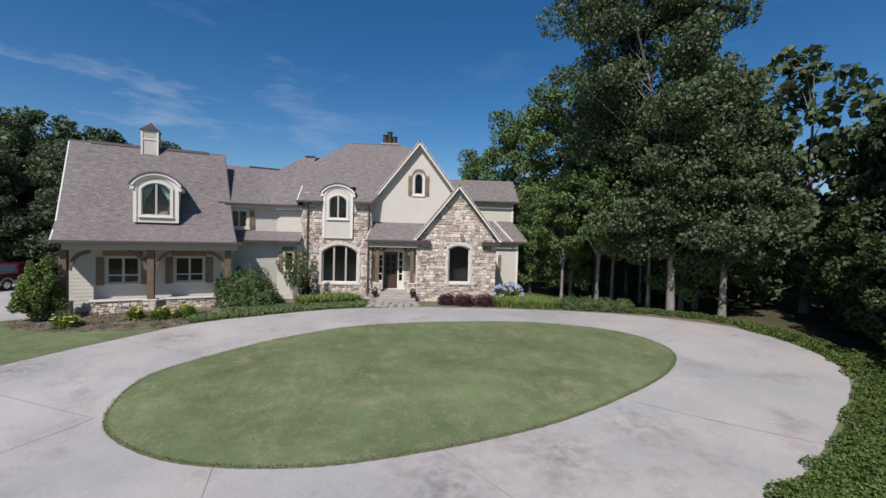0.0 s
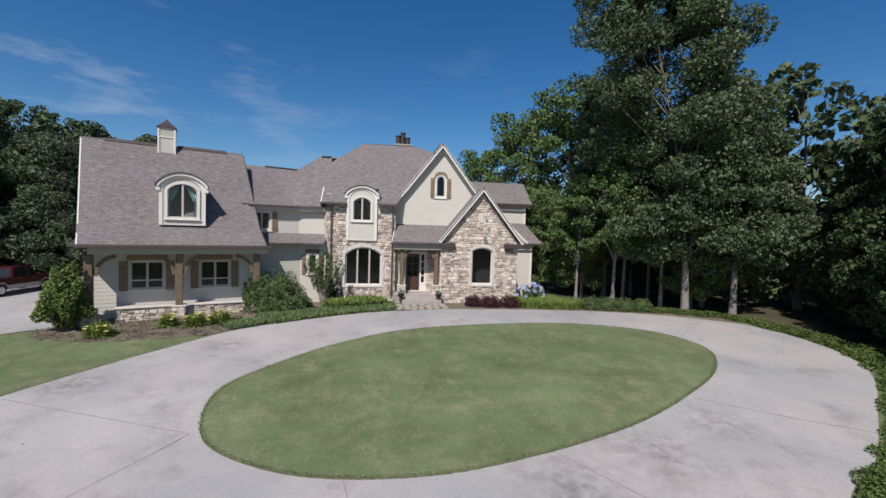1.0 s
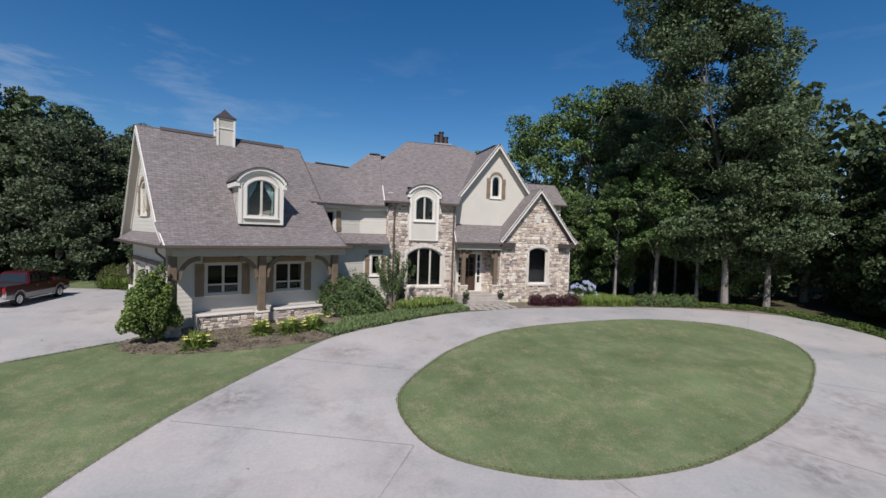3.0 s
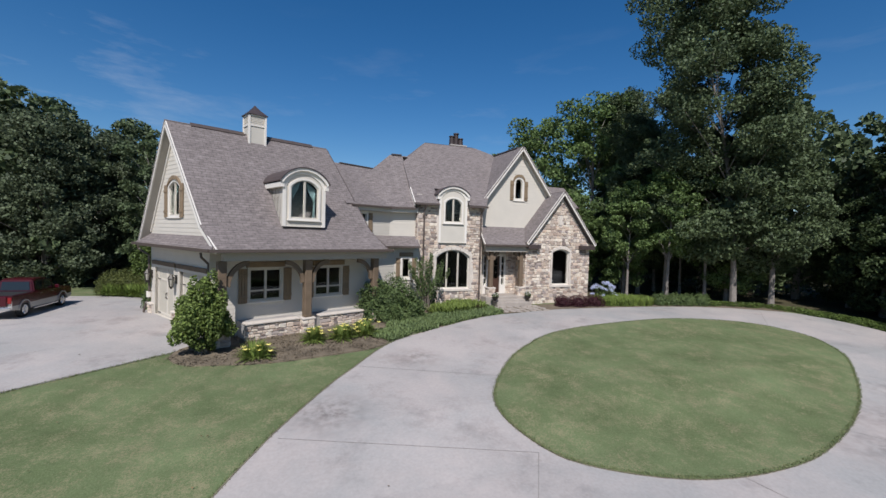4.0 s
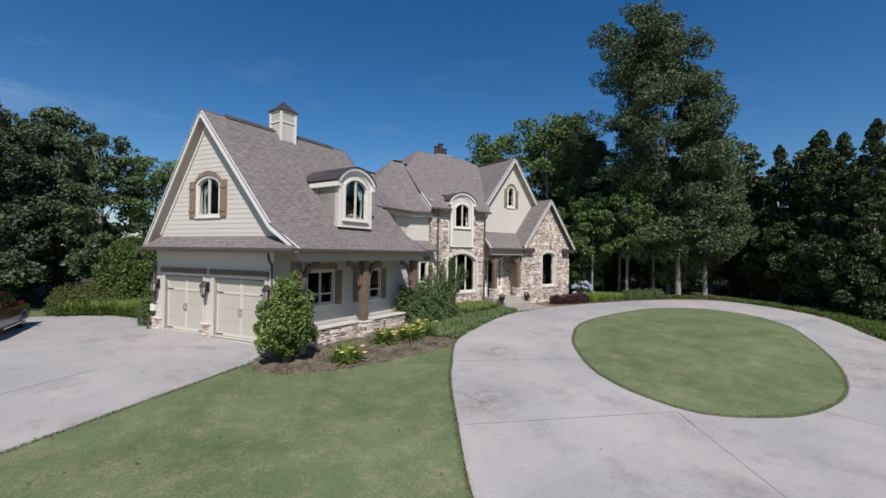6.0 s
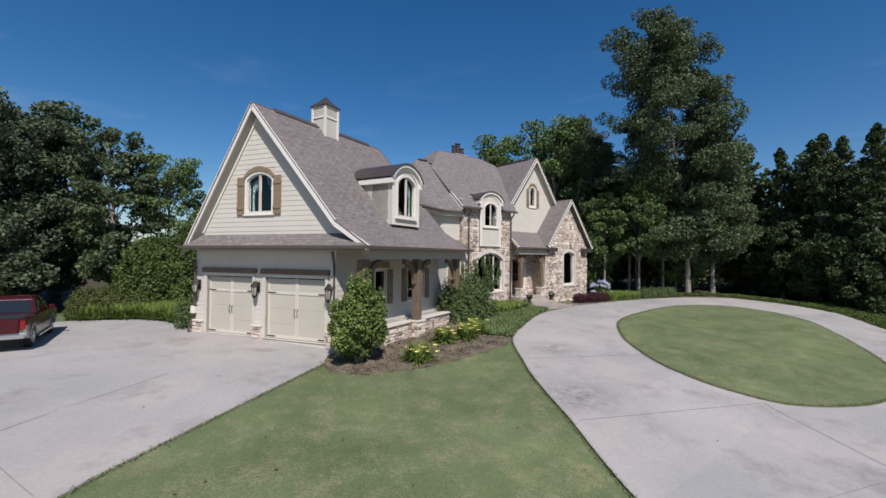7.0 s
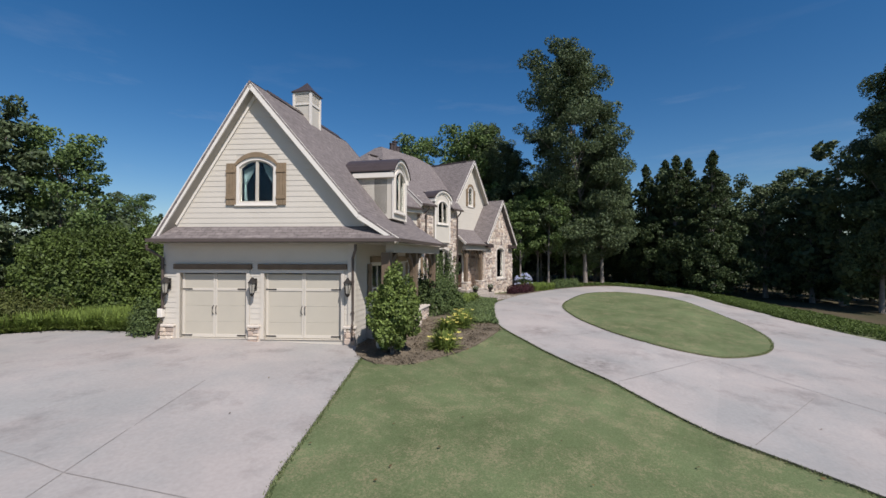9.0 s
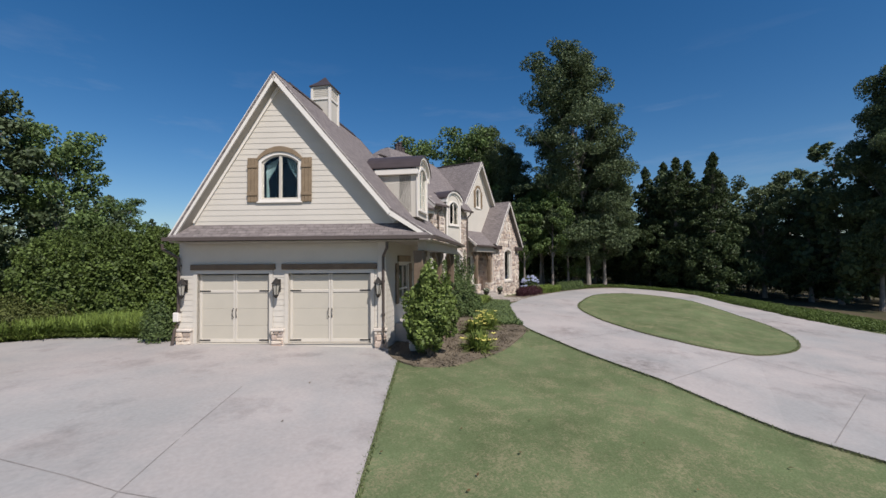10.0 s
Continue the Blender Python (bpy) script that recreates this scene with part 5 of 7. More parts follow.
# porch return walls of the entry, faced in stone
o = FM @ Vector((S0, 0.6, 0))
f = rot_frame(o.x, o.y, 2 - 90)
bm = bmesh.new()
plate(bm, [(0, -0.2), (1.2, -0.2), (1.2, 3.4), (0, 3.4)], [], -0.02, 0.05)
ob = part("wall", bm, M["mortar"], house, "fieldstone return wall of the entry porch")
ob.matrix_local = f
lay_stones(ob, lambda x, z: True, 0, 1.2, 0.0, 3.3, 9, y=-0.02)
bm = bmesh.new()
plate(bm, [(4.62, 0.2), (5.4, 0.2), (5.4, 3.3), (4.62, 3.3)], [], -0.04, 0.02)
ob = part("wall", bm, M["mortar"], house, "fieldstone wall beside the front door")
ob.matrix_local = FMG
lay_stones(ob, lambda x, z: True, 4.62, 5.4, 0.3, 3.3, 10, y=-0.04)
# tower's side that faces the entry and the far side
for u, turn, v0, wd, seed in ((T1, 90, 0.0, 0.6, 12), (T0, -90, 2.0, 2.0, 13)):
    o = FM @ Vector((u, v0, 0))
    bm = bmesh.new()
    plate(bm, [(0, -0.2), (wd, -0.2), (wd, 5.6), (0, 5.6)], [], -0.02, 0.05)
    ob = part("wall", bm, M["mortar"], house, "fieldstone side of the tower")
    ob.matrix_local = rot_frame(o.x, o.y, 2 + turn)
    lay_stones(ob, lambda x, z: True, 0, wd, -0.1, 5.5, seed, y=-0.02)

# --- garage plinths ---
for a, b in ((0.0, 0.48), (3.12, 3.5), (6.44, 6.82)):
    bm = bmesh.new()
    box(bm, a, b, -0.12, 0.02, -0.2, 0.44)
    ob = part("plinth", bm, M["mortar"], house, "low fieldstone plinth with a stone cap")
    ob.matrix_local = FD
    lay_stones(ob, lambda x, z: True, a, b, -0.1, 0.44, int(a * 10) + 31, y=-0.12)
    bm = bmesh.new()
    box(bm, a - 0.03, b + 0.03, -0.2, 0.0, 0.44, 0.52, bevel=0.015)
    part("cap_stone", bm, M["limestone"], ob)

# --- garage porch ---
bm = bmesh.new()
box(bm, 1.0, 3.25, -1.0, 0.0, -0.3, 0.42)
box(bm, 4.05, 6.9, -1.0, 0.0, -0.3, 0.42)
box(bm, 3.25, 4.05, -0.75, 0.0, -0.3, 0.3)
porch = part("porch_floor", bm, M["concrete"], house, "raised porch slab with a fieldstone face")
porch.matrix_local = FG
for a, b, s in ((1.0, 3.15, 41), (4.05, 6.9, 42)):
    lay_stones(porch, lambda x, z: True, a, b, -0.25, 0.36, s, y=-1.0, rows=(0.1, 0.2))
    bm = bmesh.new()
    box(bm, a - 0.03, b + 0.03, -1.1, -0.7, 0.40, 0.47, bevel=0.012)
    part("cap_stone", bm, M["limestone"], porch)


def timber_post(place, u, v, z0, z1, w=0.30, base=0.42, left=True, right=True, label="square rough cedar porch post with curved brackets", span=0.8):
    bm = bmesh.new()
    box(bm, u - w / 2, u + w / 2, v - w / 2, v + w / 2, z0 + base, z1, bevel=0.02)
    ob = part("post", bm, M["wood"], house, label)
    ob.matrix_local = place
    for sx in ((-1,) if left else ()) + ((1,) if right else ()):
        bm = bmesh.new()
        n = 8
        outer, inner = [], []
        for i in range(n + 1):
            t = i / n * math.pi / 2
            outer.append((u + sx * (w / 2 + span * (1 - math.cos(t))), z1 - span * 1.15 * (1 - math.sin(t))))
            inner.append((u + sx * (w / 2 + (span) * (1 - math.cos(t)) + 0.13 * math.cos(t) - 0.0), z1 - 0.13 * math.sin(t) - span * 1.15 * (1 - math.sin(t)) - 0.05))
        plate(bm, outer + inner[::-1], [], v - 0.07, v + 0.07)
        part("bracket", bm, M["wood"], ob, "curved timber bracket")
    bm = bmesh.new()
    c = w / 2 + 0.09
    box(bm, u - c, u + c, v - c, v + c, z0 - 0.3, z0 + base - 0.07)
    pb = part("post_base", bm, M["mortar"], ob, "stacked fieldstone post base")
    g = random.Random(int(u * 37))
    for k in range(4):
        fr = Matrix.Translation((u, v, 0)) @ Matrix.Rotation(k * math.pi / 2, 4, "Z") @ Matrix.Translation((0, -c, 0))
        zz = z0 - 0.25
        while zz < z0 + base - 0.1:
            hh = min(g.uniform(0.1, 0.18), z0 + base - 0.07 - zz)
            cut = g.uniform(-0.1, 0.1)
            for p, q in ((-c, cut), (cut, c)):
                st = new("stone", STONES[g.randrange(5)])
                st.parent = ob
                st.matrix_local = fr @ Matrix.Translation(((p + q) / 2, 0, zz + hh / 2)) @ Matrix.Diagonal((q - p - 0.01, 0.04, hh - 0.01, 1))
            zz += hh
    bm = bmesh.new()
    box(bm, u - c - 0.05, u + c + 0.05, v - c - 0.05, v + c + 0.05, z0 + base - 0.07, z0 + base, bevel=0.012)
    part("cap_stone", bm, M["limestone"], ob)
    return ob


for u, lf, rt in ((0.12, False, True), (3.42, True, True), (6.78, True, False)):
    timber_post(FG, u, -1.08, 0.05, GE - 0.42, left=lf, right=rt)

# --- entry porch ---
for u, lf, rt in ((3.02, True, True), (5.12, True, False)):
    timber_post(FM, u, -0.42, 0.4, 3.05, 0.24, 0.5, lf, rt, span=0.4)
bm = bmesh.new()
box(bm, 2.6, 5.4, -0.75, 0.6, -0.2, 0.36, bevel=0.02)
ob = part("entry_landing", bm, M["flag"], house, "flagstone entry landing")
ob.matrix_local = FM
for v, z in ((-1.1, 0.22), (-1.45, 0.1)):
    bm = bmesh.new()
    box(bm, 3.0, 5.35, v, v + 0.4, -0.2, z, bevel=0.02)
    st = part("step", bm, M["flag"], house, "flagstone step")
    st.matrix_local = FM
# front door with sidelights
bm = bmesh.new()
plate(bm, [(3.0, 0.36), (4.66, 0.36), (4.66, 2.86), (3.0, 2.86)], [[(3.34, 0.40), (4.22, 0.40), (4.22, 2.74), (3.34, 2.74)], [(3.06, 0.9), (3.26, 0.9), (3.26, 2.7), (3.06, 2.7)], [(4.32, 0.9), (4.52, 0.9), (4.52, 2.7), (4.32, 2.7)]], -0.06, 0.12)
fd = part("front_door", bm, M["trim"], house, "dark mahogany front door with white glazed sidelights")
fd.matrix_local = FMG
bm = bmesh.new()
plate(bm, [(3.345, 0.41), (4.215, 0.41), (4.215, 2.735), (3.345, 2.735)], [[(3.46, 1.3), (3.75, 1.3), (3.75, 2.55), (3.46, 2.55)], [(3.81, 1.3), (4.1, 1.3), (4.1, 2.55), (3.81, 2.55)]], 0.02, 0.08)
leaf = part("door_leaf", bm, M["frontdoor"], fd, "dark mahogany door leaf")
for x0, x1 in ((3.46, 3.75), (3.81, 4.1)):
    bm = bmesh.new()
    box(bm, x0, x1, 0.045, 0.055, 1.3, 2.55)
    part("pane", bm, M["glass"], leaf).visible_shadow = False
    for zz in (1.7, 2.12):
        bm = bmesh.new()
        box(bm, x0, x1, 0.03, 0.06, zz - 0.02, zz + 0.02)
        part("muntin", bm, M["frontdoor"], leaf)
for x0 in (3.06, 4.32):
    for i in range(4):
        bm = bmesh.new()
        box(bm, x0, x0 + 0.2, 0.03, 0.04, 0.92 + i * 0.45, 0.92 + i * 0.45 + 0.4)
        part("pane", bm, M["glass"], fd).visible_shadow = False
    for i in range(1, 4):
        bm = bmesh.new()
        box(bm, x0, x0 + 0.2, -0.02, 0.06, 0.87 + i * 0.45, 0.92 + i * 0.45)
        part("muntin", bm, M["trim"], fd)
bm = bmesh.new()
tube(bm, [(4.15, 0.02, 1.2), (4.15, -0.05, 1.22), (4.15, -0.05, 1.45), (4.15, 0.02, 1.47)], 0.015, 6)
part("door_handle", bm, M["iron"], leaf)
room_shade_box(FMG, 3.0, 4.7, 0.2, 1.6, 0.3, 2.9)

# --- downspouts ---
def downspout(place, pts, label="dark brown metal downspout"):
    bm = bmesh.new()
    tube(bm, pts, 0.048, 8)
    ob = part("downspout", bm, M["gutter"], house, label)
    ob.matrix_local = place
    for p, q in zip(pts, pts[1:]):
        if abs(p[2] - q[2]) > 1.2:
            for f in (0.12, 0.85):
                bm = bmesh.new()
                x, y, z = (p[i] + (q[i] - p[i]) * f for i in range(3))
                box(bm, x - 0.06, x + 0.06, y - 0.055, y + 0.07, z - 0.02, z + 0.02)
                part("strap", bm, M["gutter"], ob)


downspout(FD, [(6.9, -0.46, GE - 0.05), (6.9, -0.44, GE - 0.22), (6.72, -0.12, GE - 0.5), (6.72, -0.08, 2.2), (6.72, -0.08, 0.75), (6.74, -0.22, 0.55), (6.74, -0.24, 0.06)])
downspout(FD, [(-0.25, -0.46, GE - 0.05), (-0.25, -0.44, GE - 0.2), (0.05, -0.1, GE - 0.5), (0.05, -0.08, 0.75), (0.03, -0.22, 0.5), (0.0, -0.3, 0.05)])
downspout(FM, [(-1.22, -0.42, ME - 0.05), (-1.22, -0.38, ME - 0.2), (-1.22, -0.12, ME - 0.42), (-1.22, -0.12, 3.0), (-1.22, -0.12, 0.1)])
downspout(FM, [(2.42, -0.4, ME - 0.05), (2.42, -0.36, ME - 0.2), (2.42, -0.12, ME - 0.45), (2.42, -0.12, 3.0), (2.42, -0.12, 0.1)])


# --- lanterns ---
def wall_lantern(place, u, z):
    t = thing("wall_lantern", "dark bronze wall lantern beside a garage door", "lantern", "garage wall lanterns")
    t.matrix_basis = place @ Matrix.Translation((u, -0.03, z)) @ Matrix.Scale(1.2, 4)
    bm = bmesh.new()
    box(bm, -0.06, 0.06, -0.03, 0.01, -0.12, 0.2, bevel=0.01)
    tube(bm, [(0, -0.02, 0.12), (0, -0.10, 0.22), (0, -0.17, 0.2)], 0.014, 6)
    part("bracket", bm, M["iron"], t)
    bm = bmesh.new()
    for k in range(6):
        a0 = k * math.tau / 6
        beam(bm, (math.cos(a0) * 0.06, -0.17 + math.sin(a0) * 0.06, -0.22), (math.cos(a0) * 0.10, -0.17 + math.sin(a0) * 0.10, 0.08), 0.014, 0.014)
    tube(bm, [(0, -0.17, -0.30), (0, -0.17, -0.22)], [0.02, 0.075], 6)
    tube(bm, [(0, -0.17, 0.08), (0, -0.17, 0.16), (0, -0.17, 0.24)], [0.13, 0.07, 0.015], 6)
    part("cage", bm, M["iron"], t)
    bm = bmesh.new()
    tube(bm, [(0, -0.17, -0.2), (0, -0.17, 0.07)], [0.052, 0.09], 6)
    part("glass", bm, M["lampglass"], t, "seeded lantern glass")


M["lampglass"] = mat("lantern glass", (0.35, 0.33, 0.28), 0.2, 0.1, 8, 60, 0.05, spec=0.6)
for u in (0.25, 3.31, 6.58):
    wall_lantern(FD, u, 1.86)
# meter box on the corner
bm = bmesh.new()
box(bm, -0.08, 0.10, -0.18, -0.02, 0.75, 1.05, FD, 0.02)
tagged(part("meter_box", bm, M["trim"]), "small white utility box on the garage corner", "utility box")


M["whiteflower"] = leaf_mat("white petals", (0.65, 0.62, 0.58), 0.1)


def planter(place, u, v, z, s):
    t = thing("planter", "dark iron urn with small flowers on the entry step", "planter", "entry planters")
    t.matrix_basis = place @ Matrix.Translation((u, v, z))
    bm = bmesh.new()
    tube(bm, [(0, 0, 0), (0, 0, 0.05), (0, 0, 0.1), (0, 0, 0.22), (0, 0, 0.30), (0, 0, 0.32)], [0.13, 0.12, 0.07, 0.17, 0.2, 0.22], 12)
    part("urn", bm, M["iron"], t)
    vv, k = leaf_cloud([(0, 0, 0.42)], [(0.2, 0.2, 0.15)], [160], 0.09, s)
    ob = new("foliage", quad_mesh("foliage", vv, k, M["shrub"]))
    ob.parent = t
    vv, k = leaf_cloud([(0, 0, 0.46)], [(0.2, 0.2, 0.14)], [90], 0.07, s + 40)
    ob = new("blossoms", quad_mesh("blossoms", vv, k, M["whiteflower"]))
    ob.parent = t


# ---- plants ----
rng = np.random.default_rng(7)


def leaf_cloud(centres, radii, counts, size, seed, flat=0.0, up_bias=0.3):
    """Leaf blades scattered through soft clumps: returns vertices and faces of small bent quads."""
    g = np.random.default_rng(seed)
    pos = []
    for c, r, k in zip(centres, radii, counts):
        d = g.normal(size=(k, 3))
        d /= np.linalg.norm(d, axis=1, keepdims=True)
        rad = g.uniform(0.35, 1.0, (k, 1)) ** 0.45
        pos.append(np.asarray(c) + d * rad * np.asarray(r))
    p = np.concatenate(pos)
    k = len(p)
    nrm = g.normal(size=(k, 3)) + np.array((0, 0, up_bias))
    nrm /= np.linalg.norm(nrm, axis=1, keepdims=True)
    ref = g.normal(size=(k, 3))
    u = np.cross(nrm, ref)
    u /= np.linalg.norm(u, axis=1, keepdims=True) + 1e-9
    v = np.cross(nrm, u)
    s = size * g.uniform(0.6, 1.4, (k, 1))
    verts = np.stack([p - u * s * 0.5, p + v * s * 0.32 + nrm * s * 0.1, p + u * s * 0.5, p - v * s * 0.32 + nrm * s * 0.1], 1).reshape(-1, 3)
    return verts, k


def quad_mesh(name, verts, k, material):
    me = bpy.data.meshes.new(name)
    me.vertices.add(4 * k)
    me.vertices.foreach_set("co", verts.astype(np.float32).ravel())
    me.loops.add(4 * k)
    me.loops.foreach_set("vertex_index", np.arange(4 * k, dtype=np.int32))
    me.polygons.add(k)
    me.polygons.foreach_set("loop_start", np.arange(0, 4 * k, 4, dtype=np.int32))
    me.update()
    me.materials.append(material)
    return me


def make_tree(height, spread, bare, leaves, size, material, seed, label, trunk_r=0.22, conic=0.0, clumps=70, lean=None, lobes=0):
    """A tree: tapered trunk, limbs that end in clumps of leaves, uneven outline with gaps."""
    g = np.random.default_rng(seed)
    t = thing("tree", label, "tree")
    bm = bmesh.new()
    lean = lean or g.normal(0, 0.25, 2)
    path = [Vector((lean[0] * s * s, lean[1] * s * s, -0.2 + s * height * 0.93)) for s in np.linspace(0, 1, 9)]
    tube(bm, path, [trunk_r * (1.25 if i == 0 else 1 - 0.93 * i / 8) for i in range(9)], 9)
    cs, rs = [], []
    limbs = []
    for i in range(lobes):
        f = (i + g.uniform(0.2, 0.8)) / lobes
        prof = math.sin(math.pi * (0.18 + 0.71 * f)) ** 0.65
        ang, rad = i * 2.4 + g.uniform(-0.5, 0.5), spread * prof * g.uniform(0.45, 0.92)
        e = Vector((lean[0] * f + math.cos(ang) * rad, lean[1] * f + math.sin(ang) * rad, height * (bare + (0.97 - bare) * f)))
        limbs.append((e, spread * g.uniform(0.22, 0.36) * (0.7 + 0.4 * prof)))
        s0 = max(bare * 0.9 + 0.03, e.z / height - 0.16)
        k = min(7, int(s0 * 8))
        a = path[k].lerp(path[k + 1], s0 * 8 - k)
        tube(bm, [a, a.lerp(e, 0.5) + Vector((0, 0, 0.3)), e], [trunk_r * 0.32 * (1 - s0 * 0.6), trunk_r * 0.17 * (1 - s0 * 0.6), 0.015], 5)
    for i in range(clumps if lobes else 0):
        e, reach = limbs[i % lobes]
        d = Vector(g.normal(0, 1, 3)).normalized() * reach * g.uniform(0.2, 1.15)
        back_in = g.uniform(0, 0.6) ** 1.3
        c = e + Vector((d.x, d.y, d.z * 0.55)) - Vector((e.x, e.y, 0.5)) * back_in
        r = spread * g.uniform(0.09, 0.21)
        cs.append(tuple(c))
        rs.append((r, r, r * g.uniform(0.55, 0.9)))
    for i in range(0 if lobes else clumps):
        f = g.uniform(0, 1) ** 0.85
        z = height * (bare + (1 - bare) * f)
        prof = (1 - f) ** (0.55 + conic) * (0.35 + 0.65 * min(1, f * 5 + 0.25)) if conic else math.sin(math.pi * min(0.97, 0.16 + 0.80 * f)) ** 0.7
        ang = g.uniform(0, math.tau)
        rad = spread * prof * g.uniform(0.25, 1.05)
        lump = 1 + 0.25 * math.sin(3 * ang + seed) * (1 - f)
        c = (lean[0] * f + math.cos(ang) * rad * lump, lean[1] * f + math.sin(ang) * rad * lump, z)
        r = spread * g.uniform(0.11, 0.26) * (0.6 + 0.5 * prof)
        if conic:
            r *= 0.45 + 0.6 * (1 - f)
        cs.append(c)
        rs.append((r, r, r * g.uniform(0.65, 1.0)))
        if i % 5 == 0:
            s0 = max(bare * 0.9 + 0.03, (z / height) - 0.12)
            k = min(7, int(s0 * 8))
            a = path[k].lerp(path[k + 1], s0 * 8 - k)
            e = Vector(c)
            m1 = a.lerp(e, 0.5) + Vector((0, 0, 0.25))
            tube(bm, [a, m1, e], [trunk_r * 0.28 * (1 - s0 * 0.6), trunk_r * 0.15 * (1 - s0 * 0.6), 0.015], 5)
    part("trunk", bm, M["bark"], t)
    w = np.array([r[0] ** 2 for r in rs])
    counts = np.maximum((leaves * w / w.sum()).astype(int), 20)
    v, k = leaf_cloud(cs, rs, counts, size, seed + 1)
    ob = new("crown", quad_mesh("crown", v, k, material))
    ob.parent = t
    return t


def put(t, x, y, turn=0.0, scale=1.0, dz=0.0):
    t.matrix_basis = pose(x, y, ground_z(x, y) + dz, 0, 0, turn) @ Matrix.Scale(scale, 4)
    return t


def again(t, x, y, turn=0.0, scale=1.0, dz=0.0):
    c = copy_thing(t, pose(x, y, ground_z(x, y) + dz, 0, 0, turn))
    c.scale = (scale, scale, scale)
    return c


planter(FM, 2.95, -1.2, 0.1, 301)
planter(FM, 5.2, -1.2, 0.1, 302)


def shrub(name, label, category, x, y, clumps, leaves, size, material, seed, stems=5, group=""):
    """A bush of leaf clumps on a few stems; clumps are (dx, dy, z, rx, ry, rz)."""
    t = thing(name, label, category, group, at=(x, y, ground_z(x, y)))
    g = random.Random(seed)
    bm = bmesh.new()
    top = max(c[2] for c in clumps)
    for k in range(stems):
        c = clumps[g.randrange(len(clumps))]
        tube(bm, [(g.uniform(-0.1, 0.1), g.uniform(-0.1, 0.1), -0.1), (c[0] * 0.5, c[1] * 0.5, c[2] * 0.5), (c[0], c[1], c[2])], [0.035, 0.025, 0.01], 5)
    part("stems", bm, M["bark"], t)
    w = np.array([c[3] * c[4] for c in clumps])
    v, k = leaf_cloud([c[:3] for c in clumps], [c[3:] for c in clumps], np.maximum((leaves * w / w.sum()).astype(int), 10), size, seed, up_bias=0.5)
    v[:, 2] = np.maximum(v[:, 2], 0.01)
    ob = new("foliage", quad_mesh("foliage", v, k, material))
    ob.parent = t
    return t


def mound(rx, ry, h, n, seed, cone=0.0):
    """Clumps that fill a rounded or pointed bush."""
    g = random.Random(seed)
    out = []
    for i in range(n):
        f = (i + 0.5) / n
        z = h * (0.14 + 0.80 * f)
        sh = (1 - f) ** cone if cone else math.sqrt(max(0.05, 1 - (1.25 * f - 0.35) ** 2))
        a = i * 2.4 + g.uniform(-0.3, 0.3)
        r = g.uniform(0.35, 0.78) * sh
        s = g.uniform(0.30, 0.45) * max(0.45, sh)
        out.append((math.cos(a) * rx * r, math.sin(a) * ry * r, z, rx * s, ry * s, min(rx, h) * s * 0.9))
    return out


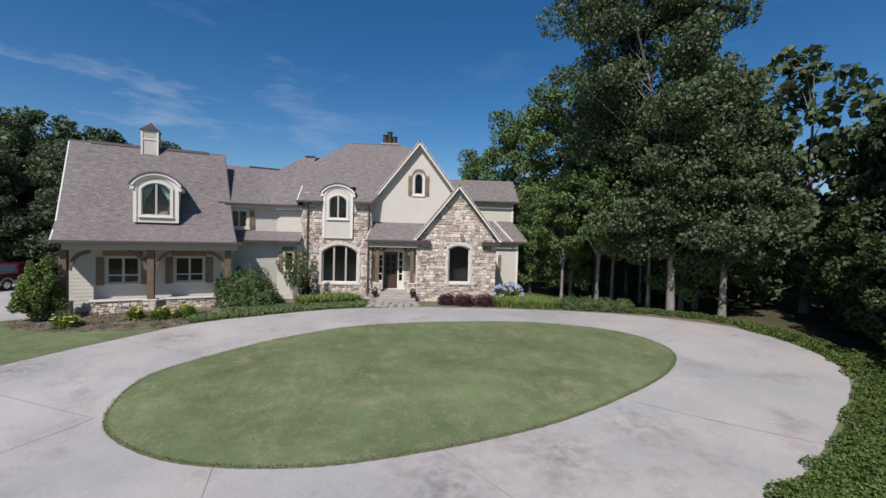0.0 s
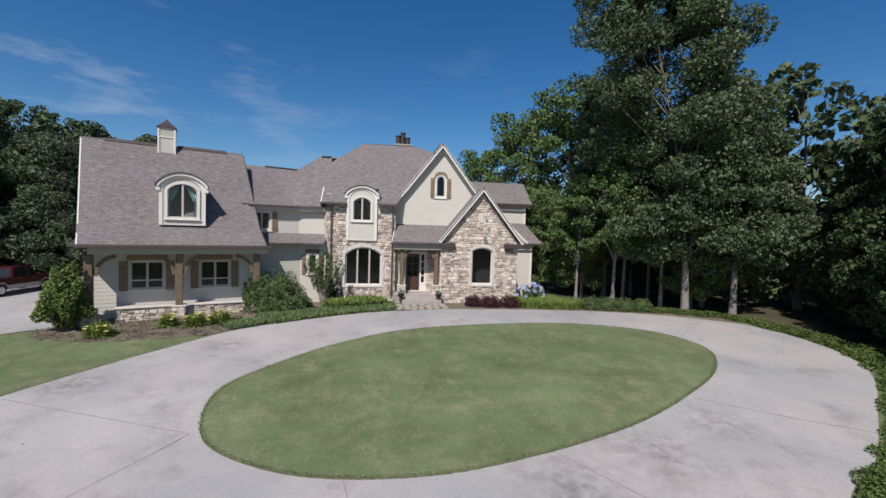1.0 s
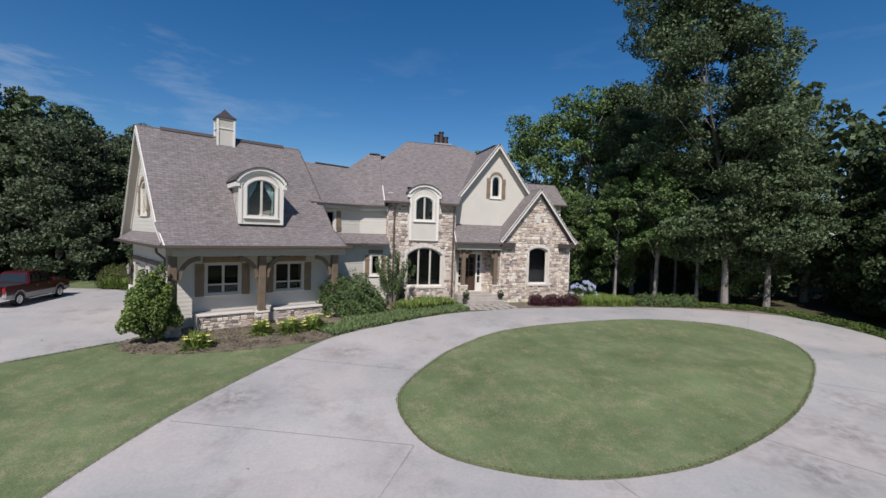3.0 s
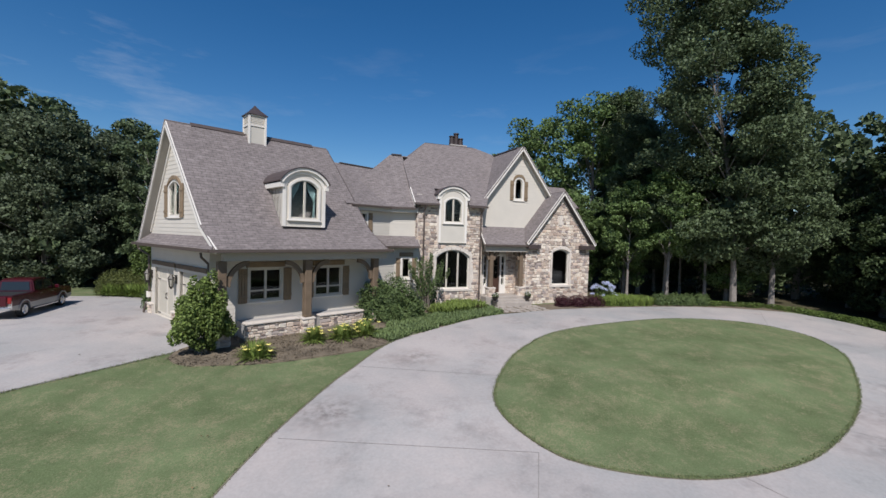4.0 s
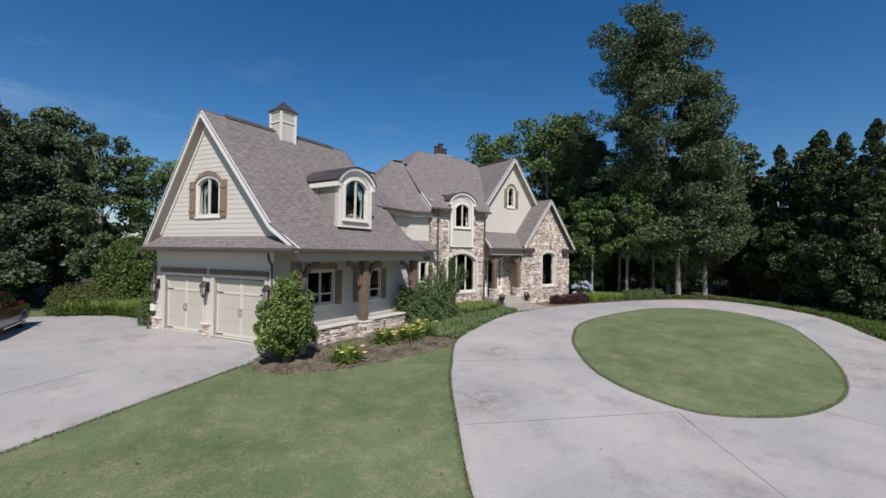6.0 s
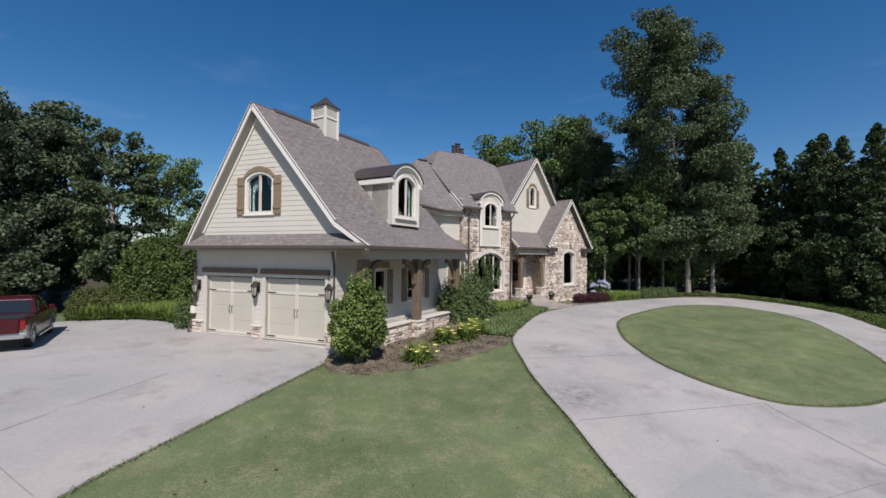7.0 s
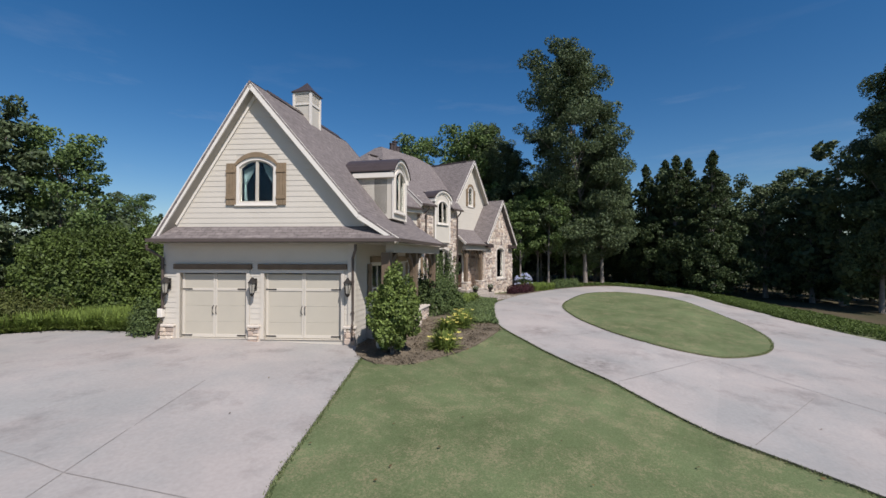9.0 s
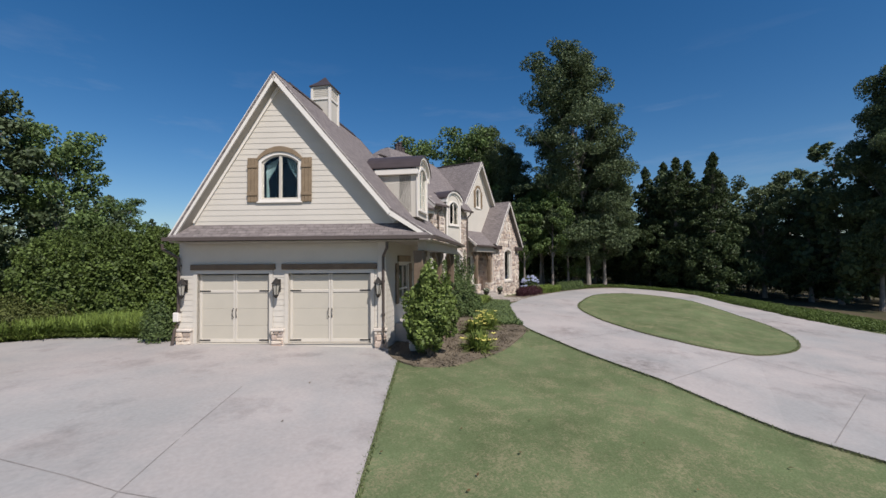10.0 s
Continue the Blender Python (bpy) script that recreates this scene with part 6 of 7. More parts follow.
def thick(name, label, category, blobs, leaves, size, material, seed, group="", shoots=0, lump=0.10, stem=0.05):
    """A dense bush or hedge: leaves packed over and under a lumpy rounded skin. Blobs are (x, y, rx, ry, h)."""
    g = np.random.default_rng(seed)
    x0, y0 = blobs[0][0], blobs[0][1]
    t = thing(name, label, category, group, at=(x0, y0, ground_z(x0, y0)))
    area = np.array([b[2] * b[3] + b[4] * (b[2] + b[3]) for b in blobs])
    vs = []
    for b, share in zip(blobs, area / area.sum()):
        k = int(leaves * share)
        d = g.normal(size=(k, 3))
        d[:, 2] = np.abs(d[:, 2]) * 1.0 - 0.35
        d /= np.linalg.norm(d, axis=1, keepdims=True)
        rad = 1 - np.abs(g.normal(0, 0.17, k)) + lump * (np.sin(d[:, 0] * 7 + seed) * np.sin(d[:, 1] * 7 + 2) + 0.6 * np.sin(d[:, 2] * 13 + d[:, 0] * 11) + 0.5 * np.sin(d[:, 1] * 17 + d[:, 2] * 9))
        q = np.sign(d) * np.abs(d) ** 0.85
        hh = b[4] / 1.35
        p = q * rad[:, None] * np.array((b[2], b[3], hh)) + np.array((b[0] - x0, b[1] - y0, hh * 0.35))
        ok = p[:, 2] > 0.02
        for ob in blobs:
            if ob is not b:
                e = ((p[:, 0] - ob[0] + x0) / ob[2]) ** 2 + ((p[:, 1] - ob[1] + y0) / ob[3]) ** 2 + ((p[:, 2] - ob[4] * 0.26) / (ob[4] / 1.35)) ** 2
                ok &= e > 0.62
        p, d = p[ok], d[ok]
        k = len(p)
        nr = d * 0.7 + g.normal(size=(k, 3)) * 0.75 + np.array((0, 0, 0.35))
        nr /= np.linalg.norm(nr, axis=1, keepdims=True)
        u = np.cross(nr, g.normal(size=(k, 3)))
        u /= np.linalg.norm(u, axis=1, keepdims=True) + 1e-9
        v = np.cross(nr, u)
        s = size * g.uniform(0.6, 1.4, (k, 1))
        vs.append(np.stack([p - u * s * 0.5, p + v * s * 0.3 + nr * s * 0.1, p + u * s * 0.5, p - v * s * 0.3 + nr * s * 0.1], 1).reshape(-1, 3))
        # coarser leaves deep inside, which close the bush
        k = max(30, int(leaves * share * 0.12))
        d = g.normal(size=(k, 3))
        d[:, 2] = np.abs(d[:, 2]) - 0.2
        d /= np.linalg.norm(d, axis=1, keepdims=True)
        c = d * g.uniform(0.5, 0.78, (k, 1)) * np.array((b[2], b[3], hh)) + np.array((b[0] - x0, b[1] - y0, hh * 0.35))
        c[:, 2] = np.maximum(c[:, 2], size)
        w = np.cross(d, g.normal(size=(k, 3)))
        w /= np.linalg.norm(w, axis=1, keepdims=True)
        n2 = np.cross(d, w)
        vs.append(np.stack([c - w * size * 1.3, c + n2 * size * 0.9, c + w * size * 1.3, c - n2 * size * 0.9], 1).reshape(-1, 3))
        if shoots:
            k = int(shoots * share)
            a, r = g.uniform(0, math.tau, k), np.sqrt(g.uniform(0, 0.8, k))
            px, py = b[0] - x0 + np.cos(a) * r * b[2], b[1] - y0 + np.sin(a) * r * b[3]
            pz = b[4] * 0.26 + hh * np.sqrt(1 - r * r)
            for j in range(8):
                c = np.stack([px, py, pz + size * (j - 2) * 0.55], 1) + g.normal(0, size * 0.22, (k, 3))
                w = g.normal(size=(k, 3)) + np.array((0, 0, 1.2))
                w /= np.linalg.norm(w, axis=1, keepdims=True)
                n2 = np.cross(w, g.normal(size=(k, 3)))
                n2 /= np.linalg.norm(n2, axis=1, keepdims=True)
                vs.append(np.stack([c - w * size * 0.5, c + n2 * size * 0.25, c + w * size * 0.5, c - n2 * size * 0.25], 1).reshape(-1, 3))
    v = np.concatenate(vs)
    ob = new("foliage", quad_mesh("foliage", v, len(v) // 4, material))
    ob.parent = t
    for b in blobs:
        bm = bmesh.new()
        x, y = b[0] - x0, b[1] - y0
        tube(bm, [(x, y, -0.1), (x + 0.04, y, b[4] * 0.35), (x, y + 0.05, b[4] * 0.7)], [stem, stem * 0.7, stem * 0.3], 5)
        part("stem", bm, M["bark"], t)
    return t


def egg(rx, ry, h, n, seed):
    """Clumps that fill an upright egg, widest below its middle."""
    g = random.Random(seed)
    out = []
    for i in range(n):
        f = (i + 0.5) / n
        sh = max(0.16, (1 - abs((f - 0.38) / (0.62 if f > 0.38 else 0.46)) ** 1.6) ** 0.8)
        a = i * 2.4 + g.uniform(-0.3, 0.3)
        r = g.uniform(0.4, 0.75) * sh
        k = g.uniform(0.28, 0.4) * max(0.5, sh)
        out.append((math.cos(a) * rx * r, math.sin(a) * ry * r, h * (0.11 + 0.82 * f), rx * k, ry * k, rx * k))
    return out


def blades(name, label, category, area, n, length, material, seed, lean=0.5, kind="stuff", avoid=None, fan=False):
    """Arching strap leaves over an area given as (x, y, rx, ry) patches."""
    g = np.random.default_rng(seed)
    vs = []
    for x, y, rx, ry in area:
        k = int(n * rx * ry / sum(a[2] * a[3] for a in area))
        ang, rad = g.uniform(0, math.tau, k), np.sqrt(g.uniform(0, 1, k))
        px, py = x + np.cos(ang) * rad * rx, y + np.sin(ang) * rad * ry
        if avoid:
            ok = np.array([not inside(a, c, avoid) for a, c in zip(px, py)])
            px, py = px[ok], py[ok]
            k = len(px)
        pz = np.array([ground_z(a, c) for a, c in zip(px, py)])
        d = g.uniform(0, math.tau, k)
        if fan:
            d = np.arctan2(py - y, px - x) + g.normal(0, 0.5, k)
            px, py = x + (px - x) * 0.5, y + (py - y) * 0.5
        ll = length * g.uniform(0.55, 1.25, k)
        w = 0.02 + 0.012 * g.uniform(0, 1, k)
        tilt = g.uniform(0.1, lean, k)
        dx, dy = np.cos(d), np.sin(d)
        b = np.stack([px, py, pz], 1)
        t = np.stack([px + dx * ll * tilt, py + dy * ll * tilt, pz + ll * (np.sqrt(1 - np.minimum(tilt, 0.95) ** 2) - 0.3 * tilt)], 1)
        m = (b + t) / 2 + np.stack([-dx * ll * 0.06, -dy * ll * 0.06, ll * 0.16], 1)
        s = np.stack([-dy * w, dx * w, np.zeros(k)], 1)
        vs.append(np.stack([b, m - s, t, m + s], 1).reshape(-1, 3))
    v = np.concatenate(vs)
    return tagged(new(name, quad_mesh(name, v, len(v) // 4, material)), label, category, "", kind)


# --- beds ---
M["weeping"] = leaf_mat("grey green leaves", (0.095, 0.14, 0.054))
BED = smooth_loop([(-12.1, 16.95), (-11.6, 16.05), (-10.6, 15.75), (-8.8, 15.55), (-6.6, 15.85), (-5.2, 16.2), (-4.6, 16.9), (-5.0, 19.5), (-5.5, 21.3), (-8.5, 19.6), (-11.3, 18.3)], 4)
sheet("mulch_bed", BED, 0.05, M["mulch"], "brown bark mulch bed along the porch", "flower bed", skirt=0.06)
g = random.Random(70)
cs = []
while len(cs) < 420:
    x, y = g.uniform(-12.7, -4.3), g.uniform(15.6, 19.4)
    if inside(x, y, BED):
        cs.append((x, y, ground_z(x, y) + 0.06))
v, k = leaf_cloud(cs, [(0.22, 0.22, 0.03)] * len(cs), [30] * len(cs), 0.055, 77, up_bias=2.0)
tagged(new("bark_chips", quad_mesh("bark_chips", v, k, M["mulch"])), "loose brown bark chips on the bed", "mulch", "", "stuff")
shrub("holly_bush", "glossy green upright holly bush at the garage corner", "bush", -11.1, 16.85, egg(0.96, 0.96, 2.75, 46, 5) + [(0.25, 0.1, 2.55, 0.2, 0.2, 0.45), (-0.3, -0.1, 2.4, 0.18, 0.18, 0.4), (0.62, -0.2, 1.95, 0.2, 0.2, 0.35), (-0.7, 0.2, 1.7, 0.22, 0.22, 0.35), (0.1, -0.5, 2.2, 0.18, 0.18, 0.4), (-0.75, -0.3, 0.75, 0.25, 0.25, 0.3), (0.8, 0.1, 0.85, 0.25, 0.25, 0.3)], 16500, 0.1, M["holly"], 5, 7)
thick("round_bush", "dense weeping green shrub before the link wing", "bush", [(-3.75, 20.6, 1.35, 1.1, 2.0), (-2.75, 20.4, 0.8, 0.75, 1.1), (-4.6, 20.3, 0.6, 0.6, 1.5)], 24000, 0.085, M["weeping"], 8, lump=0.14)
shrub("small_bush", "dark rounded bush at the foot of the tower", "bush", -1.0, 22.35, mound(0.55, 0.45, 1.2, 12, 9), 1600, 0.09, M["pine"], 9)


def crape(x, y, seed):
    """Pale stems that fan out from the foot, each ending in feathery upright shoots."""
    g = random.Random(seed)
    t = thing("crape_myrtle", "vase shaped crape myrtle with pale stems and feathery green shoots", "bush", at=(x, y, ground_z(x, y)))
    cs, rs = [], []
    for i in range(15):
        a = i * 2.4
        r = 1.25 * math.sqrt((i + 0.5) / 15)
        top = 3.0 - 0.45 * r * r + g.uniform(-0.25, 0.15)
        tip = Vector((math.cos(a) * r, math.sin(a) * r * 0.85, top))
        foot = Vector((math.cos(a) * 0.1, math.sin(a) * 0.1, -0.05))
        m1 = foot.lerp(tip, 0.4) + Vector((-math.cos(a) * r * 0.12, -math.sin(a) * r * 0.12, 0.1))
        bm = bmesh.new()
        tube(bm, [foot, m1, tip], [0.024, 0.014, 0.004], 5)
        part("stem", bm, M["palebark"], t)
        for k in range(7):
            f = 0.38 + 0.62 * k / 6
            c = foot.lerp(m1, f / 0.4) if f < 0.4 else m1.lerp(tip, (f - 0.4) / 0.6)
            cs.append((c.x + g.uniform(-0.08, 0.08), c.y + g.uniform(-0.08, 0.08), c.z))
            rs.append((0.10, 0.10, 0.22))
    v, k = leaf_cloud(cs, rs, [52] * len(cs), 0.085, seed)
    ob = new("foliage", quad_mesh("foliage", v, k, M["weeping"]))
    ob.parent = t


M["palebark"] = mat("pale peeling bark", (0.22, 0.185, 0.15), 0.8, 0.2, 8, 50, 0.2)
crape(-1.4, 21.75, 14)
shrub("porch_shrub", "thin dark shrub at the end of the porch", "bush", -4.9, 20.2, mound(0.5, 0.4, 1.9, 12, 19, 0.2), 900, 0.1, M["pine"], 19)


def lily_clump(x, y, r, seed):
    t = thing("daylily", "daylily clump with yellow flowers in the bark bed", "flower", "yellow daylilies", at=(0, 0, 0))
    ob = blades("leaves", "", "", [(x, y, r, r * 0.9)], 480, 0.62, M["lily"], seed, lean=0.97, kind="", fan=True)
    ob.parent = t
    g = random.Random(seed)
    bm = bmesh.new()
    fl = bmesh.new()
    for i in range(14):
        a, d = g.uniform(0, math.tau), r * g.uniform(0.1, 1.15)
        px, py = x + math.cos(a) * d, y + math.sin(a) * d
        z = ground_z(px, py)
        h = g.uniform(0.26, 0.58)
        tube(bm, [(px, py, z), (px + 0.03, py, z + h)], 0.006, 4)
        c = Vector((px + 0.03, py, z + h))
        for p in range(6):
            b = p * math.tau / 6
            u = Vector((math.cos(b), math.sin(b), 0.5)).normalized()
            s = Vector((-math.sin(b), math.cos(b), 0)) * 0.028
            q = [fl.verts.new(w) for w in (c, c + u * 0.055 - s, c + u * 0.14 + Vector((0, 0, -0.01)), c + u * 0.055 + s)]
            fl.faces.new(q)
    tagged(part("stalks", bm, M["lily"], t), kind="stuff")
    tagged(part("flowers", fl, M["yellow"], t, "yellow trumpet flowers"), kind="stuff")


for i, (x, y, r) in enumerate(((-9.4, 16.1, 0.55), (-7.4, 17.4, 0.35), (-6.3, 17.45, 0.5), (-5.4, 17.85, 0.55))):
    lily_clump(x, y, r, 60 + i)
M["cover"] = leaf_mat("groundcover leaves", (0.155, 0.215, 0.095))
blades("groundcover", "bright green grassy groundcover along the driveway edge", "groundcover",
       [(-4.3, 17.6, 0.9, 0.7), (-3.0, 18.8, 1.2, 0.9), (-1.6, 19.4, 1.3, 0.9), (-0.3, 20.2, 1.3, 0.9), (0.9, 20.7, 0.9, 0.9), (-2.2, 20.0, 1.2, 0.8), (0.4, 21.5, 1.3, 0.8), (-4.1, 16.95, 0.6, 0.35), (-2.6, 17.95, 0.9, 0.4), (-1.0, 18.75, 0.9, 0.4), (0.6, 19.3, 0.9, 0.4), (1.5, 20.3, 0.5, 0.7), (2.0, 20.8, 0.7, 0.6), (1.9, 21.7, 0.7, 0.8)], 42000, 0.22, M["cover"], 81, lean=0.8, avoid=DRIVE)
blades("bright_groundcover", "taller yellow green grassy tufts before the tower", "groundcover", [(-0.6, 21.3, 0.7, 0.6), (0.4, 21.6, 0.8, 0.7), (1.5, 21.9, 0.6, 0.7), (0.7, 22.4, 0.8, 0.5), (-2.4, 20.9, 0.5, 0.4)], 9000, 0.5, M["lily"], 82, lean=0.9)
sheet("planting_bed", smooth_loop([(-5.0, 16.9), (-2.9, 17.9), (1.4, 19.5), (1.9, 21.8), (1.8, 23.2), (-1.5, 23.0), (-3.2, 22.6), (-5.2, 21.2)], 4), 0.02, M["mulch"], "dark planting bed between drive and house", "flower bed")
shrub("purple_mound", "small purple leaved mound in the groundcover", "bush", 1.5, 21.3, mound(0.35, 0.35, 0.35, 8, 88), 500, 0.05, M["barberry"], 88)
sheet("planting_bed", smooth_loop([(5.6, 20.3), (8, 20.3), (12, 20.0), (16.5, 18.9), (20.3, 17.2), (21.4, 19), (17, 22.5), (12, 25), (10.6, 22.5), (5.6, 22.3)], 4), 0.02, M["mulch"], "dark planting bed beside the stone gable", "flower bed")
for i, (x, y, r) in enumerate(((7.2, 21.5, 0.5), (8.2, 21.3, 0.62), (9.4, 21.3, 0.66))):
    thick("barberry", "low mounded purple barberry shrub", "bush", [(x, y, r, r * 0.85, 0.5 + 0.35 * r)], 3200, 0.05, M["barberry"], 90 + i, group="purple barberries", lump=0.06, stem=0.02)
M["strap"] = leaf_mat("bright strap leaves", (0.17, 0.24, 0.06))
blades("liriope", "bright green strap leaved border plants", "groundcover", [(10.6, 21.6, 0.9, 0.8), (11.6, 21.4, 1.1, 0.9), (12.8, 21.2, 1.0, 0.8), (11.6, 22.3, 1.1, 0.8)], 14000, 0.55, M["strap"], 101)
hy = shrub("hydrangea", "hydrangea bush covered in pale blue flower heads", "bush", 11.0, 22.3, mound(0.75, 0.6, 1.2, 14, 111), 1500, 0.11, M["shrub"], 111)
for i in range(44):
    g = random.Random(500 + i)
    a, zz = g.uniform(0, math.tau), g.uniform(0.45, 1.36)
    rr = 0.86 * math.sqrt(max(0.1, 1 - (zz - 0.65) ** 2 * 2.2))
    v, k = leaf_cloud([(math.cos(a) * rr, math.sin(a) * rr * 0.85, zz)], [(0.11, 0.11, 0.09)], [60], 0.055, 520 + i)
    ob = new("flower_head", quad_mesh("flower_head", v, k, M["blueflower"]))
    ob.parent = hy
for i, (x, y) in enumerate(((14.2, 20.7), (15.1, 20.5), (16.0, 20.3), (17.0, 20.05))):
    thick("low_shrub", "low grey green shrub beside the driveway", "bush", [(x, y, 0.62, 0.5, 0.8)], 2000, 0.07, M["weeping"], 120 + i, group="low shrubs by the drive", stem=0.02)

# --- flagstone path ---
path_loop = [(2.6, 20.25), (5.9, 20.55), (5.5, 22.1), (2.9, 22.2), (2.5, 21.2)]
walkway = sheet("walkway", path_loop, 0.035, M["mulch"], "irregular flagstone path to the entry steps", "path")
g = random.Random(44)
for i in range(8):
    for j in range(7):
        x, y = 2.5 + i * 0.42 + g.uniform(-0.08, 0.08), 20.2 + j * 0.4 + g.uniform(-0.08, 0.08)
        if not inside(x, y, path_loop):
            continue
        bm = bmesh.new()
        n = g.choice((5, 6, 6, 7))
        r = g.uniform(0.19, 0.24)
        top = [bm.verts.new((x + math.cos(k * math.tau / n + j) * r * g.uniform(0.85, 1.1), y + math.sin(k * math.tau / n + j) * r * g.uniform(0.85, 1.1), ground_z(x, y) + 0.06)) for k in range(n)]
        low = [bm.verts.new((q.co.x, q.co.y, q.co.z - 0.05)) for q in top]
        bm.faces.new(top)
        for k in range(n):
            bm.faces.new((top[k], low[k], low[(k + 1) % n], top[(k + 1) % n]))
        part("flagstone", bm, M["flag"], walkway)

# --- ivy strip on the outer side of the drive ---
edge = smooth_loop([(14.9, 20.3), (18.3, 19.1), (20.9, 17.4), (22.15, 13.9), (20.8, 10.8), (17.2, 7.95), (14.1, 5.85), (12.15, 4.85), (6.95, 0.65), (4.7, -4)], 10, False)
cs, rs, cn = [], [], []
g = random.Random(9)
for i, (x, y) in enumerate(edge):
    nx, ny = edge[min(i + 1, len(edge) - 1)][0] - edge[max(i - 1, 0)][0], edge[min(i + 1, len(edge) - 1)][1] - edge[max(i - 1, 0)][1]
    ln = math.hypot(nx, ny)
    ox, oy = -ny / ln, nx / ln
    for d in (0.15, 0.6, 1.2, 1.8, 2.4, 3.0):
        if d > 0.7 and y > 13.5 or d < 0.3 and y > 16.5:
            continue
        px, py = x + ox * d + g.uniform(-0.2, 0.2), y + oy * d + g.uniform(-0.2, 0.2)
        cs.append((px, py, ground_z(px, py) + 0.12))
        rs.append((0.5, 0.5, 0.2))
        cn.append(480)
v, k = leaf_cloud(cs, rs, cn, 0.075, 131, up_bias=1.2)
tagged(new("ivy_border", quad_mesh("ivy_border", v, k, M["ivy"])), "thick trimmed ivy border along the driveway", "groundcover", "", "stuff")

# --- left side hedges ---
thick("laurel_hedge", "tall dense bright green laurel hedge beside the apron", "hedge", [(-15.9, 31.1, 1.5, 1.4, 3.6), (-14.4, 30.8, 1.6, 1.5, 3.85), (-12.7, 30.7, 1.6, 1.5, 3.95), (-11.2, 30.8, 1.5, 1.5, 3.95)], 62000, 0.13, M["laurel"], 141, shoots=2600, lump=0.17, stem=0.09)
thick("low_hedge", "low mounded olive green shrubs beside the laurel", "hedge", [(-16.3, 30.1, 0.85, 0.75, 1.25), (-17.3, 30.5, 1.0, 0.8, 1.5), (-18.3, 30.9, 0.9, 0.8, 1.35)], 20000, 0.07, M["olive"], 142, shoots=300, lump=0.09)
thick("corner_bush", "rounded shrub at the back corner of the garage", "bush", [(-14.85, 25.35, 0.45, 0.5, 1.35)], 2800, 0.07, M["weeping"], 143, stem=0.03)
blades("liriope_border", "grassy green border plants along the apron", "groundcover", [(-15.6, 29.1, 0.8, 1.0), (-16.6, 29.6, 0.8, 0.6), (-15.0, 28.9, 0.9, 0.9), (-14.9, 27.4, 0.5, 1.0), (-17.8, 30.1, 0.8, 0.4), (-16.1, 29.9, 1.2, 0.7), (-14.7, 28.4, 0.7, 1.0)], 30000, 0.74, M["strap"], 144, lean=0.9, avoid=APRON)

# --- joints in the concrete ---
M["joint"] = mat("dark joint", (0.245, 0.225, 0.21), 0.95, 0.3, 5, 60, 0.1)


def joint(parent, p, q, lift, w=0.017):
    n = max(2, int(math.dist(p, q) / 0.8))
    d = Vector((q[0] - p[0], q[1] - p[1], 0)).normalized()
    s = Vector((-d.y, d.x, 0)) * w / 2
    bm = bmesh.new()
    rows = []
    for i in range(n + 1):
        x, y = p[0] + (q[0] - p[0]) * i / n, p[1] + (q[1] - p[1]) * i / n
        c = Vector((x, y, ground_z(x, y) + lift))
        rows.append((bm.verts.new(c - s), bm.verts.new(c + s)))
    for (a, b), (c, d2) in zip(rows, rows[1:]):
        bm.faces.new((a, c, d2, b))
    bmesh.ops.recalc_face_normals(bm, faces=bm.faces[:])
    part("joint", bm, M["joint"], parent)


drive, apron = bpy.data.objects["driveway"], bpy.data.objects["driveway_apron"]
for p, q in (((-8.5, 10.8), (-2.75, 8.85)), ((-2.75, 8.85), (-6.0, 3.9)), ((1.2, 6.95), (2.0, 4.0)), ((6.2, 7.4), (8.4, 4.6)), ((-6.1, 14.55), (-1.75, 12.65)), ((-9.95, 7.8), (-5.2, 6.3)),
             ((11.2, 17.2), (12.3, 19.9)), ((15.7, 15.2), (19.0, 17.7)), ((11.9, 9.6), (15.9, 7.5))):
    joint(drive, p, q, 0.036)
for p, q in (((-19.0, 16.1), (-15.9, 18.6)), ((-19.0, 16.1), (-17.85, 13.6)), ((-22.0, 26.0), (-19.0, 16.1)), ((-27, 9.6), (-19.0, 16.1))):
    joint(apron, p, q, 0.041)


# --- pickup truck ---
def paint(name, c, rough=0.25, metal=0.0):
    m = mat(name, c, rough, 0.06, 3, 30, 0.0, metal=metal, spec=0.4)
    m.node_tree.nodes["Principled BSDF"].inputs["Coat Weight"].default_value = 0.2
    return m


M["red"] = paint("red car paint", (0.05, 0.003, 0.008))
M["silver"] = paint("beige lower paint", (0.40, 0.38, 0.36), 0.35, 0.3)
M["tyre"] = mat("tyre rubber", (0.02, 0.02, 0.02), 0.85, 0.2, 6, 60, 0.1)
M["chrome"] = paint("polished alloy", (0.6, 0.6, 0.6), 0.2, 0.9)
M["lens"] = paint("red lamp lens", (0.2, 0.01, 0.01), 0.15)


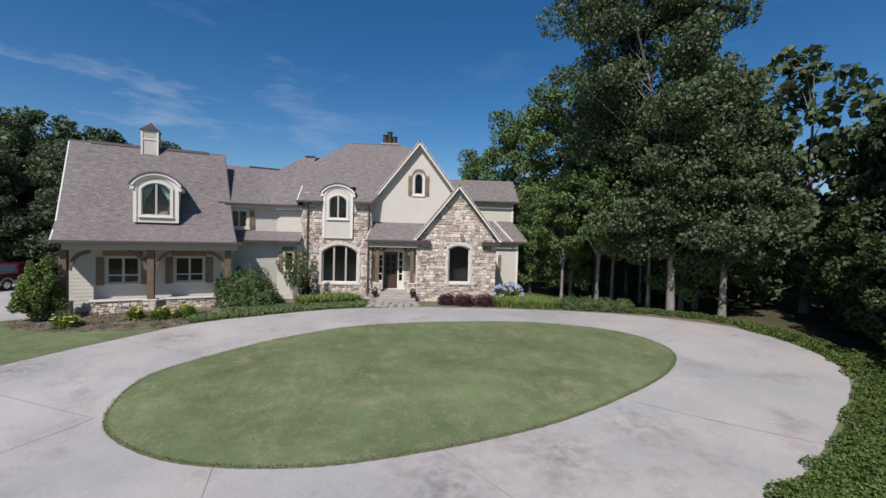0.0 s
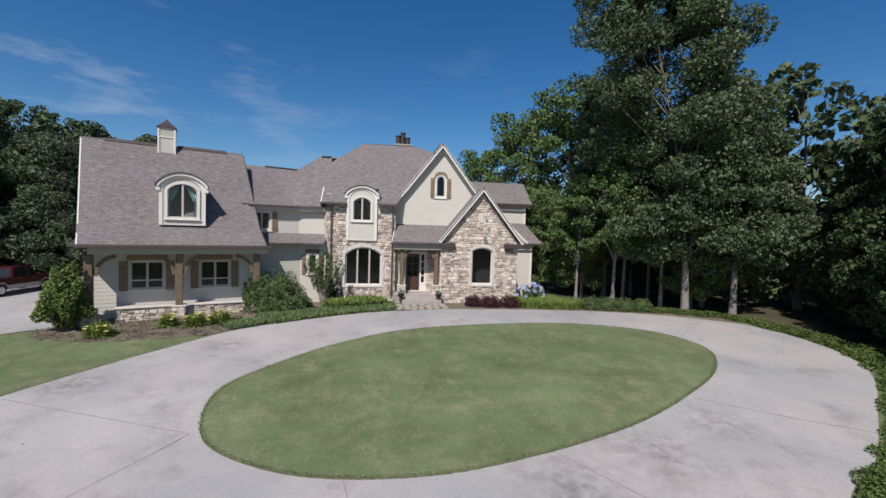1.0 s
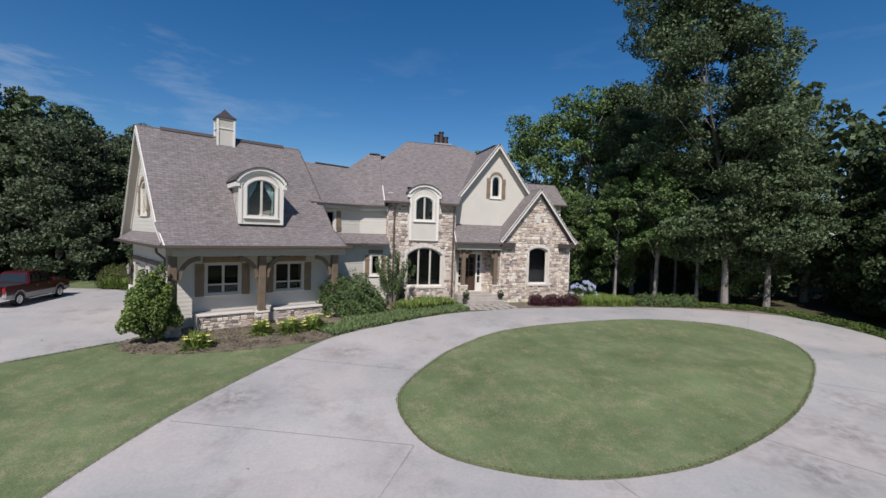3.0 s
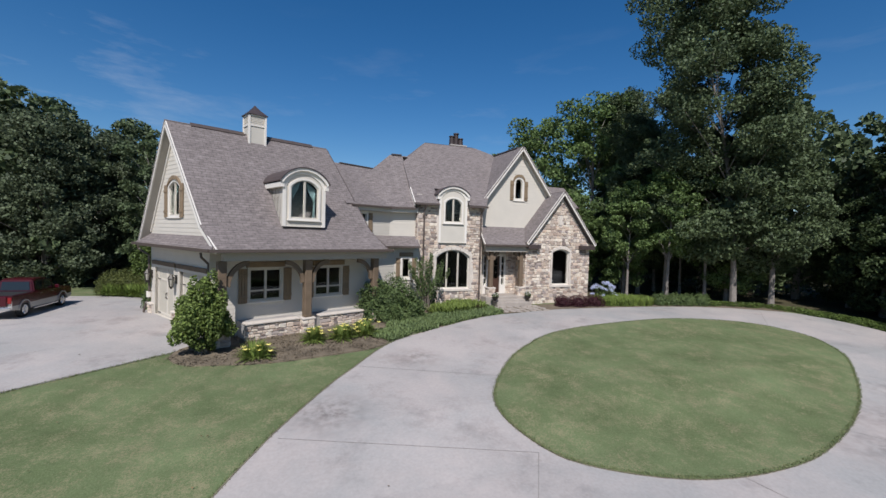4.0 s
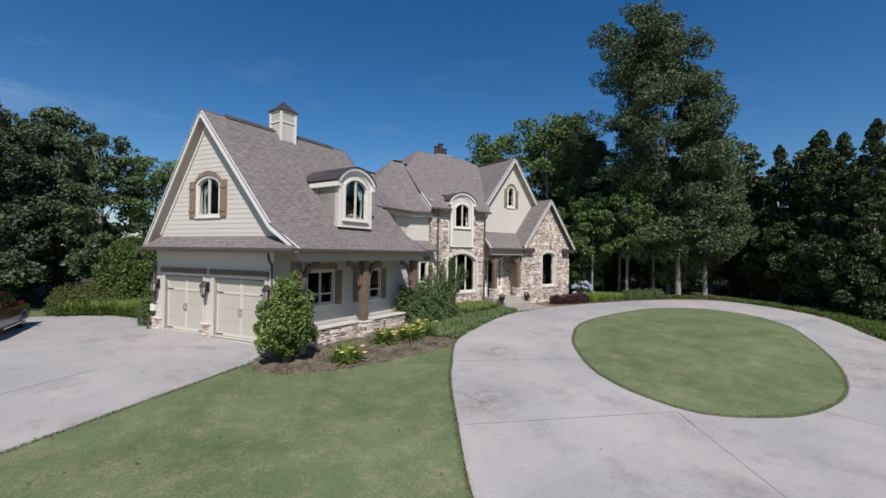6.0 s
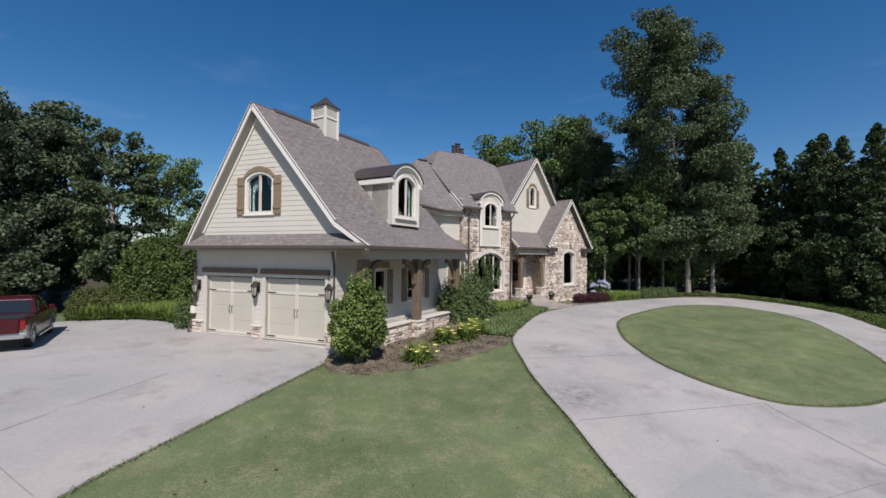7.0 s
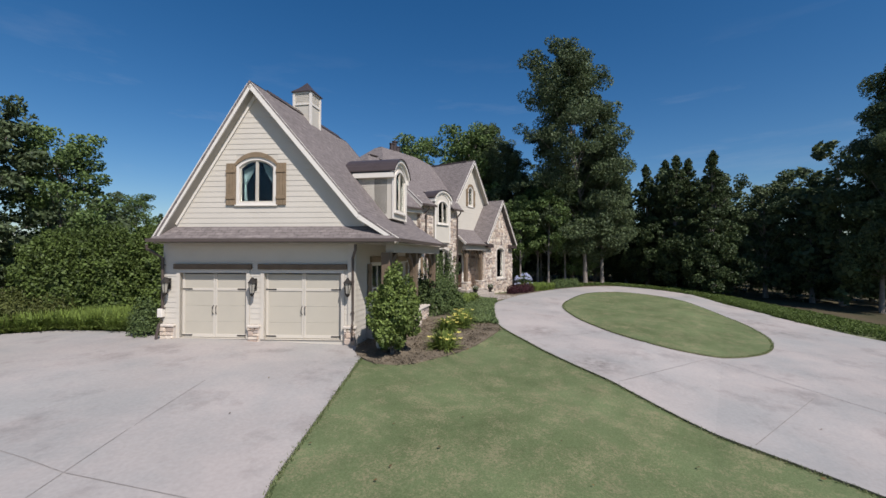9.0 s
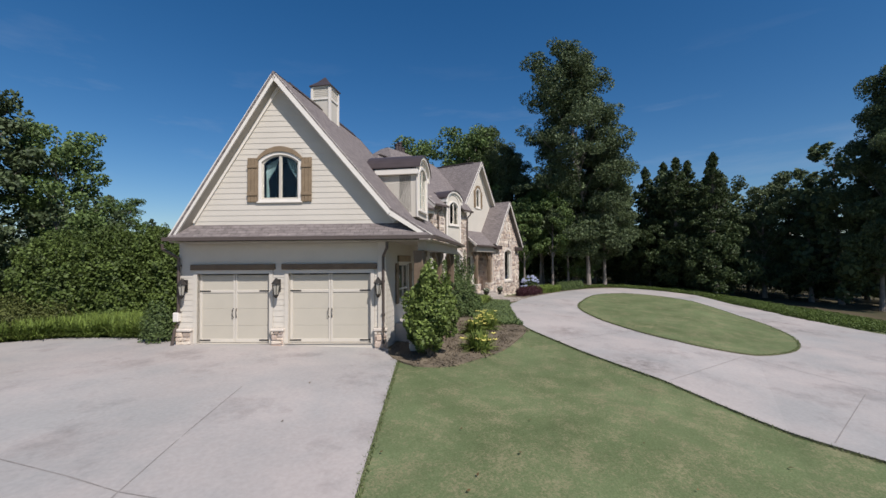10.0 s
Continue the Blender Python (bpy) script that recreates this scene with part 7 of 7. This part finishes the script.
def truck():
    t = thing("pickup_truck", "dark red crew cab pickup truck with beige lower trim", "truck")

    def side_body(name, pts, half, material, taper=0.0, bev=0.05, label=""):
        bm = bmesh.new()
        rings = []
        for s in (-1, 1):
            rings.append([bm.verts.new((x, s * (half - (taper * max(0, z - 1.15))), z)) for x, z in pts])
        n = len(pts)
        bm.faces.new(rings[0])
        bm.faces.new(rings[1][::-1])
        for i in range(n):
            j = (i + 1) % n
            bm.faces.new((rings[0][j], rings[0][i], rings[1][i], rings[1][j]))
        bmesh.ops.recalc_face_normals(bm, faces=bm.faces[:])
        if bev:
            bmesh.ops.bevel(bm, geom=bm.edges[:], offset=bev, segments=2, affect="EDGES", clamp_overlap=True)
        return part(name, bm, material, t, label)

    def arch(cx, r, n=8):
        return [(cx + r * math.cos(a), 0.40 + r * math.sin(a)) for a in np.linspace(0, math.pi, n)]

    low = [(-2.9, 0.55), (-2.35, 0.45)] + [(-1.85 + 0.5 * -math.cos(a), 0.42 + 0.5 * math.sin(a)) for a in np.linspace(0, math.pi, 8)] + [(1.35, 0.40)] + [(1.85 - 0.5 * math.cos(a), 0.42 + 0.5 * math.sin(a)) for a in np.linspace(0, math.pi, 8)] + [(2.8, 0.5), (2.9, 0.62), (2.9, 0.98), (-2.9, 0.98)]
    side_body("lower_body", low, 0.985, M["silver"], 0, 0.02, "beige two tone lower body")
    up = [(-2.9, 0.69), (2.88, 0.69), (2.9, 1.0), (2.75, 1.14), (1.35, 1.24), (-0.75, 1.24), (-0.8, 1.22), (-2.9, 1.22)]
    side_body("upper_body", up, 0.99, M["red"], 0, 0.05, "dark red painted upper body")
    cab = [(-0.92, 1.2), (1.5, 1.2), (0.72, 1.86), (0.45, 1.92), (-0.55, 1.93), (-0.82, 1.86)]
    side_body("cab", cab, 0.93, M["red"], 0.2, 0.06, "dark red crew cab roof")
    for s in (-1, 1):
        bm = bmesh.new()
        for x0, x1, top0, top1 in ((-0.72, 0.02, -0.66, 0.02), (0.12, 1.12, 0.12, 0.62)):
            q = [bm.verts.new((x, s * (0.945 - 0.2 * (z - 1.15)), z)) for x, z in ((x0, 1.30), (x1, 1.30), (top1, 1.80), (top0, 1.80))]
            bm.faces.new(q if s < 0 else q[::-1])
        part("side_window", bm, M["tinted"], t)
        bm = bmesh.new()
        box(bm, 1.0, 1.15, min(s * 0.98, s * 1.2), max(s * 0.98, s * 1.2), 1.22, 1.42, bevel=0.03)
        part("mirror", bm, M["red"], t)
        bm = bmesh.new()
        box(bm, -2.93, -2.86, min(s * 0.78, s * 0.97), max(s * 0.78, s * 0.97), 0.84, 1.16, bevel=0.02)
        part("tail_light", bm, M["lens"], t, "red tail light")
        for hx in (-0.35, 0.75):
            bm = bmesh.new()
            box(bm, hx - 0.1, hx + 0.1, min(s * 0.985, s * 1.02), max(s * 0.985, s * 1.02), 1.08, 1.12, bevel=0.01)
            part("door_handle", bm, M["chrome"], t)
        bm = bmesh.new()
        beam(bm, (-1.2, s * 1.02, 0.36), (1.2, s * 1.02, 0.36), 0.14, 0.05)
        part("running_board", bm, M["chrome"], t)
        for wx in (-1.85, 1.85):
            bm = bmesh.new()
            tube(bm, [(wx, s * 0.72, 0.40), (wx, s * 0.74, 0.40), (wx, s * 0.97, 0.40), (wx, s * 0.99, 0.40)], [0.36, 0.40, 0.40, 0.36], 24)
            w = part("wheel", bm, M["tyre"], t, "black tyre on an alloy rim")
            bm = bmesh.new()
            tube(bm, [(wx, s * 0.9, 0.40), (wx, s * 1.0, 0.40)], [0.25, 0.25], 18)
            for k in range(6):
                a = k * math.tau / 6
                beam(bm, (wx, s * 1.0, 0.40), (wx + math.cos(a) * 0.23, s * 1.0, 0.40 + math.sin(a) * 0.23), 0.05, 0.05, Vector((0, 1, 0)))
            part("rim", bm, M["chrome"], w)
            bm = bmesh.new()
            oo = [(wx + 0.53 * math.cos(a), 0.42 + 0.53 * math.sin(a)) for a in np.linspace(0, math.pi, 12)]
            ii = [(wx + 0.46 * math.cos(a), 0.42 + 0.46 * math.sin(a)) for a in np.linspace(0, math.pi, 12)]
            plate(bm, oo + ii[::-1], [], min(s * 0.95, s * 1.03), max(s * 0.95, s * 1.03))
            part("wheel_arch", bm, M["silver"], t)
    bm = bmesh.new()
    box(bm, -2.55, -0.98, -0.8, 0.8, 0.85, 1.235)
    part("bed", bm, M["tyre"], t, "dark cargo bed")
    bm = bmesh.new()
    q = [bm.verts.new(c) for c in ((-0.93, -0.72, 1.32), (-0.93, 0.72, 1.32), (-0.855, 0.66, 1.78), (-0.855, -0.66, 1.78))]
    bm.faces.new(q[::-1])
    part("rear_window", bm, M["tinted"], t)
    bm = bmesh.new()
    q = [bm.verts.new(c) for c in ((1.47, -0.8, 1.26), (1.47, 0.8, 1.26), (0.80, 0.68, 1.83), (0.80, -0.68, 1.83))]
    bm.faces.new(q)
    part("windscreen", bm, M["tinted"], t)
    bm = bmesh.new()
    box(bm, -2.99, -2.9, -0.77, 0.77, 0.70, 1.22, bevel=0.03)
    part("tailgate", bm, M["red"], t, "dark red tailgate")
    bm = bmesh.new()
    box(bm, -3.02, -2.85, -0.95, 0.95, 0.50, 0.66, bevel=0.03)
    part("rear_bumper", bm, M["chrome"], t, "chrome rear bumper")
    bm = bmesh.new()
    box(bm, 2.85, 3.0, -0.95, 0.95, 0.5, 0.75, bevel=0.04)
    part("front_bumper", bm, M["chrome"], t)
    bm = bmesh.new()
    box(bm, -3.035, -3.02, -0.16, 0.16, 0.56, 0.69)
    part("number_plate", bm, M["trim"], t)
    return t


tr = truck()
tr.matrix_basis = pose(-19.95, 25.5, ground_z(-19.95, 25.5) + 0.035, 0, 0, 87) @ Matrix.Diagonal((0.76, 0.74, 0.82, 1))

# ---- trees ----
oak_tall = put(make_tree(22.4, 5.1, 0.15, 140000, 0.185, M["oak"], 11, "tall oak with a grey trunk and dense dark green crown", 0.19, clumps=700, lean=(-3.6, 1.5), lobes=52), 19.5, 19.7)
oak_side = put(make_tree(13.0, 3.3, 0.22, 42000, 0.18, M["oak"], 23, "broad oak with a pale trunk beside the driveway", 0.18, clumps=300, lobes=30), 21.7, 18.7, 40)
slim = put(make_tree(9.0, 2.2, 0.32, 11000, 0.17, M["maple"], 37, "slim young hardwood with light green leaves", 0.11, clumps=80), 16.4, 22.2, 0, 1.1)
cone = put(make_tree(12.5, 3.2, 0.04, 30000, 0.19, M["pine"], 53, "dark dense conical evergreen tree", 0.2, conic=0.3, clumps=300), 25.7, 12.8, 0, 1.06)
wide = put(make_tree(11.2, 4.4, 0.05, 46000, 0.19, M["cedar"], 71, "broad dark green tree with branches near the ground", 0.28, clumps=380, lobes=34), -23.3, 34.8)
back = put(make_tree(16.0, 4.3, 0.12, 20000, 0.26, M["maple"], 91, "leafy hardwood tree behind the house", 0.24, clumps=330, lobes=32), 17.4, 31.4, 0, 1.1)
oak_mid = put(make_tree(13.0, 3.3, 0.16, 17000, 0.25, M["oak"], 29, "broad green oak at the edge of the woods", 0.24, clumps=300, lobes=28), -17.6, 35.5, 30, 0.80)
for x, y, a, s in ((18.2, 26.5, 20, 0.9), (22.5, 22.0, 100, 0.95), (24.5, 26, 200, 0.9)):
    again(oak_side, x, y, a, s)
for x, y, a, s in ((22.5, 33.5, 70, 0.8), (21.0, 27.5, 10, 0.66)):
    again(oak_tall, x, y, a, s)
for x, y, a, s in ((15.1, 36.8, 33, 1.04), (26.0, 36, 90, 1.0), (-14.9, 36.2, 180, 0.60), (12.0, 41.5, 60, 0.85)):
    again(back, x, y, a, s)
for x, y, a, s in ((28.3, 17.7, 60, 0.84), (24.3, 9.6, 300, 1.06), (27.1, 15.4, 120, 1.02), (27.0, 11.4, 180, 1.05), (33, 10, 20, 1.1), (30.5, 14, 250, 1.1)):
    again(cone, x, y, a, s)
for x, y, a, s in ((-29, 32, 50, 0.95), (-21.8, 38.8, 120, 1.0), (-33, 38, 20, 1.1)):
    again(wide, x, y, a, s)
again(oak_tall, 24.2, -1.2, 77, 0.84)
# evergreens added to shade the ground on the right; the southernmost stays unseen
for x, y, a, s in ((27, -4, 15, 0.9), (31.5, 1.5, 200, 0.95), (30, -9, 90, 1.05), (36, -3, 300, 1.0)):
    again(cone, x, y, a, s)
again(back, -2.5, 64, 20, 0.62, 0.3)
again(back, -5.0, 66, 120, 0.52, 0.3)
for x, y, a, s in ((15.0, 24.4, 40, 0.95), (19.3, 21.6, 200, 1.15), (18.2, 24.0, 310, 1.15), (20.4, 24.5, 140, 1.05)):
    again(slim, x, y, a, s)
for x, y, a, s in ((-20.6, 42, 130, 1.0), (-25.5, 40, 310, 1.05), (-28.5, 37, 80, 1.1)):
    again(oak_mid, x, y, a, s)
for x, y, a, s in ((28, 13.2, 10, 0.95), (31, 9.2, 100, 0.95), (30, 5.5, 190, 0.85), (29, 2.2, 280, 0.8), (34, 3.0, 50, 1.0)):
    again(oak_mid, x, y, a, s)
for x, y, a, s in ((18.6, 28.8, 30, 0.55), (16.2, 26.0, 150, 0.52), (21.2, 21.4, 250, 0.58), (14.0, 28.5, 80, 0.5)):
    again(back, x, y, a, s)
# lighter trees for the woods further off
far_a = put(make_tree(13.5, 4.2, 0.05, 4200, 0.54, M["oak"], 171, "dark hardwood in the woods", 0.2, clumps=90), 30, 28)
far_b = put(make_tree(11.5, 3.6, 0.03, 3600, 0.52, M["pine"], 181, "dark evergreen in the woods", 0.18, conic=0.25, clumps=90), 36, 20)
g = random.Random(5)
spots = []
for k in range(60):
    side = k % 3
    if side == 0:
        spots.append((g.uniform(28, 58), g.uniform(-2, 48)))
    elif side == 1:
        spots.append((g.uniform(-10, 40), g.uniform(44, 62)))
    else:
        spots.append((g.uniform(-62, -24), g.uniform(36, 60)))
for k, (x, y) in enumerate(spots):
    s = g.uniform(0.75, 1.15)
    if side_low := (-14 < x < 8):
        s *= 0.62
    again(far_a if k % 2 else far_b, x, y, g.uniform(0, 360), s)
# brush that closes the woods
cs, rs, cn = [], [], []
for k in range(620):
    a = math.radians(g.uniform(-35, 215))
    d = g.uniform(64, 76)
    x, y = math.cos(a) * d, 14 + math.sin(a) * d * 0.9
    z = g.uniform(-1, 5.0)
    cs.append((x, y, z))
    rs.append((3.0, 3.0, 2.2))
    cn.append(70)
v, k = leaf_cloud(cs, rs, cn, 0.42, 191)
tagged(new("woodland_brush", quad_mesh("woodland_brush", v, k, M["pine"])), "dense dark undergrowth of the surrounding woods", "undergrowth", "", "stuff")
cs, rs, cn = [], [], []
for k in range(420):
    x, y = g.uniform(20, 52), g.uniform(-12, 44)
    if x < 25.5 and y < 21 or y < 14 and x < 25 + (14 - y) * 0.35:
        continue
    cs.append((x, y, ground_z(x, y) + g.uniform(0.4, 1.8)))
    rs.append((1.6, 1.6, 0.9))
    cn.append(140)
v, k = leaf_cloud(cs, rs, cn, 0.19, 192)
tagged(new("undergrowth", quad_mesh("undergrowth", v, k, M["pine"])), "low dark shrubs under the trees", "undergrowth", "", "stuff")

# --- fallen leaves ---
M["litter"] = leaf_mat("dry leaves", (0.13, 0.085, 0.04), 0.4, 0.1)
g = random.Random(88)
cs = []
for k in range(150):
    x, y = g.uniform(-21, -5), g.uniform(4, 18)
    if k % 6 and (inside(x, y, DRIVE) or inside(x, y, APRON)) or len(cs) > 70:
        continue
    cs.append((x, y, ground_z(x, y) + 0.05))
v, k = leaf_cloud(cs, [(0.02, 0.02, 0.006)] * len(cs), [1] * len(cs), 0.07, 89, up_bias=4.0)
tagged(new("fallen_leaves", quad_mesh("fallen_leaves", v, k, M["litter"])), "a few dry brown leaves on lawn and concrete", "leaves", "", "stuff")

# --- grass blades over the near lawns ---
def turf(name, label, spots, length, seed):
    """Short blades standing on the turf, thick enough to roughen it."""
    g = np.random.default_rng(seed)
    p = np.array(spots)
    k = len(p)
    z = np.array([ground_z(x, y) for x, y in p])
    a = g.uniform(0, math.tau, k)
    ll = length * g.uniform(0.5, 1.3, k)
    dx, dy = np.cos(a), np.sin(a)
    w = 0.007
    tilt = g.uniform(0.4, 0.95, k)
    b = np.stack([p[:, 0], p[:, 1], z], 1)
    t = b + np.stack([dx * ll * tilt, dy * ll * tilt, ll * np.sqrt(1 - tilt ** 2)], 1)
    m = (b + t) / 2
    s = np.stack([-dy * w, dx * w, np.zeros(k)], 1)
    v = np.stack([b, m - s, t, m + s], 1).reshape(-1, 3)
    return v, k


def fringe(line, closed, per, width, side, seed):
    """Spots in a narrow band along a line, on its given side or both."""
    g = random.Random(seed)
    out, k = [], len(line)
    for i in range(k if closed else k - 1):
        a, b = Vector(line[i]), Vector(line[(i + 1) % k])
        d = (b - a).normalized()
        for j in range(int((b - a).length * per)):
            c = a.lerp(b, g.random())
            w = g.uniform(*width) * side
            out.append((c.x - d.y * w, c.y + d.x * w))
    return out


M["grass"] = leaf_mat("grass blades", (0.15, 0.185, 0.08), 0.3, 0.35)
v, k = turf("grass", "", fringe(ISLAND, True, 190, (-0.05, 0.07), -1 if sum(a[0] * b[1] - b[0] * a[1] for a, b in zip(ISLAND, ISLAND[1:])) < 0 else 1, 3), 0.06, 4)
v[:, 2] += 0.055
tagged(new("island_grass", quad_mesh("island_grass", v, k, M["grass"])), "short grass blades over the island's cut edge", "grass", "", "stuff")
rim = [p for p in DRIVE if p[0] < -2.5 and -10 < p[1] < 17.8]
spots = fringe(rim, False, 190, (-0.03, 0.08), 1, 5) + fringe([(-12.0, 17.35), (-17.16, 13.79), (-23.48, 7.99), (-31.6, 1.74)], False, 190, (-0.03, 0.08), 1, 6)
v, k = turf("grass", "", spots, 0.075, 6)
tagged(new("lawn_grass", quad_mesh("lawn_grass", v, k, M["grass"])), "short grass blades along the lawn's cut edge", "grass", "", "stuff")
